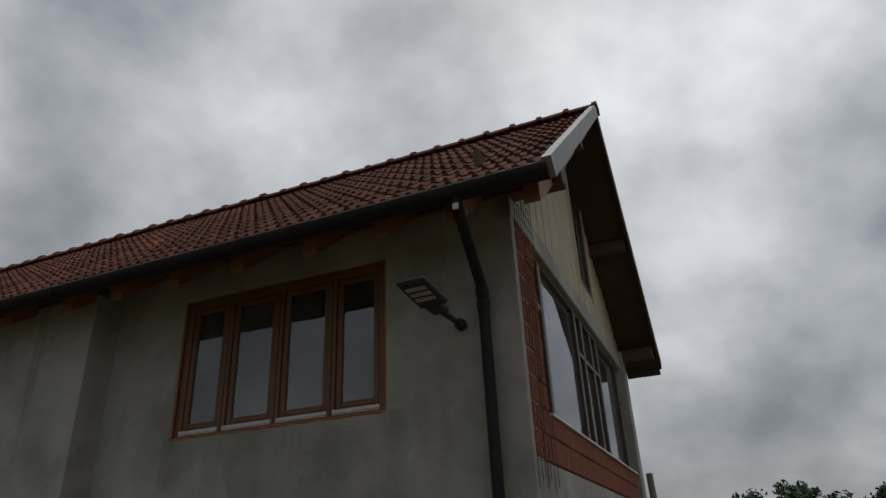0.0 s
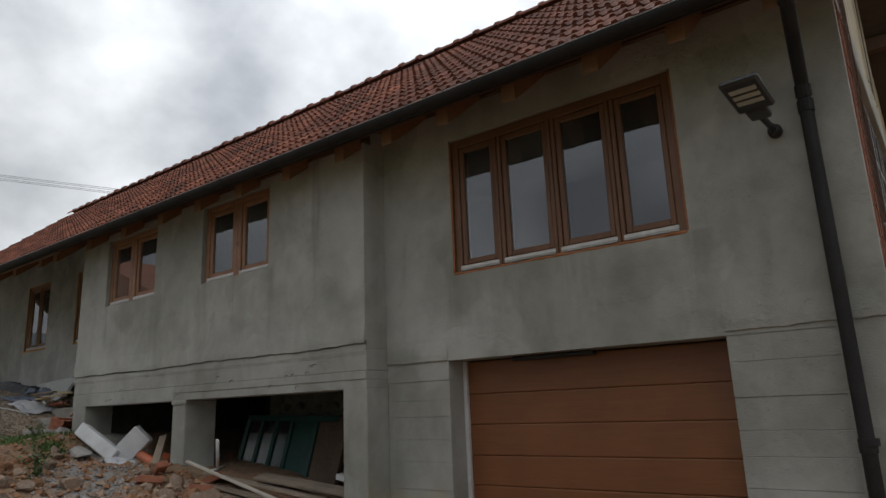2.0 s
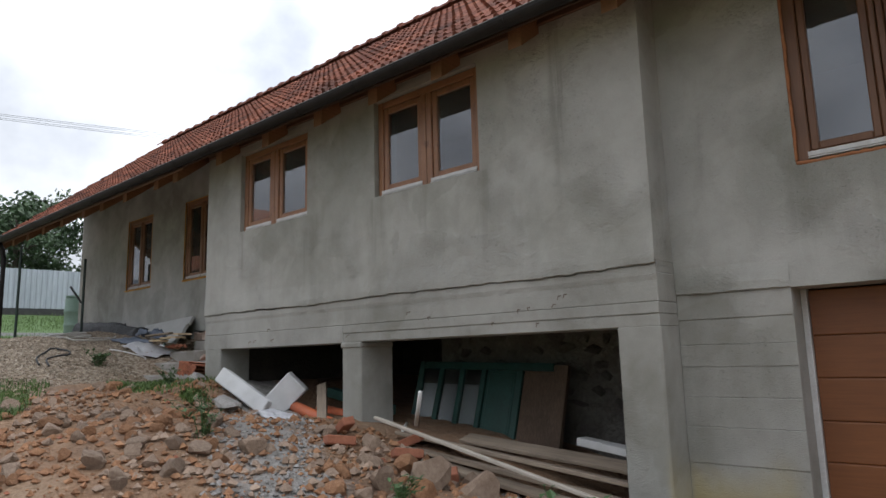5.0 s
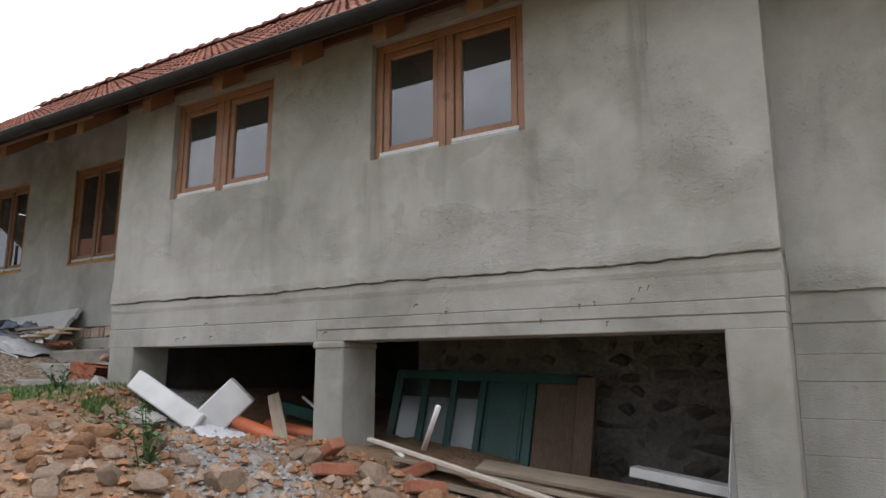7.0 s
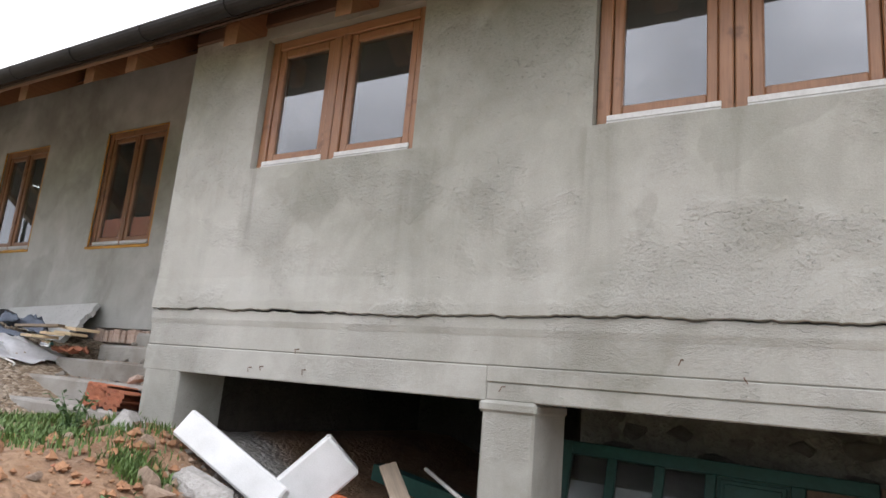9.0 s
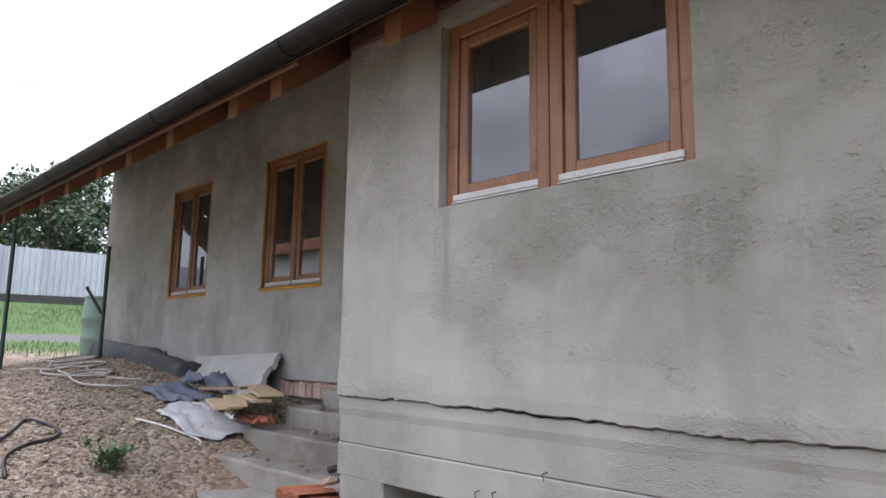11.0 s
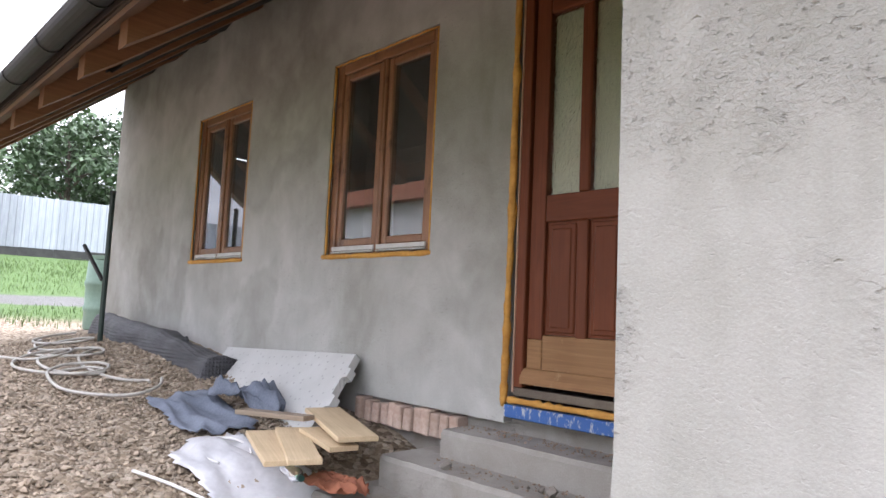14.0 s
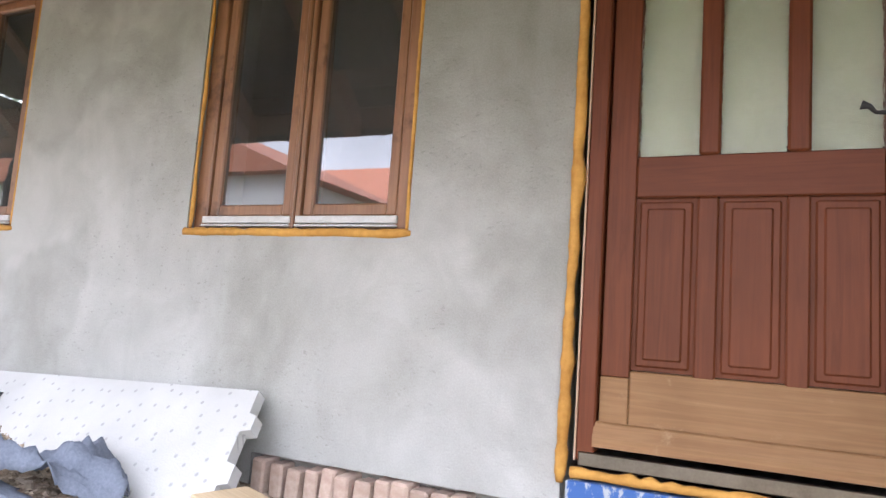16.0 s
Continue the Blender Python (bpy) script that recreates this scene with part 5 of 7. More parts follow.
part("casing", Build().box(2.84, 2.898, -0.012, 0.05, 4.72, 6.6, 0.004).box(3.602, 3.66, -0.012, 0.05, 4.72, 6.2, 0.004), CLADDING, gw2, "pale wooden casing boards").matrix_basis = GM
pn = pane_part(Build().box(2.95, 3.55, 0.03, 0.04, 4.83, 6.45), (0, -1, 0), gw2)
pn.matrix_basis = GM
structure("attic_back", Build().box(0.1, 5.4, 0.25, 0.3, 4.47, 5.0, 0, GM), BOARD_DARK, "dark attic boarding", "wall")


# ---- steps ----
def step(x0, x1, y0, y1, z0, z1, seed):
    """A cast step with worn, uneven edges."""
    b = Build()
    n = 24
    rows = []
    for i in range(n + 1):
        x = x0 + (x1 - x0) * i / n
        e = 0.010 * noise.noise((x * 4, seed, 0)) + 0.006 * noise.noise((x * 15, seed, 1))
        rows.append([(x, y0 + e, z0), (x, y0 + e * 0.6, z1 - 0.02 + e), (x, y0 + 0.014 + e, z1 + e * 0.4), (x, (y0 + y1) / 2, z1 + 0.004 * noise.noise((x * 5, seed, 7))), (x, y1, z1), (x, y1, z0)])
    for r in rows:
        b.v += r
    for i in range(n):
        for k in range(5):
            a = i * 6 + k
            b.f.append((a, a + 6, a + 7, a + 1))
    b.f.append(tuple(range(6)))
    b.f.append(tuple(range(n * 6, n * 6 + 6)))
    return b.normals()


steps = thing("entrance_steps", (-11.7, 4.9, 1.4), "worn cast concrete steps up to the entrance door", "steps", kind="structure")
for k, (x0, x1, y0, y1, z1) in enumerate(((-12.35, -10.73, 4.50, 5.9, 1.60), (-12.80, -10.73, 4.82, 5.9, 1.762), (-12.62, -10.73, 5.14, 5.9, 1.915), (-12.52, -10.73, 5.46, 5.9, 2.065), (-12.32, -10.73, 5.68, 5.925, 2.20))):
    part("step", step(x0, x1, y0, y1, 1.1 + 0.12 * k, z1, k * 3.7), STEP_CONC, steps)

# bricks on edge at the foot of the wall
FOOT = bpy.data.objects["wall_entrance_foot"]
bk = Build().box(-0.033, 0.033, -0.05, 0.06, 0.0, 0.135, 0.008)
bk_mesh = bk.mesh("brick", BRICK_OLD)
rng = random.Random(21)
for k in range(12):
    t = new("brick", bk_mesh)
    t.parent = FOOT
    t.matrix_basis = pose(-13.24 + k * 0.075, 5.905 + rng.uniform(-0.012, 0.012), 2.10, rng.uniform(-3, 3), rng.uniform(-4, 4), rng.uniform(-3, 3))
    t.scale = (rng.uniform(0.85, 1.05), 1, rng.uniform(0.85, 1.08))


# ---- loose things ----
def rock_thing(name, p, size, seed, mat, label, cat="stone", group="rubble", flat=0.75):
    b = Build().rock((0, 0, 0), size, random.Random(seed), flat)
    ob = part(name, b, mat)
    ob.matrix_basis = Matrix.Translation(p)
    return tagged(ob, label, cat, group)


def bar(name, a, c, w, h, mat, label, cat, roll=0.0, group="", bev=0.004):
    """A plank or bar of section w x h from a to c."""
    a, c = Vector(a), Vector(c)
    d = c - a
    q = d.to_track_quat("X", "Z").to_matrix().to_4x4()
    ob = part(name, Build().box(0, d.length, -w / 2, w / 2, -h / 2, h / 2, bev), mat)
    ob.matrix_basis = Matrix.Translation(a) @ q @ pose(0, 0, 0, roll)
    return tagged(ob, label, cat, group)


def pipe(name, pts, r, mat, label, cat, group="", n=8):
    o = Vector(pts[0])
    ob = part(name, Build().tube([Vector(p) - o for p in pts], r, n), mat, smooth=True)
    ob.matrix_basis = Matrix.Translation(o)
    return tagged(ob, label, cat, group)


def smooth_line(pts, n=6):
    """A smooth run through pts."""
    pts = [Vector(p) for p in pts]
    out = []
    for i in range(len(pts) - 1):
        p0, p1, p2, p3 = pts[max(i - 1, 0)], pts[i], pts[i + 1], pts[min(i + 2, len(pts) - 1)]
        for k in range(n):
            t = k / n
            out.append(0.5 * ((2 * p1) + (p2 - p0) * t + (2 * p0 - 5 * p1 + 4 * p2 - p3) * t * t + (3 * p1 - p0 - 3 * p2 + p3) * t ** 3))
    out.append(pts[-1])
    return out


def crumple(name, place, sx, sy, lift, seed, mat, label, cat, turn=0.0, freq=4.0, follow=True):
    """A crumpled sheet of cloth or film lying on the ground, with folds and a torn outline."""
    b = Build()
    n = 34
    c, s = math.cos(turn), math.sin(turn)
    keep = {}
    for i in range(n + 1):
        for j in range(n + 1):
            u, v = i / n * 2 - 1, j / n * 2 - 1
            lim = 0.82 + 0.22 * noise.noise((math.atan2(v, u) * 1.3, seed, 0))
            if (abs(u) ** 3 + abs(v) ** 3) ** (1 / 3) > lim:
                continue
            x, y = u * sx, v * sy
            wu, wv = u + 0.25 * noise.noise((u * 2, v * 2, seed)), v + 0.25 * noise.noise((v * 2, u * 2, seed + 5))
            ridge = 1 - abs(noise.noise((wu * freq * 0.45 + seed, wv * freq * 0.9, 2.0))) * 2.2
            h = lift * (0.6 * max(0.0, ridge) ** 1.5 + 0.35 * (0.5 + noise.noise((wu * freq * 0.5 + seed, wv * freq * 0.5, 5.0))) + 0.12 * noise.noise((u * 9, v * 9, seed)))
            h = max(0.0, h) * (1 - 0.75 * max(abs(u), abs(v)) ** 4)
            wx, wy = place[0] + x * c - y * s, place[1] + x * s + y * c
            base = (ground_z(wx, wy) if follow else place[2]) + 0.012
            keep[(i, j)] = len(b.v)
            b.v.append((wx - place[0], wy - place[1], base + h - place[2]))
    for i in range(n):
        for j in range(n):
            q = [keep.get(k) for k in ((i, j), (i + 1, j), (i + 1, j + 1), (i, j + 1))]
            if None not in q:
                b.f.append(tuple(q))
    ob = part(name, b, mat, smooth=True)
    ob.matrix_basis = Matrix.Translation(place)
    sol = ob.modifiers.new("thickness", "SOLIDIFY")
    sol.thickness = 0.004
    return tagged(ob, label, cat)


# polystyrene insulation sheet leaning on the wall
def insulation_sheet():
    m, nt, p = base_mat("dotted_polystyrene", 0.85)
    v = coords(nt)
    vor = nt.nodes.new("ShaderNodeTexVoronoi")
    vor.voronoi_dimensions = "2D"
    vor.inputs["Scale"].default_value, vor.inputs["Randomness"].default_value = 13.0, 0.8
    nt.links.new(coords(nt, (1.0, 1.55, 1.0)), vor.inputs["Vector"])
    dot = range_node(nt, vor.outputs["Distance"], 0.07, 0.12, 1.0, 0.0)
    c = mix_node(nt, 0.5, ramp_node(nt, noise_node(nt, v, 3.0, 5.0), [(0.3, (0.38, 0.38, 0.37)), (0.7, (0.58, 0.58, 0.57))]), (0.48, 0.48, 0.47))
    c = mix_node(nt, math_node(nt, "MULTIPLY", dot, 0.6), c, (0.26, 0.26, 0.26))
    nt.links.new(c, p.inputs["Base Color"])
    bump_to(nt, p, math_node(nt, "SUBTRACT", noise_node(nt, v, 120.0, 3.0), dot), 0.4, 0.004)
    o, tr, br = Vector((-14.95, 5.83, 2.40)), Vector((-13.235, 5.83, 2.475)), Vector((-13.13, 5.50, 2.10))
    g = thing("insulation_board", (-14.0, 5.5, 2.08), "dotted white polystyrene insulation board leaning on the wall", "insulation board")
    ux = (tr - o).normalized()
    dn = (br - tr).normalized()
    nn = ux.cross(dn).normalized()
    nn = nn if nn.y < 0 else -nn
    L, D = (tr - o).length, (br - tr).length + 0.06
    mm = Matrix(((ux.x, dn.x, nn.x, o.x), (ux.y, dn.y, nn.y, o.y), (ux.z, dn.z, nn.z, o.z), (0, 0, 0, 1)))
    b = Build()
    outl = [(0.02, 0.0), (L, 0.0)]
    outl += [(L - 0.0, 0.10), (L + 0.035, 0.11), (L + 0.035, 0.17), (L - 0.01, 0.18), (L - 0.01, 0.30), (L + 0.03, 0.31), (L + 0.03, 0.38), (L - 0.01, 0.39), (L - 0.02, D)]
    outl += [(0.12 + 0.10 * noise.noise((k * 0.7, 2, 0)) + (L - 0.2) * (1 - k / 8), D + 0.02 * noise.noise((k * 1.9, 0, 0))) for k in range(1, 9)]
    front = [mm @ Vector((x, y, 0.028)) for x, y in outl]
    back = [mm @ Vector((x, y, -0.022)) for x, y in outl]
    k = len(outl)
    b.add(front + back, [tuple(range(k)), tuple(reversed(range(k, 2 * k)))] + [(i, i + k, (i + 1) % k + k, (i + 1) % k) for i in range(k)])
    part("board", b.normals(), m, g)


insulation_sheet()

# dimpled membrane lying along the wall
def membrane():
    m, nt, p = base_mat("dimpled_membrane", 0.55)
    v = coords(nt)
    vor = nt.nodes.new("ShaderNodeTexVoronoi")
    vor.inputs["Scale"].default_value, vor.inputs["Randomness"].default_value = 38.0, 0.1
    nt.links.new(v, vor.inputs["Vector"])
    nt.links.new(ramp_node(nt, noise_node(nt, v, 5.0), [(0.3, (0.03, 0.03, 0.034)), (0.7, (0.085, 0.085, 0.095))]), p.inputs["Base Color"])
    bump_to(nt, p, vor.outputs["Distance"], 1.0, 0.02)
    b = Build()
    n, k = 60, 10
    for i in range(n + 1):
        x = -17.35 + 2.75 * i / n
        gz = ground_z(x, 5.55)
        w = 0.14 + 0.05 * noise.noise((x * 1.5, 0, 0))
        for j in range(k + 1):
            a = math.pi * j / k
            r = 1 + 0.25 * noise.noise((x * 2.5, a * 1.4, 3.0))
            b.v.append((x, 5.62 - w * r * math.cos(a) * 1.2 + 0.05 * noise.noise((x, 4, 0)), gz - 0.03 + (0.22 + 0.05 * noise.noise((x * 1.7, 9, 0)) - 0.05 * i / n) * r * math.sin(a)))
    for i in range(n):
        for j in range(k):
            a = i * (k + 1) + j
            b.f.append((a, a + 1, a + k + 2, a + k + 1))
    b.f.append(tuple(range(k + 1)))
    b.f.append(tuple(reversed(range(n * (k + 1), n * (k + 1) + k + 1))))
    o = Vector((-16, 5.6, 2.15))
    b.v = [tuple(Vector(q) - o) for q in b.v]
    ob = part("membrane_roll", b.normals(), m, smooth=True)
    ob.matrix_basis = Matrix.Translation(o)
    tagged(ob, "black dimpled drainage membrane rolled loosely along the wall", "membrane")
    fl = part("torn_flap", Build().add([(-0.05, 0, 0.12), (0.22, -0.02, 0.12), (0.21, 0.0, 0.30), (0.16, 0.01, 0.33), (0.0, 0.01, 0.2), (-0.05, 0.02, 0.12), (0.22, 0.0, 0.12), (0.21, 0.02, 0.30), (0.16, 0.03, 0.33), (0.0, 0.03, 0.2)],
              [(0, 1, 2, 3, 4), (9, 8, 7, 6, 5), (0, 4, 9, 5), (1, 6, 7, 2), (2, 7, 8, 3), (3, 8, 9, 4)]).normals(), m, ob)
    fl.matrix_parent_inverse = Matrix.Identity(4)
    fl.matrix_basis = pose(0.55, 0.0, 0.0)


membrane()
CLOTH = simple("blue_grey_cloth", (0.075, 0.09, 0.12), (0.19, 0.215, 0.27), 5, 90, 0.9, bump=0.4)
FILM = simple("white_plastic_film", (0.40, 0.40, 0.42), (0.60, 0.60, 0.62), 4, 30, 0.3, bump=0.2)
BOARD_Y = wood_mat("yellow_shuttering_board", (0.40, 0.29, 0.17), (0.66, 0.52, 0.34), 0.7, "x", 0.0, 0.1)
crumple("cloth", (-13.85, 5.13, 2.05), 0.55, 0.26, 0.08, 3.3, CLOTH, "crumpled blue-grey cloth on the gravel", "cloth", 0.05, 2.0)
crumple("cloth", (-13.75, 5.38, 2.12), 0.36, 0.18, 0.26, 7.9, CLOTH, "bunched blue-grey cloth against the insulation board", "cloth", 0.3, 1.5)
crumple("plastic_bag", (-12.98, 4.98, 1.95), 0.50, 0.33, 0.085, 5.1, FILM, "crumpled white plastic film on the gravel", "plastic film", 0.3, 2.2)
for a, c, w in (((-13.40, 5.16, 2.175), (-12.89, 5.28, 2.20), 0.085), ((-13.18, 5.20, 2.09), (-12.56, 4.97, 2.075), 0.21), ((-13.02, 5.25, 2.125), (-12.42, 4.97, 2.105), 0.15), ((-13.10, 5.50, 2.20), (-12.46, 5.28, 2.165), 0.20), ((-12.90, 5.31, 2.14), (-12.50, 5.23, 2.12), 0.15)):
    bar("wooden_board", a, c, w, 0.026, BOARD_Y if w > 0.11 else PLANK, "short yellow shuttering board dropped by the steps" if w > 0.11 else "short grey weathered board dropped by the steps", "board", 0, "boards by the steps", 0.003)
bt = thing("bottle", (-12.62, 5.02, 1.98), "crushed clear green plastic bottle lying by the steps", "bottle")
btm = Build().tube([(-12.72, 5.05, 2.02), (-12.69, 5.045, 2.022), (-12.6, 5.02, 2.02), (-12.55, 5.01, 2.02), (-12.52, 5.0, 2.02), (-12.50, 4.998, 2.02)], [0.028, 0.034, 0.027, 0.034, 0.013, 0.012], 10)
part("body", btm, glass_mat("green_plastic", 1.4, 0.1, (0.25, 0.7, 0.5)), bt, smooth=True)
part("cap", Build().tube([(-12.502, 4.998, 2.02), (-12.48, 4.995, 2.02)], 0.015, 10), GREEN, bt)
crumple("brick_rubble", (-12.45, 5.15, 1.94), 0.22, 0.1, 0.09, 2.2, TILE_OLD, "broken orange brick pieces on the step", "brick rubble", 0.2, 3.0, False)
WHITE_CABLE = simple("white_cable", (0.55, 0.54, 0.52), (0.72, 0.71, 0.69), 8, 60, 0.5, bump=0.0)
GREY_ROPE = simple("grey_hose", (0.30, 0.28, 0.25), (0.48, 0.46, 0.42), 8, 60, 0.7, bump=0.1)


def on_ground(pts, up=0.012):
    return smooth_line([(x, y, ground_z(x, y) + up) for x, y in pts])


pipe("cable", on_ground([(-13.2, 4.53), (-12.95, 4.66), (-12.68, 4.8), (-12.6, 4.78)], 0.02), 0.008, WHITE_CABLE, "short white cable end on the gravel", "cable")
ring_pts = [(-13.15 + 0.17 * math.cos(a), 4.95 + 0.13 * math.sin(a)) for a in [k * 0.7 for k in range(9)]]
pipe("cable", on_ground(ring_pts, 0.05), 0.006, WHITE_CABLE, "loop of white cable beside the cloth", "cable")
for k, (x0, y0, x1, y1, loop, turns, ph) in enumerate(((-17.5, 4.95, -14.6, 5.05, 0.16, 2.3, 0.4), (-17.3, 5.2, -15.0, 4.75, 0.24, 3.2, 2.1), (-16.4, 4.7, -14.7, 4.9, 0.28, 2.6, 4.0))):
    pts = []
    for q in range(26):
        u = q / 25
        a = ph + u * turns * 6.28
        r = loop * (0.6 + 0.8 * abs(noise.noise((u * 3.1, k * 2.7, 1.0))))
        pts.append((x0 + (x1 - x0) * u + 1.4 * r * math.cos(a), y0 + (y1 - y0) * u + r * math.sin(a) + 0.12 * noise.noise((u * 5, k, 7.0))))
    pipe("hose", on_ground(pts, 0.018 + 0.012 * k), 0.011, GREY_ROPE, "pale garden hose lying in loose bends on the gravel", "hose", "hoses on the gravel")
pipe("hose", on_ground([(-12.55, 3.42), (-12.85, 3.48), (-13.2, 3.7), (-13.35, 3.82), (-13.1, 3.93), (-12.95, 3.9), (-12.9, 3.72), (-12.7, 3.55), (-12.45, 3.5)], 0.016), 0.012, BLACK, "thin black hose looped on the gravel", "hose")
# tiles stacked on the lowest step
tile_stack_mesh = Build().add(tile_v, tile_f).add([(x, y, z - 0.012) for x, y, z in tile_v], [tuple(reversed(f)) for f in tile_f]).mesh("spare_tile", TILE_OLD)
for k in range(5):
    t = new("stacked_tile", tile_stack_mesh)
    t.matrix_basis = pose(-11.13 + rng.uniform(-0.02, 0.02), 4.52 + rng.uniform(-0.02, 0.02), 1.60 + k * 0.030, rng.uniform(-2, 2), rng.uniform(-2, 2), rng.uniform(-9, 4)) @ Matrix.Diagonal((1.0, 0.85, 0.8, 1))
    tagged(t, "old orange roof tile in a stack on the bottom step", "roof tile", "stacked roof tiles")
for k in range(4):
    t = new("stacked_tile", tile_stack_mesh)
    t.matrix_basis = pose(-10.92 + rng.uniform(-0.02, 0.02), 4.53 + rng.uniform(-0.02, 0.02), 1.60 + k * 0.030, rng.uniform(-2, 2), rng.uniform(-2, 2), rng.uniform(-9, 4)) @ Matrix.Diagonal((1.0, 0.85, 0.8, 1))
    tagged(t, "old orange roof tile in a stack on the bottom step", "roof tile", "stacked roof tiles")
rock_thing("broken_brick", (-10.86, 4.72, 1.81), (0.12, 0.06, 0.06), 44, BRICK_OLD, "broken brick lying on the step", "brick", "")
for k in range(34):
    x, y = rng.uniform(-12.25, -10.9), rng.choice((4.98, 5.3, 5.6)) + rng.uniform(-0.08, 0.06)
    z = 1.762 if y < 5.14 else 1.915 if y < 5.46 else 2.065
    s = rng.choice((0.01, 0.014, 0.018, 0.025, 0.04))
    rock_thing("mortar_crumb", (x, y, z + s * 0.5), (s, s, s), 60 + k, STEP_CONC, "crumb of dry mortar lying on a step", "mortar crumb", "crumbs on the steps")
grit, gr = Build(), random.Random(90)
for _ in range(900):
    lo_y, z = gr.choice(((4.86, 1.764), (5.18, 1.917), (5.48, 2.067), (5.72, 2.202)))
    x, y, q = gr.uniform(-12.3, -10.8), lo_y + 0.26 * gr.random() ** 0.6 * (0.7 if lo_y > 5.6 else 1.0), gr.uniform(0.003, 0.009)
    a = gr.uniform(0, 6.28)
    grit.add([(x + q * math.cos(a + k * 2.1), y + q * math.sin(a + k * 2.1), z) for k in range(3)] + [(x, y, z + q * 0.9)], [(0, 1, 3), (1, 2, 3), (2, 0, 3)])
tagged(part("grit", grit, PALE_STONE), "sand and mortar grit left on the steps", "grit", kind="stuff")
# leaning lengths beside the entrance
profile = bar("white_profile", (-11.10, 5.46, 2.075), (-10.75, 5.50, 3.95), 0.05, 0.105, STYRO, "long white plastic profile printed with its length, leaning in the corner", "profile", 0, "", 0.008)
mark_curve = bpy.data.curves.new("length_mark", "FONT")
mark_curve.body, mark_curve.size, mark_curve.extrude = "3600mm", 0.032, 0.0004
mark_curve.materials.append(BLACK)
mark = new("length_mark", mark_curve)
mark.parent = profile
mark_side = -1 if (profile.matrix_basis.to_3x3() @ Vector((0, -1, 0))).y < 0 else 1
mark.matrix_basis = pose(0.14, mark_side * 0.0256, -0.02 * -mark_side, 90 if mark_side < 0 else -90, 0, 0)
mark["label"] = "small dark printed length"
bar("plank", (-10.99, 5.54, 2.07), (-10.755, 5.58, 3.32), 0.03, 0.12, PLANK, "weathered plank leaning in the corner", "plank", 0, "planks in the corner")
bar("plank", (-10.90, 5.64, 2.07), (-10.75, 5.62, 3.62), 0.025, 0.10, PLANK, "weathered plank leaning in the corner", "plank", 0, "planks in the corner")
pipe("rubber_hose", smooth_line([(-11.25, 4.98, 1.79), (-11.12, 5.05, 1.85), (-11.0, 5.2, 2.05), (-10.92, 5.28, 2.2), (-10.85, 5.3, 2.24)]), 0.022, BLACK, "short bent black rubber hose on the steps", "hose")
pipe("rubber_hose", smooth_line([(-11.2, 5.12, 1.79), (-11.05, 5.22, 1.97), (-10.9, 5.33, 2.07), (-10.82, 5.36, 2.1)]), 0.018, BLACK, "short bent black rubber hose on the steps", "hose")

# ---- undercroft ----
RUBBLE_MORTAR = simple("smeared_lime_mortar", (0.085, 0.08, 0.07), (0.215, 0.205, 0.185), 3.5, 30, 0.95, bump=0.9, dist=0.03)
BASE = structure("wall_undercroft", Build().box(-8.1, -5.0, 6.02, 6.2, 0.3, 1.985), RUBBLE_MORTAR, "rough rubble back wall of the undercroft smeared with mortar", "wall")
rng = random.Random(31)
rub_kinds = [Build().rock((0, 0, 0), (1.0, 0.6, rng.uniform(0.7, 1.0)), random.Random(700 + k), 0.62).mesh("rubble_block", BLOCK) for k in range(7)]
z = 0.6
while z < 1.9:
    h = rng.uniform(0.09, 0.17)
    x = -8.0 + rng.uniform(0, 0.2)
    while x < -5.2:
        w = rng.uniform(0.12, 0.34)
        if rng.random() < 0.9:
            t = new("rubble_block", rng.choice(rub_kinds))
            t.parent = BASE
            t.matrix_basis = pose(x + w / 2, 6.03 + rng.uniform(-0.005, 0.035), z + h / 2 + rng.uniform(-0.02, 0.02), 0, rng.uniform(-8, 8), 0) @ Matrix.Diagonal((w * 0.78, 0.1, h * 1.2, 1))
        x += w + rng.uniform(0.0, 0.04)
    z += h + 0.015
# near-black wall colour stands in for the deep shade under the block
SHADED_EARTH = simple("shade_dark_earth", (0.03, 0.026, 0.021), (0.075, 0.065, 0.054), 4, 30, 0.95, bump=0.9, dist=0.03)
structure("wall_undercroft_deep", Build().box(-10.6, -7.9, 7.7, 7.9, 0.3, 2.04), SHADED_EARTH, "back wall deep under the block, coloured near black for shade", "wall")
structure("wall_undercroft_partition", Build().box(-8.1, -7.95, 6.21, 7.69, 0.3, 2.04), SHADED_EARTH, "partition under the block, coloured near black for shade", "wall")
structure("wall_undercroft_side", Build().box(-10.66, -10.385, 4.98, 7.69, 0.6, 1.985), SHADED_EARTH, "rough side wall of the undercroft", "wall")
structure("wall_undercroft_end", Build().box(-5.2, -5.0, 5.2, 6.1, 0.1, 1.98), MORTAR_SHADED, "rough side wall of the undercroft", "wall")


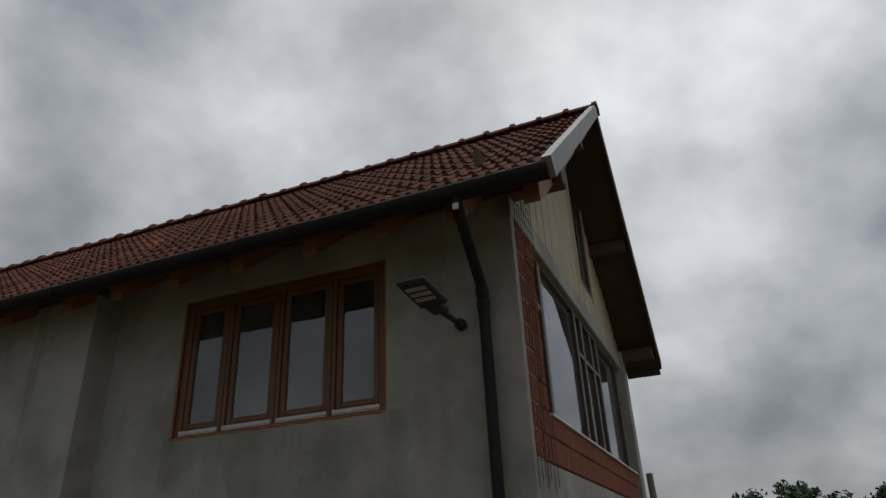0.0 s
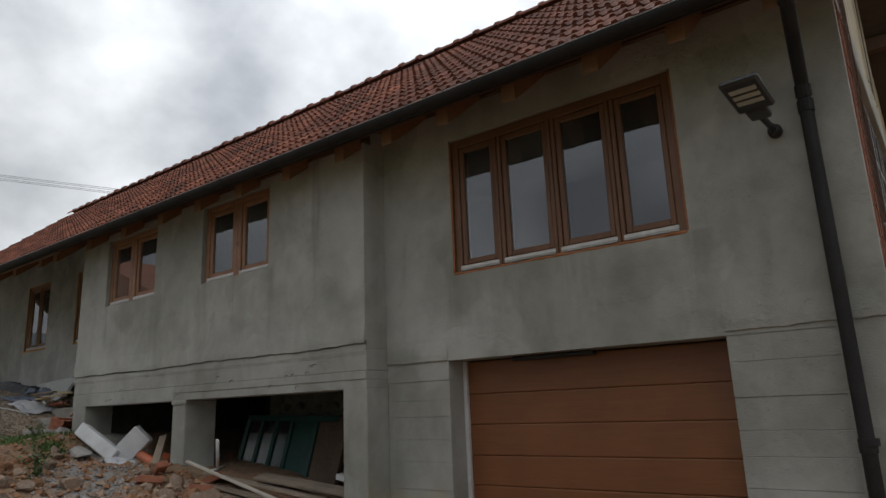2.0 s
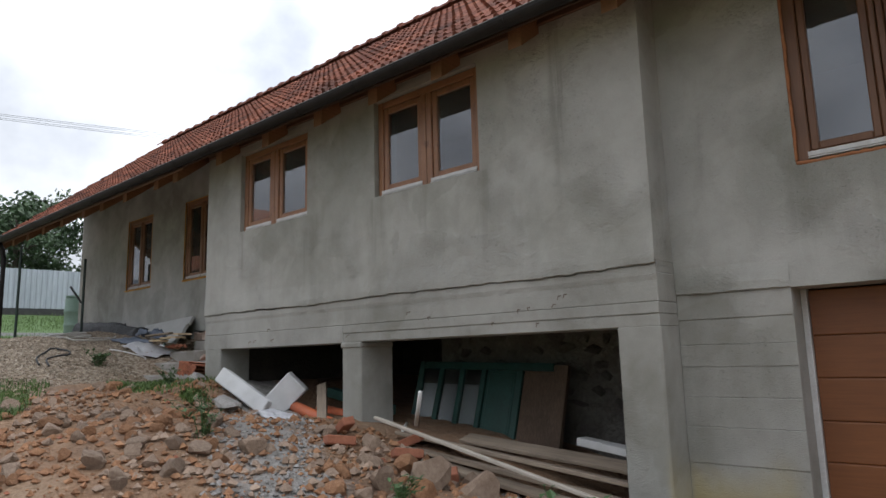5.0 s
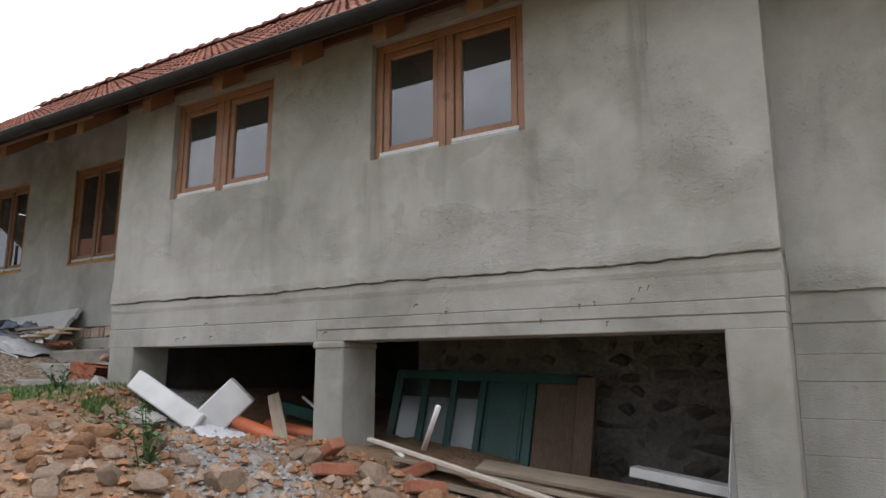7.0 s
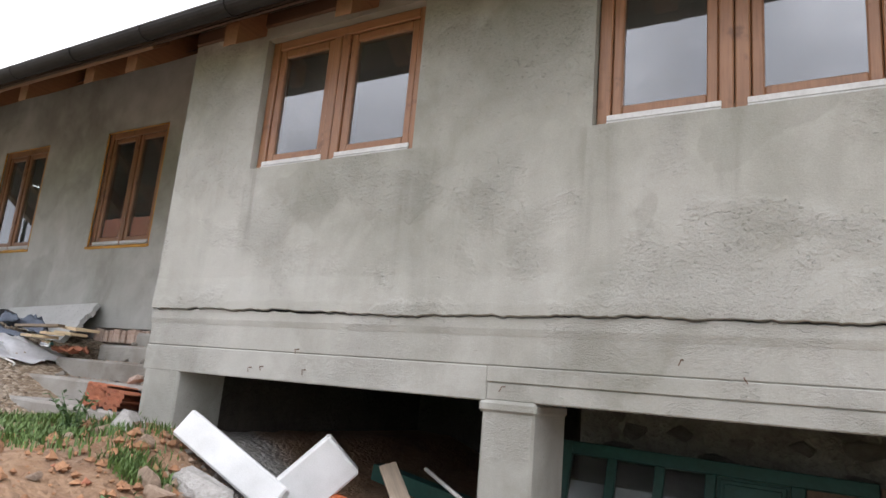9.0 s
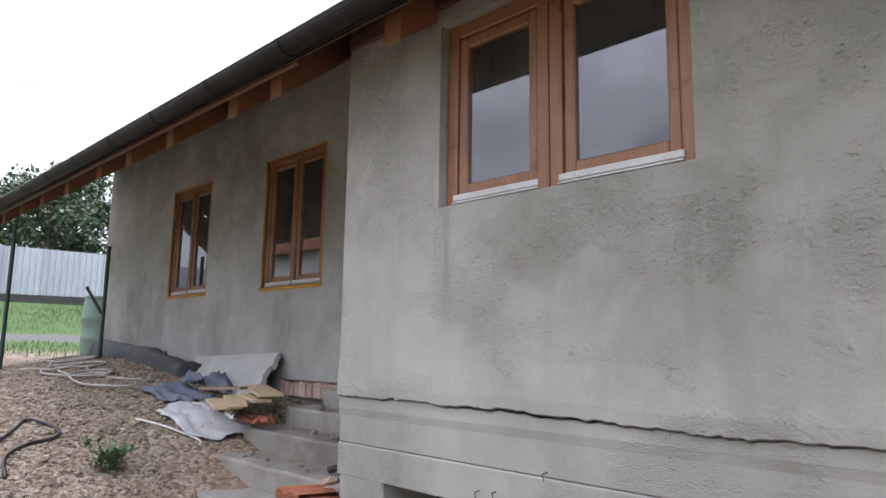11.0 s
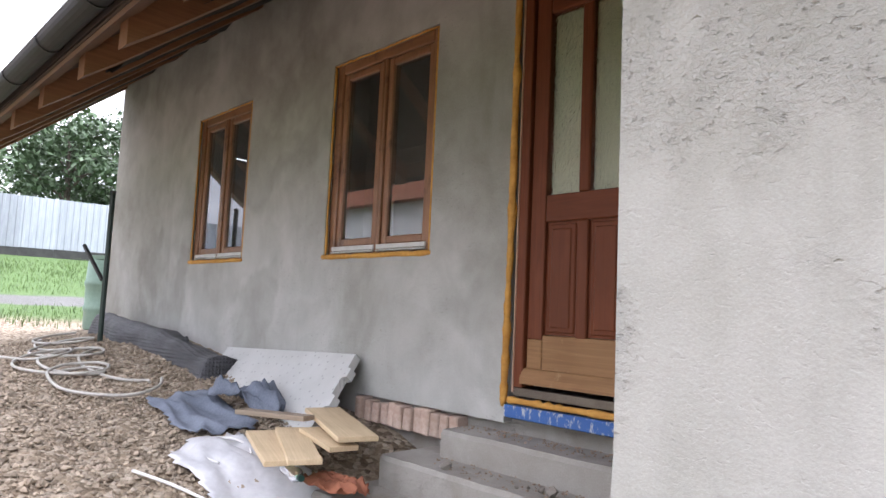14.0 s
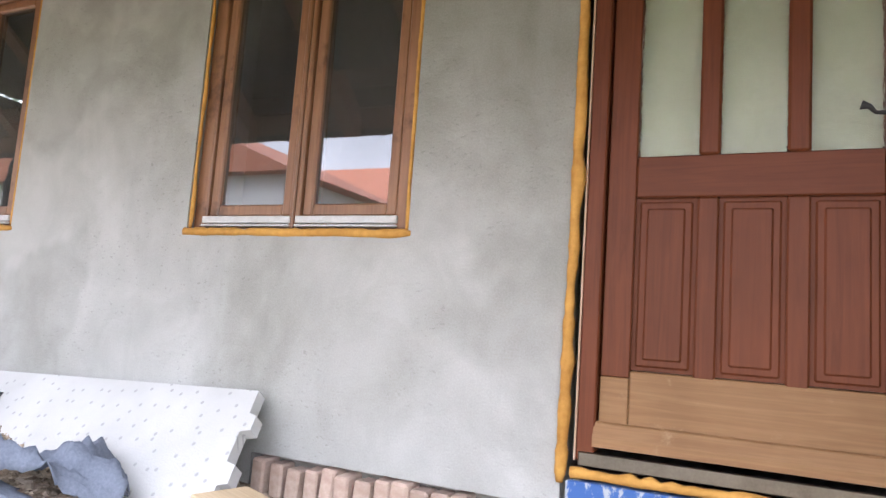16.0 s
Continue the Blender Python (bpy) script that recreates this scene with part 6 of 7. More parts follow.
def old_window():
    """A pair of old green casements in one frame, leaning on the wall."""
    g = thing("old_green_window", (-7.05, 5.45, 0.8), "old green-painted casements leaning on the block wall", "old window")
    m = Matrix.Translation((-8.1, 5.38, 0.74)) @ pose(0, 0, 0, -17, 1.5, 3)
    W, Hh = 1.78, 1.0
    dirty = glass_mat("dusty_glass", 1.5, 0.2, (0.75, 0.8, 0.8))
    part("frame", Build().box(0, 0.07, 0, 0.05, 0, Hh, 0.005, m).box(0.07, W - 0.17, 0.0, 0.05, Hh - 0.075, Hh, 0.005, m).box(0.07, W - 0.17, 0.0, 0.05, 0, 0.075, 0.005, m), GREEN, g)
    part("side_board", Build().box(W - 0.165, W - 0.02, -0.01, 0.05, 0, Hh - 0.02, 0.005, m), PLANK_UP, g, "bare weathered edge board")
    xs = [0.07, 0.335, 0.60, 0.865]
    for a, c in zip(xs[:-1], xs[1:]):
        part("glazing_bar", Build().box(c - 0.055, c, -0.004, 0.045, 0.075, Hh - 0.075, 0.005, m), GREEN, g)
        part("pane", Build().box(a, c - 0.055, 0.02, 0.026, 0.075, Hh - 0.075, 0, m), dirty, g, "dusty pane")
        part("curtain", Build().box(a + 0.005, c - 0.06, 0.038, 0.044, 0.08, Hh - 0.22, 0, m), simple("faded_backing", (0.30, 0.31, 0.31), (0.46, 0.47, 0.47), 3, 30, 0.9), g, "faded grey backing")
    part("panel", panel_field(Build(), 0.87, 1.22, 0.0, 0.075, Hh - 0.075), GREEN, g, "solid green panel").matrix_basis = m
    part("stile", Build().box(1.222, 1.29, -0.006, 0.05, 0.076, Hh - 0.076, 0.005, m), GREEN, g)
    part("pane", Build().box(1.295, W - 0.17, 0.02, 0.03, 0.076, Hh - 0.076, 0, m), PLANK_UP, g, "blank weathered board")


old_window()
for a, c, w in (((-7.35, 4.62, 1.10), (-5.22, 4.78, 0.84), 0.16), ((-7.1, 4.50, 1.00), (-5.2, 4.62, 0.76), 0.15), ((-6.9, 4.95, 1.05), (-5.3, 5.05, 0.90), 0.18), ((-7.0, 4.42, 0.95), (-5.28, 4.50, 0.70), 0.12)):
    bar("plank", a, c, w, 0.03, PLANK, "long weathered plank lying under the raised block", "plank", rng.uniform(-12, 12), "planks under the block")
bar("batten", (-7.45, 4.42, 1.24), (-5.3, 4.40, 0.80), 0.04, 0.025, simple("pale_batten", (0.34, 0.30, 0.25), (0.52, 0.47, 0.40), 8, 60, 0.8), "long pale batten across the rubble", "batten")
pipe("white_pipe", [(-7.12, 4.58, 1.18), (-6.92, 4.43, 1.46)], 0.018, WHITE_CABLE, "short white pipe standing out of the rubble", "pipe")
pipe("white_pipe", [(-7.75, 5.1, 1.12), (-7.3, 4.6, 1.12)], 0.015, WHITE_CABLE, "thin white pipe lying under the block", "pipe")
bar("white_strip", (-5.95, 5.25, 1.05), (-5.28, 5.15, 0.98), 0.12, 0.06, STYRO, "strip of white polystyrene on the planks", "polystyrene")
bar("white_strip", (-5.35, 5.0, 0.75), (-5.27, 5.05, 1.50), 0.02, 0.06, simple("pale_batten_b", (0.5, 0.5, 0.5), (0.68, 0.68, 0.68), 8, 60, 0.8), "pale strip leaning on the pier", "strip")
bar("polystyrene_block", (-9.92, 4.42, 1.60), (-9.27, 4.58, 1.24), 0.16, 0.17, STYRO, "white polystyrene offcut lying on the rubble", "polystyrene", -20, "polystyrene offcuts", 0.012)
bar("polystyrene_block", (-9.34, 4.62, 1.19), (-9.05, 4.80, 1.53), 0.12, 0.27, STYRO, "white polystyrene offcut propped on edge", "polystyrene", 8, "polystyrene offcuts", 0.012)
pipe("drain_pipe", [(-9.15, 4.80, 1.27), (-8.28, 4.62, 1.13)], 0.06, PVC_ORANGE, "orange drain pipe lying on the rubble", "pipe", "", 14)
pipe("drain_pipe", [(-8.95, 5.0, 1.22), (-8.3, 4.95, 1.16)], 0.06, PVC_ORANGE, "orange drain pipe lying on the rubble", "pipe", "", 14)
bar("plank", (-8.85, 4.95, 1.48), (-8.27, 4.50, 1.10), 0.10, 0.03, PLANK, "plank propped on the orange pipes", "plank", 20)
bar("green_beam", (-9.2, 5.35, 1.38), (-8.1, 5.25, 1.22), 0.10, 0.10, GREEN, "old green-painted beam in the undercroft", "beam")
pipe("white_pipe", [(-8.75, 5.2, 1.46), (-8.15, 4.9, 1.28)], 0.012, WHITE_CABLE, "thin white pipe lying under the block", "pipe")
crumple("paper_scrap", (-8.85, 4.42, 1.2), 0.30, 0.12, 0.07, 6.3, FILM, "torn white packaging on the rubble", "packaging", 0.3, 5.0)
rock_thing("concrete_lump", (-9.55, 4.22, 1.33), (0.30, 0.15, 0.13), 71, GREY_STONE, "broken grey concrete lump by the column", "concrete lump", "")
rock_thing("concrete_lump", (-10.42, 4.36, 1.53), (0.24, 0.15, 0.15), 72, GREY_STONE, "broken grey concrete lump by the post", "concrete lump", "")
bar("timber_offcut", (-7.55, 3.72, 0.97), (-7.05, 3.68, 0.93), 0.10, 0.07, PLANK, "short weathered timber offcut on the rubble", "timber")
for k, (x, y, z, r) in enumerate(((-7.12, 4.50, 1.13, 20), (-6.9, 4.25, 1.0, 60), (-7.6, 4.2, 1.05, -15), (-6.5, 4.2, 0.9, 40), (-7.35, 3.95, 1.1, 70))):
    ob = part("loose_brick", Build().box(-0.12, 0.12, -0.055, 0.055, -0.035, 0.035, 0.008), BRICK)
    ob.matrix_basis = pose(x, y, ground_z(x, y) + 0.05, rng.uniform(-25, 25), rng.uniform(-30, 30), r)
    tagged(ob, "loose reddish brick lying on the rubble", "brick", "loose bricks")

# rubble stones
rng = random.Random(77)
kinds = [Build().rock((0, 0, 0), (1, rng.uniform(0.6, 0.9), 1), random.Random(900 + k), rng.uniform(0.5, 0.8)).mesh("rubble_stone", (CLOD, PALE_STONE, PALE_STONE)[k % 3]) for k in range(9)]
spots = [(-6.75, 4.1, 0.17), (-6.45, 3.95, 0.22), (-6.12, 4.15, 0.23), (-5.85, 4.1, 0.15), (-5.55, 4.2, 0.2), (-6.6, 3.7, 0.16), (-6.25, 3.7, 0.14), (-6.98, 3.92, 0.13), (-5.95, 3.8, 0.14), (-5.4, 3.95, 0.13), (-7.2, 4.15, 0.13), (-6.3, 4.35, 0.16), (-6.9, 3.6, 0.11), (-6.5, 3.45, 0.12), (-5.75, 3.65, 0.1)]
while len(spots) < 290:
    x, y = rng.uniform(-10.8, -5.6), rng.uniform(1.7, 4.3)
    if y < 1.7 + max(0.0, (-x - 6.5)) * 0.33 + 0.1 and abs(y - (0.95 + (-x - 5) * 0.48)) < 0.45:
        continue
    spots.append((x, y, rng.choice((0.035, 0.045, 0.06, 0.07, 0.09, 0.12)) if abs(0.62 * x + y + 1.25) > 0.35 else 0.03))
for _ in range(24):
    spots.append((rng.uniform(-9.6, -7.1), rng.uniform(1.8, 3.4), rng.uniform(0.05, 0.13)))
for _ in range(14):
    spots.append((rng.gauss(-10.45, 0.16), rng.gauss(4.32, 0.07), rng.uniform(0.03, 0.07)))
for k, (x, y, s) in enumerate(spots):
    t = new("rubble_stone", kinds[k % 9])
    t.matrix_basis = Matrix.Translation((x, y, ground_z(x, y) + s * 0.25)) @ pose(0, 0, 0, rng.uniform(-20, 20), rng.uniform(-20, 20), rng.uniform(0, 360)) @ Matrix.Diagonal((s, s, s, 1))
    tagged(t, "broken fieldstone lying in the clay rubble" if (k % 9) % 3 else "orange clay clod lying in the rubble", "stone" if (k % 9) % 3 else "clod", "rubble")


def scatter(name, count, box, size, mat, seed, label, keep=lambda x, y, r: True, flat=0.7):
    """Many small angular pieces in one mesh."""
    b, r = Build(), random.Random(seed)
    n = 0
    while n < count:
        x, y = r.uniform(box[0], box[1]), r.uniform(box[2], box[3])
        if not keep(x, y, r):
            continue
        n += 1
        s = size[0] + (size[1] - size[0]) * r.random() ** 2.5
        z = ground_z(x, y) + s * 0.25
        a = r.uniform(0, 6.28)
        c, q = math.cos(a), math.sin(a)
        pts = [(1, 0, 0.1), (0.25, 0.8, -0.1), (-0.9, 0.35, 0.15), (-0.5, -0.75, 0.0), (0.55, -0.7, 0.1), (0.1, 0.05, 1.0), (-0.3, 0.2, 0.85), (0, 0, -0.8)]
        vs = []
        for u, v, w in pts:
            u, v, w = (u + r.uniform(-0.25, 0.25)) * s, (v + r.uniform(-0.25, 0.25)) * s * 0.8, (w + r.uniform(-0.2, 0.2)) * s * flat
            vs.append((x + u * c - v * q, y + u * q + v * c, z + w))
        b.add(vs, [(0, 1, 5), (1, 2, 6), (1, 6, 5), (2, 3, 6), (3, 4, 5), (3, 5, 6), (4, 0, 5), (1, 0, 7), (2, 1, 7), (3, 2, 7), (4, 3, 7), (0, 4, 7)])
    return tagged(part(name, b, mat), label, "gravel", kind="stuff")


scatter("gravel", 22000, (-17.5, -11.3, 2.4, 5.75), (0.009, 0.024), PEBBLE, 5, "tan river gravel by the entrance", lambda x, y, r: not (x > -12.85 and y > 4.5) and r.random() < min(1.0, (-11.0 - x) / 1.2))
scatter("clay_clods", 4200, (-10.8, -4.9, 1.2, 4.5), (0.01, 0.05), CLOD, 6, "orange clay clods and crumbs")
scatter("stone_chips", 1100, (-11.5, -5.2, 1.5, 4.5), (0.012, 0.06), PALE_STONE, 7, "pale broken stone chips", lambda x, y, r: noise.noise((x * 0.9, y * 0.9, 3.0)) > 0.12)
scatter("grey_chips", 1700, (-11.5, -5.6, 2.2, 4.5), (0.008, 0.035), GREY_STONE, 8, "grey crushed mortar chips spread down the slope", lambda x, y, r: abs(0.62 * x + y + 1.25) < 0.5 or noise.noise((x * 0.8, y * 0.8, 9.0)) > 0.4)
scatter("brick_chips", 140, (-11.0, -5.6, 1.8, 4.5), (0.010, 0.035), BRICK, 9, "red brick chips in the rubble")


# ---- plants ----
def leafy(b, p, size, r, droop=0.3):
    """One pointed leaf, folded along its middle."""
    a, t = r.uniform(0, 6.28), r.uniform(-0.2, 1.0)
    d = Vector((math.cos(a) * math.cos(t), math.sin(a) * math.cos(t), math.sin(t)))
    s = d.cross(Vector((0, 0, 1))).normalized()
    u = s.cross(d)
    p = Vector(p)
    b.add([p, p + d * size * 0.5 + s * size * 0.3 + u * size * 0.08, p + d * size - u * size * droop * 0.3, p + d * size * 0.5 - s * size * 0.3 + u * size * 0.08], [(0, 1, 2), (0, 2, 3)])


def weed(x, y, h, spread, count, seed, label, size=0.05):
    r = random.Random(seed)
    z = ground_z(x, y)
    g = thing("weed", (x, y, z), label, "weed", "weeds in the yard")
    st, lf = Build(), Build()
    for k in range(max(4, count // 18)):
        a, d = r.uniform(0, 6.28), spread * r.random() ** 0.7
        tip = Vector((x + d * math.cos(a), y + d * math.sin(a), z + h * r.uniform(0.5, 1.0)))
        mid = Vector((x + d * 0.4 * math.cos(a), y + d * 0.4 * math.sin(a), z + h * 0.4))
        root = Vector((x + d * 0.2 * math.cos(a), y + d * 0.2 * math.sin(a), z - 0.02))
        st.tube([root, mid, tip], [0.005, 0.004, 0.002], 5)
        for q in range(18):
            t = r.random()
            p = root.lerp(mid, t * 2) if t < 0.5 else mid.lerp(tip, t * 2 - 1)
            leafy(lf, p + Vector((r.gauss(0, 0.02), r.gauss(0, 0.02), 0)), size * r.uniform(0.6, 1.3), r)
    tagged(part("stem", st, LEAF_WEED, g), kind="stuff")
    tagged(part("leaves", lf, LEAF_WEED, g), kind="stuff")


weed(-4.95, 4.1, 0.42, 0.42, 420, 1, "bushy dark green nettles beside the pier", 0.08)
weed(-5.35, 4.0, 0.36, 0.35, 300, 8, "bushy dark green nettles beside the pier", 0.08)
weed(-4.45, 4.5, 0.24, 0.25, 200, 2, "low green weeds at the garage corner", 0.06)
weed(-4.1, 4.75, 0.16, 0.25, 150, 3, "low green weeds at the garage corner", 0.05)
weed(-7.9, 3.1, 0.32, 0.22, 160, 4, "thin green weed growing in the rubble", 0.05)
weed(-8.9, 3.5, 0.22, 0.22, 130, 5, "thin green weed growing in the rubble", 0.05)
weed(-12.35, 4.05, 0.22, 0.18, 200, 6, "small green weed growing in the gravel", 0.05)
weed(-10.6, 4.15, 0.30, 0.25, 160, 7, "thin green weed growing by the concrete post", 0.04)
weed(-6.2, 3.5, 0.2, 0.2, 120, 9, "thin green weed growing in the rubble", 0.05)


def grass(name, count, spots, h, seed, label, mat=GRASS, bare=None):
    b, r = Build(), random.Random(seed)
    for _ in range(count):
        cx, cy, rad = r.choice(spots)
        a, d = r.uniform(0, 6.28), rad * r.random() ** 0.6
        x, y = cx + d * math.cos(a) * 1.3, cy + d * math.sin(a)
        if bare and bare[0] < x + 0.3 * noise.noise((y * 0.6, 1.0, 0)) < bare[1]:
            continue
        z = ground_z(x, y)
        k, t = h * r.uniform(0.4, 1.0), r.uniform(0, 6.28)
        lean = Vector((math.cos(t), math.sin(t), 0)) * k * r.uniform(0.2, 0.7)
        w = Vector((-math.sin(t), math.cos(t), 0)) * 0.004 * (1 + h * 3)
        p = Vector((x, y, z - 0.01))
        q = p + Vector((0, 0, k * 0.6)) + lean * 0.35
        b.add([p - w, p + w, q + w * 0.8, q - w * 0.8, p + Vector((0, 0, k)) + lean], [(0, 1, 2, 3), (3, 2, 4)])
    tagged(part(name, b, mat), label, "grass", kind="stuff")


grass("grass_tufts", 8500, [(-10.9, 4.15, 0.5), (-11.2, 4.25, 0.25), (-10.35, 4.05, 0.5), (-11.2, 2.65, 0.42), (-11.7, 2.8, 0.45), (-11.0, 2.55, 0.3), (-10.6, 3.8, 0.25), (-10.5, 4.15, 0.25), (-9.7, 4.0, 0.15), (-10.6, 2.4, 0.34), (-10.3, 2.3, 0.28), (-11.0, 2.45, 0.35)], 0.085, 12, "green grass tufts in the rubble")
grass("lawn", 16000, [(-23, 6, 2.2), (-22.5, 9, 2), (-29, 8, 2.5), (-31, 11, 2.5), (-31, 5, 2.5), (-30, 14, 2.5), (-22.5, 3, 2)], 0.13, 13, "rough green lawn before the fence", GRASS, (-24.5, -22.3))
grass("field_grass", 9000, [(1, 20, 4), (4, 26, 5), (0, 30, 5), (6, 35, 6)], 0.22, 14, "rough green meadow beside the house")


def leaf_cloud(b, c, rad, count, size, r):
    for _ in range(count):
        d = Vector((r.gauss(0, 1), r.gauss(0, 1), r.gauss(0, 0.8)))
        d = d.normalized() * rad * r.random() ** 0.4
        p = Vector(c) + d
        n = Vector((r.gauss(0, 1), r.gauss(0, 1), r.gauss(0.6, 1))).normalized()
        s = n.cross(Vector((r.gauss(0, 1), r.gauss(0, 1), r.gauss(0, 1)))).normalized() * size * r.uniform(0.6, 1.4)
        t = n.cross(s)
        b.add([p - s, p - t * 0.5, p + s, p + t * 0.5], [(0, 1, 2, 3)])


def tree(x, y, z, h, rad, seed, label, leaf=0.16, density=90):
    r = random.Random(seed)
    g = thing("tree", (x, y, z), label, "tree", "trees around the yard")
    tr, cr = Build(), Build()
    top = Vector((x + r.uniform(-0.3, 0.3), y + r.uniform(-0.3, 0.3), z + h * 0.8))
    base = Vector((x, y, z - 0.2))
    tr.tube([base, base.lerp(top, 0.35) + Vector((r.uniform(-0.2, 0.2), 0, 0)), base.lerp(top, 0.7), top], [h * 0.03, h * 0.022, h * 0.013, h * 0.004], 8)
    for k in range(15):
        t = r.uniform(0.3, 0.95)
        o = base.lerp(top, t)
        a = r.uniform(0, 6.28)
        L = rad * r.uniform(0.6, 1.05) * (1.15 - 0.6 * t)
        e = o + Vector((math.cos(a) * L, math.sin(a) * L, L * r.uniform(0.15, 0.7)))
        tr.tube([o, o.lerp(e, 0.5) + Vector((0, 0, 0.08 * L)), e], [h * 0.009, h * 0.006, h * 0.002], 5)
        for q in range(4):
            c = o.lerp(e, r.uniform(0.45, 1.1)) + Vector((r.gauss(0, 0.15), r.gauss(0, 0.15), r.gauss(0, 0.15))) * rad
            leaf_cloud(cr, c, rad * r.uniform(0.16, 0.32), density, leaf, r)
    part("trunk", tr, BARK, g)
    part("crown", cr, LEAF, g)
    return g


for k, (x, y, h, rad) in enumerate(((-38, 7.5, 6.6, 3.0), (-39, 10.5, 6.3, 3.0), (-37.5, 14.5, 6.0, 2.6), (-42, 2.0, 5.4, 2.4), (-40, 18.5, 6.5, 3.0), (-44, 12, 6.8, 3.2))):
    tree(x, y, 4.1, h, rad, 100 + k, "dense dark green fruit tree behind the sheet fence", 0.13, 78)
for k, (x, y, h, rad) in enumerate(((0.5, 44, 4.6, 2.2), (4.5, 42, 5.0, 2.5), (8.5, 46, 4.4, 2.3), (13, 43, 5.2, 2.6), (18, 48, 5.0, 2.6), (-3.0, 47, 4.4, 2.4), (3, 55, 6.0, 3.0), (10, 58, 6.0, 3.2), (-6, 56, 5.5, 3.0), (24, 50, 5.5, 3))):
    tree(x, y, 0.0, h, rad, 200 + k, "orchard tree with dark green leaves on the meadow", 0.2, 60)
tree(-21, -17, 2.2, 6.5, 2.8, 301, "leafy tree across the yard", 0.2, 60)
tree(-1, -24, 0.2, 7.5, 3.2, 302, "leafy tree across the yard", 0.2, 60)

# ---- fence, posts and barrel ----
SHEET = simple("galvanised_sheet", (0.26, 0.285, 0.315), (0.42, 0.45, 0.49), 0.8, 12, 0.45, 0.2, 0.05, (1, 1, 0.2), rnd=0.3)
fence = thing("sheet_fence", (-34, 8, 3.9), "pale galvanised corrugated sheet fence on a dark base", "fence")
prof = []
for k in range(5):
    prof += [(k * 0.2, 0.0), (k * 0.2 + 0.05, 0.0), (k * 0.2 + 0.07, 0.03), (k * 0.2 + 0.13, 0.03), (k * 0.2 + 0.15, 0.0)]
prof.append((1.0, 0.0))
fp = Build().sweep(prof + [(a, b - 0.004) for a, b in reversed(prof)], [((0, 0, 0), (0, 1, 0), (1, 0, 0)), ((0, 0, 1.62), (0, 1, 0), (1, 0, 0))])
fp_mesh = fp.normals().mesh("sheet", SHEET)
fb_mesh = Build().box(-0.1, 0.0, 0.0, 1.0, -0.4, 0.1, 0.01).mesh("base", simple("dark_fence_base", (0.03, 0.03, 0.03), (0.07, 0.07, 0.065), 3, 40, 0.9))
for k in range(34):
    t = new("sheet", fp_mesh)
    t.parent = fence
    t.matrix_basis = pose(0, -14 + k * 1.0, 0.08 + 0.012 * k, 0, 0, rng.uniform(-0.4, 0.4))
    t = new("base", fb_mesh)
    t.parent = fence
    t.matrix_basis = pose(0, -14 + k * 1.0, 0.0 + 0.012 * k)


def post(x, y, h, label):
    z = ground_z(x, y)
    g = thing("fence_post", (x, y, z), label, "post", "green fence posts")
    part("pole", Build().tube([(x, y, z - 0.1), (x, y, z + h)], 0.024, 10), simple("dark_green_coating", (0.008, 0.02, 0.016), (0.02, 0.04, 0.032), 5, 40, 0.45) if "post_green" not in bpy.data.materials else bpy.data.materials["post_green"], g)
    part("cap", Build().tube([(x, y, z + h), (x, y, z + h + 0.02)], 0.028, 10), BLACK, g)
    return g


post(-16.5, 5.33, 1.38, "dark green steel fence post by the wall")
bar("fence_brace", (-16.52, 5.31, 2.92), (-16.85, 5.22, 3.25), 0.03, 0.03, BLACK, "dark brace leaning on the fence post", "brace")
post(-17.2, 4.45, 1.75, "dark green steel fence post under the eave")


def barrel(x, y):
    z = ground_z(x, y)
    g = thing("water_barrel", (x, y, z), "pale green plastic water barrel at the wall's end", "barrel")
    bm_ = simple("pale_green_plastic", (0.16, 0.26, 0.21), (0.26, 0.38, 0.31), 3, 40, 0.5, bump=0.05)
    prof_ = [(0.27, 0), (0.29, 0.03), (0.29, 0.22), (0.305, 0.24), (0.305, 0.28), (0.29, 0.30), (0.295, 0.52), (0.31, 0.54), (0.31, 0.58), (0.295, 0.6), (0.285, 0.82), (0.26, 0.86)]
    part("body", Build().tube([(x, y, z + h) for _, h in prof_], [q * 0.88 for q, _ in prof_], 24), bm_, g, smooth=True)
    part("lid", Build().tube([(x, y, z + 0.86), (x, y, z + 0.90)], 0.245, 24), bm_, g)


barrel(-18.72, 6.05)

# ---- scaffold at the gable ----
sc = thing("scaffold", (0.0, 10.3, 0.2), "weathered wooden pole scaffold at the gable corner", "scaffold")
for a, c, r in (((-0.72, 9.7, 2.17), (2.6, 10.6, 2.10), 0.045), ((-0.66, 10.0, 1.98), (2.5, 10.9, 1.96), 0.035), ((-0.68, 9.6, 0.1), (-0.74, 9.7, 2.75), 0.05), ((-0.45, 10.7, 0.1), (-0.50, 10.6, 2.45), 0.045),
                ((-0.58, 9.9, 1.38), (-0.02, 10.05, 2.05), 0.04), ((-0.60, 9.9, 0.1), (-0.58, 9.92, 1.4), 0.045), ((-0.02, 10.05, 2.05), (0.65, 10.3, 1.95), 0.035), ((0.65, 10.3, 1.95), (0.95, 10.5, 1.6), 0.035),
                ((-0.62, 10.8, 1.9), (0.15, 10.9, 0.1), 0.045), ((-0.50, 11.3, 1.7), (0.35, 11.2, 0.1), 0.04), ((2.4, 10.6, 0.05), (2.45, 10.6, 2.3), 0.05)):
    part("pole", Build().tube([a, Vector(a).lerp(Vector(c), 0.5) + Vector((0, 0, 0.01)), c], [r, r * 0.95, r * 0.85], 9), POLE, sc)
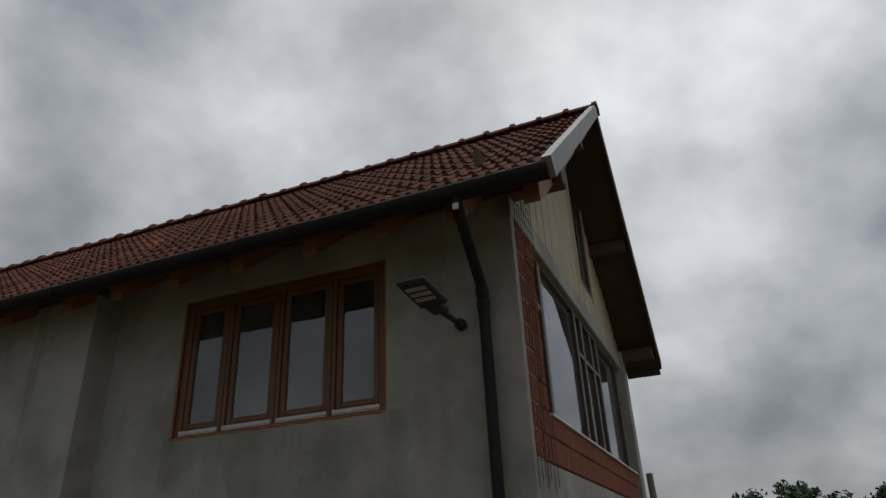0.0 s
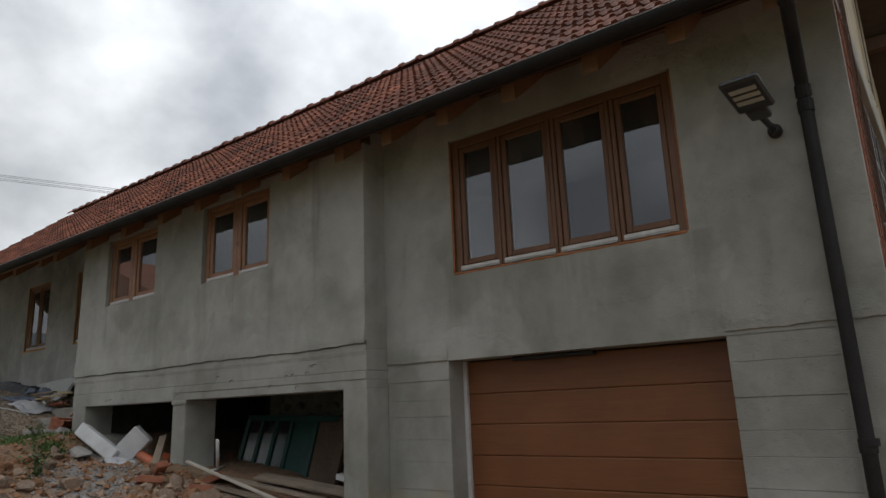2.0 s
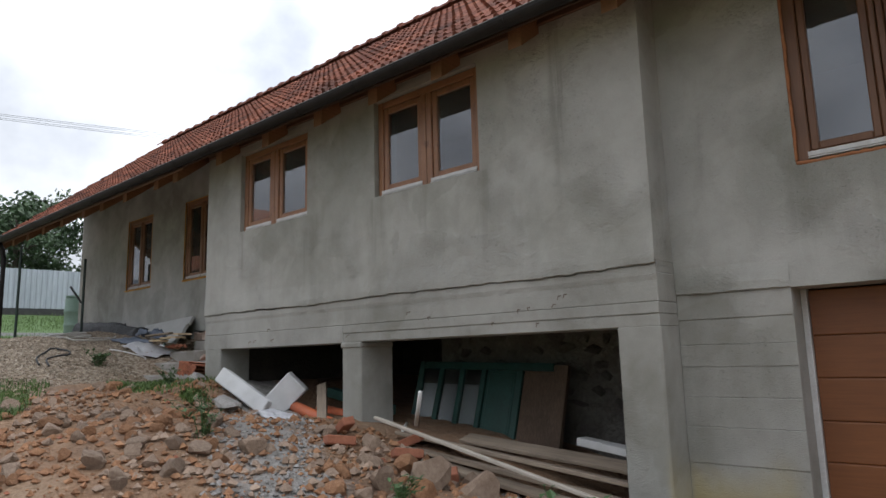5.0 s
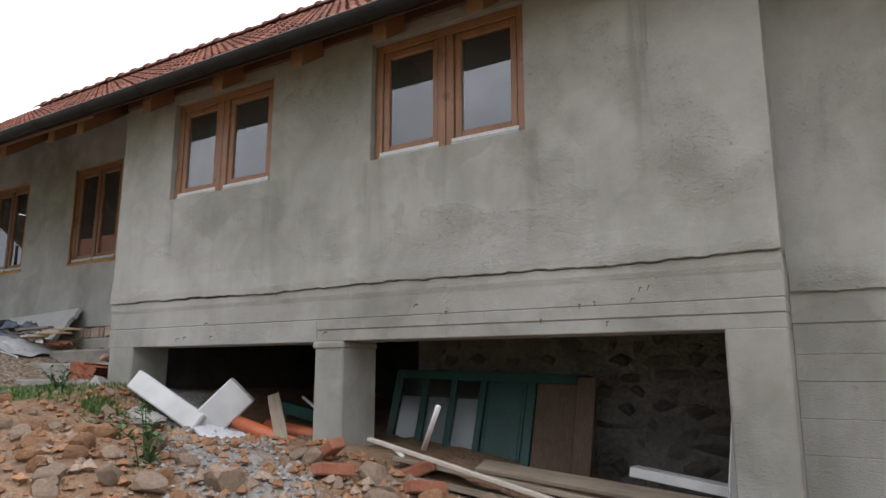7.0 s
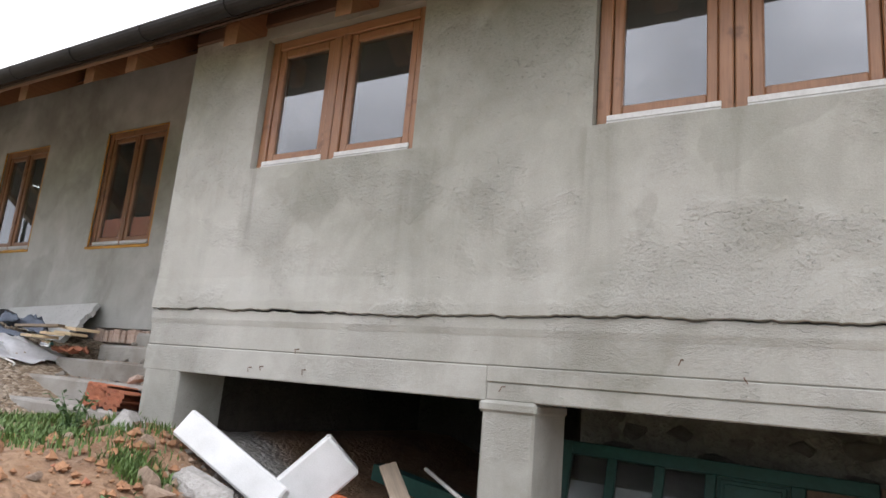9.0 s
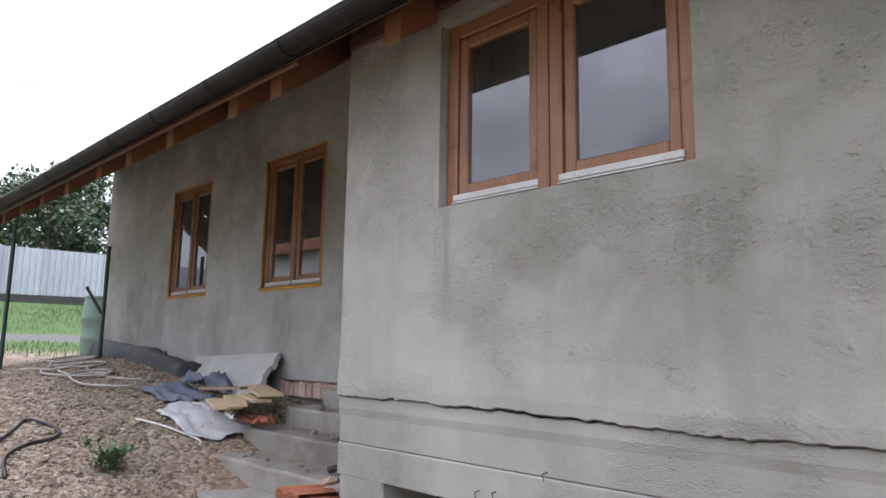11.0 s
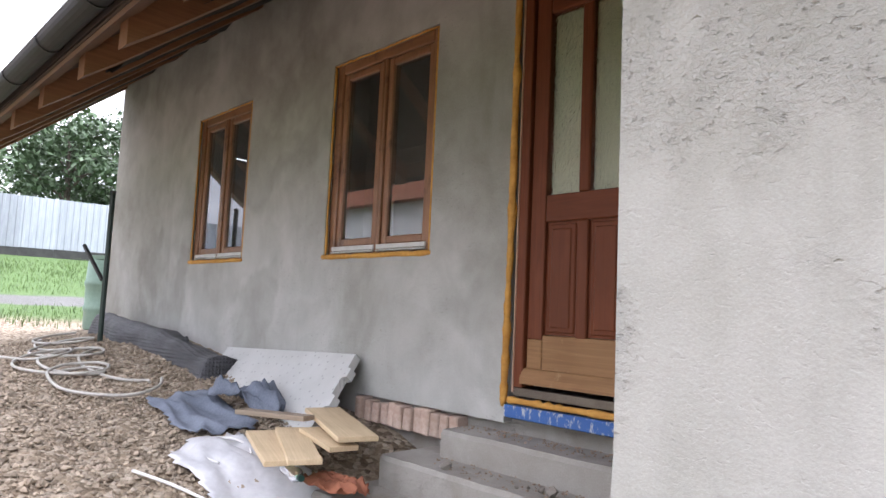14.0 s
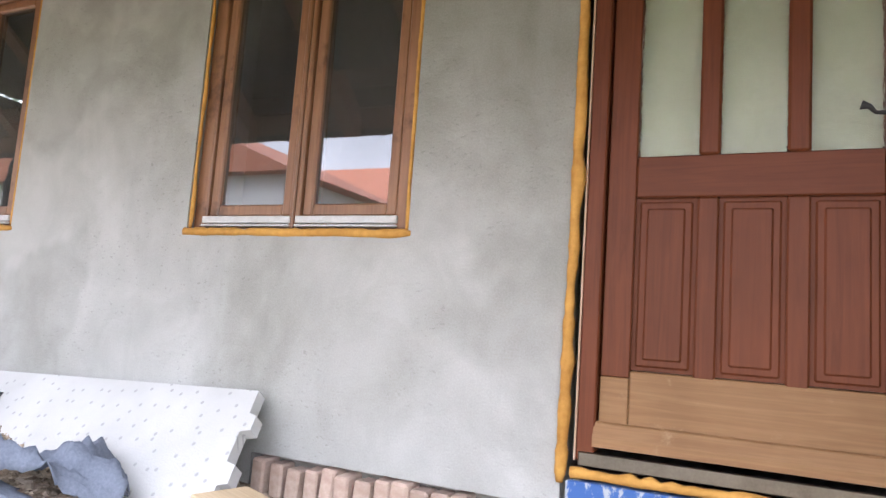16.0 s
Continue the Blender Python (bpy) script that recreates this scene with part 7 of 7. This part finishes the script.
for k in range(8):
    rock_thing("field_stone", (0.4 + 0.35 * k % 2.1, 15.5 + (k * 1.37) % 3, 0.12), (0.35, 0.22, 0.2), 500 + k, STONE, "grey stone heaped in the meadow", "stone", "stone heap")

# ---- houses across the yard ----
NB_WALL = simple("pale_house_render", (0.42, 0.42, 0.41), (0.58, 0.57, 0.55), 2, 30, 0.9)


def house(place, wall_box, roof_pts, roof_faces, label, windows):
    g = thing("neighbour_house", place, label, "house", "houses across the yard")
    part("wall", Build().box(*wall_box, 0.02), NB_WALL, g)
    part("roof", Build().add(roof_pts, roof_faces).normals(), TILE_OLD, g, "red clay tile roof")
    for x, y, z in windows:
        wv = part("window", Build().box(x - 0.6, x + 0.6, y, y + 0.05, z, z + 1.4, 0.01), WIN_DARK, g)
        pane_part(Build().box(x - 0.5, x + 0.5, y + 0.055, y + 0.065, z + 0.1, z + 1.3), (0, 1, 0), wv)


PRISM = [(0, 1, 4, 3), (1, 2, 5, 4), (0, 3, 5, 2), (0, 2, 1), (3, 4, 5)]
house((-25.5, -10, 1.5), (-31, -20, -13, -7.4, 0.5, 5.8), [(x, y, z) for x in (-31.5, -19.5) for y, z in ((-6.9, 5.65), (-10.2, 7.6), (-13.5, 5.65))], PRISM, "pale rendered house with a long red tiled roof", [(-28.5, -7.4, 2.2), (-25, -7.4, 2.2), (-21, -7.4, 2.2)])
house((-23, -3, 1.8), (-27.5, -18.9, -6.2, -1.0, 0.5, 5.25), [(x, y, z) for y in (-6.3, -0.7) for x, z in ((-18.5, 5.15), (-23.0, 7.0), (-27.8, 5.15))], PRISM, "pale gabled outbuilding with a red tiled roof", [(-24.5, -1.0, 1.95), (-21.5, -1.0, 1.95)])

# ---- overhead wires between two poles ----
for x, y, top_z in ((-66, 9.0, 22.3), (-30, 44.0, 16.4)):
    gz = ground_z(x, y)
    g = thing("utility_pole", (x, y, gz), "wooden utility pole carrying power lines", "utility pole", "utility poles")
    part("mast", Build().tube([(x, y, gz - 0.5), (x, y, top_z)], [0.16, 0.10], 10), POLE, g)
    part("cross_arm", Build().box(x - 0.8, x + 0.8, y - 0.05, y + 0.05, top_z - 0.6, top_z - 0.45, 0.01), POLE, g)
for k in range(4):
    dx = -0.7 + k * 0.4 + (0.2 if k > 1 else 0.0)
    pipe("overhead_wire", smooth_line([(-66 + dx, 9.0, 21.85), (-54 + dx, 20.7, 19.5), (-42 + dx, 32.3, 17.4), (-30 + dx, 44.0, 15.95)], 5), 0.014, BLACK, "thin overhead power line beyond the house", "power line", "overhead wires", 4)

# ---- nails left in the concrete ----
BEAM = bpy.data.objects["concrete_beam"]
nr = random.Random(4)
nail = Build().tube([(0, 0.01, 0), (0, -0.03, -0.004), (0.004, -0.035, -0.03)], 0.003, 5).mesh("nail", WIRE)
for k in range(14):
    t = new("nail", nail)
    t.parent = BEAM
    t.matrix_basis = pose(nr.uniform(X_L + 0.2, X_M - 0.3), Y_M + 0.006, nr.uniform(1.94, 2.2), 0, nr.uniform(-40, 40), 0)
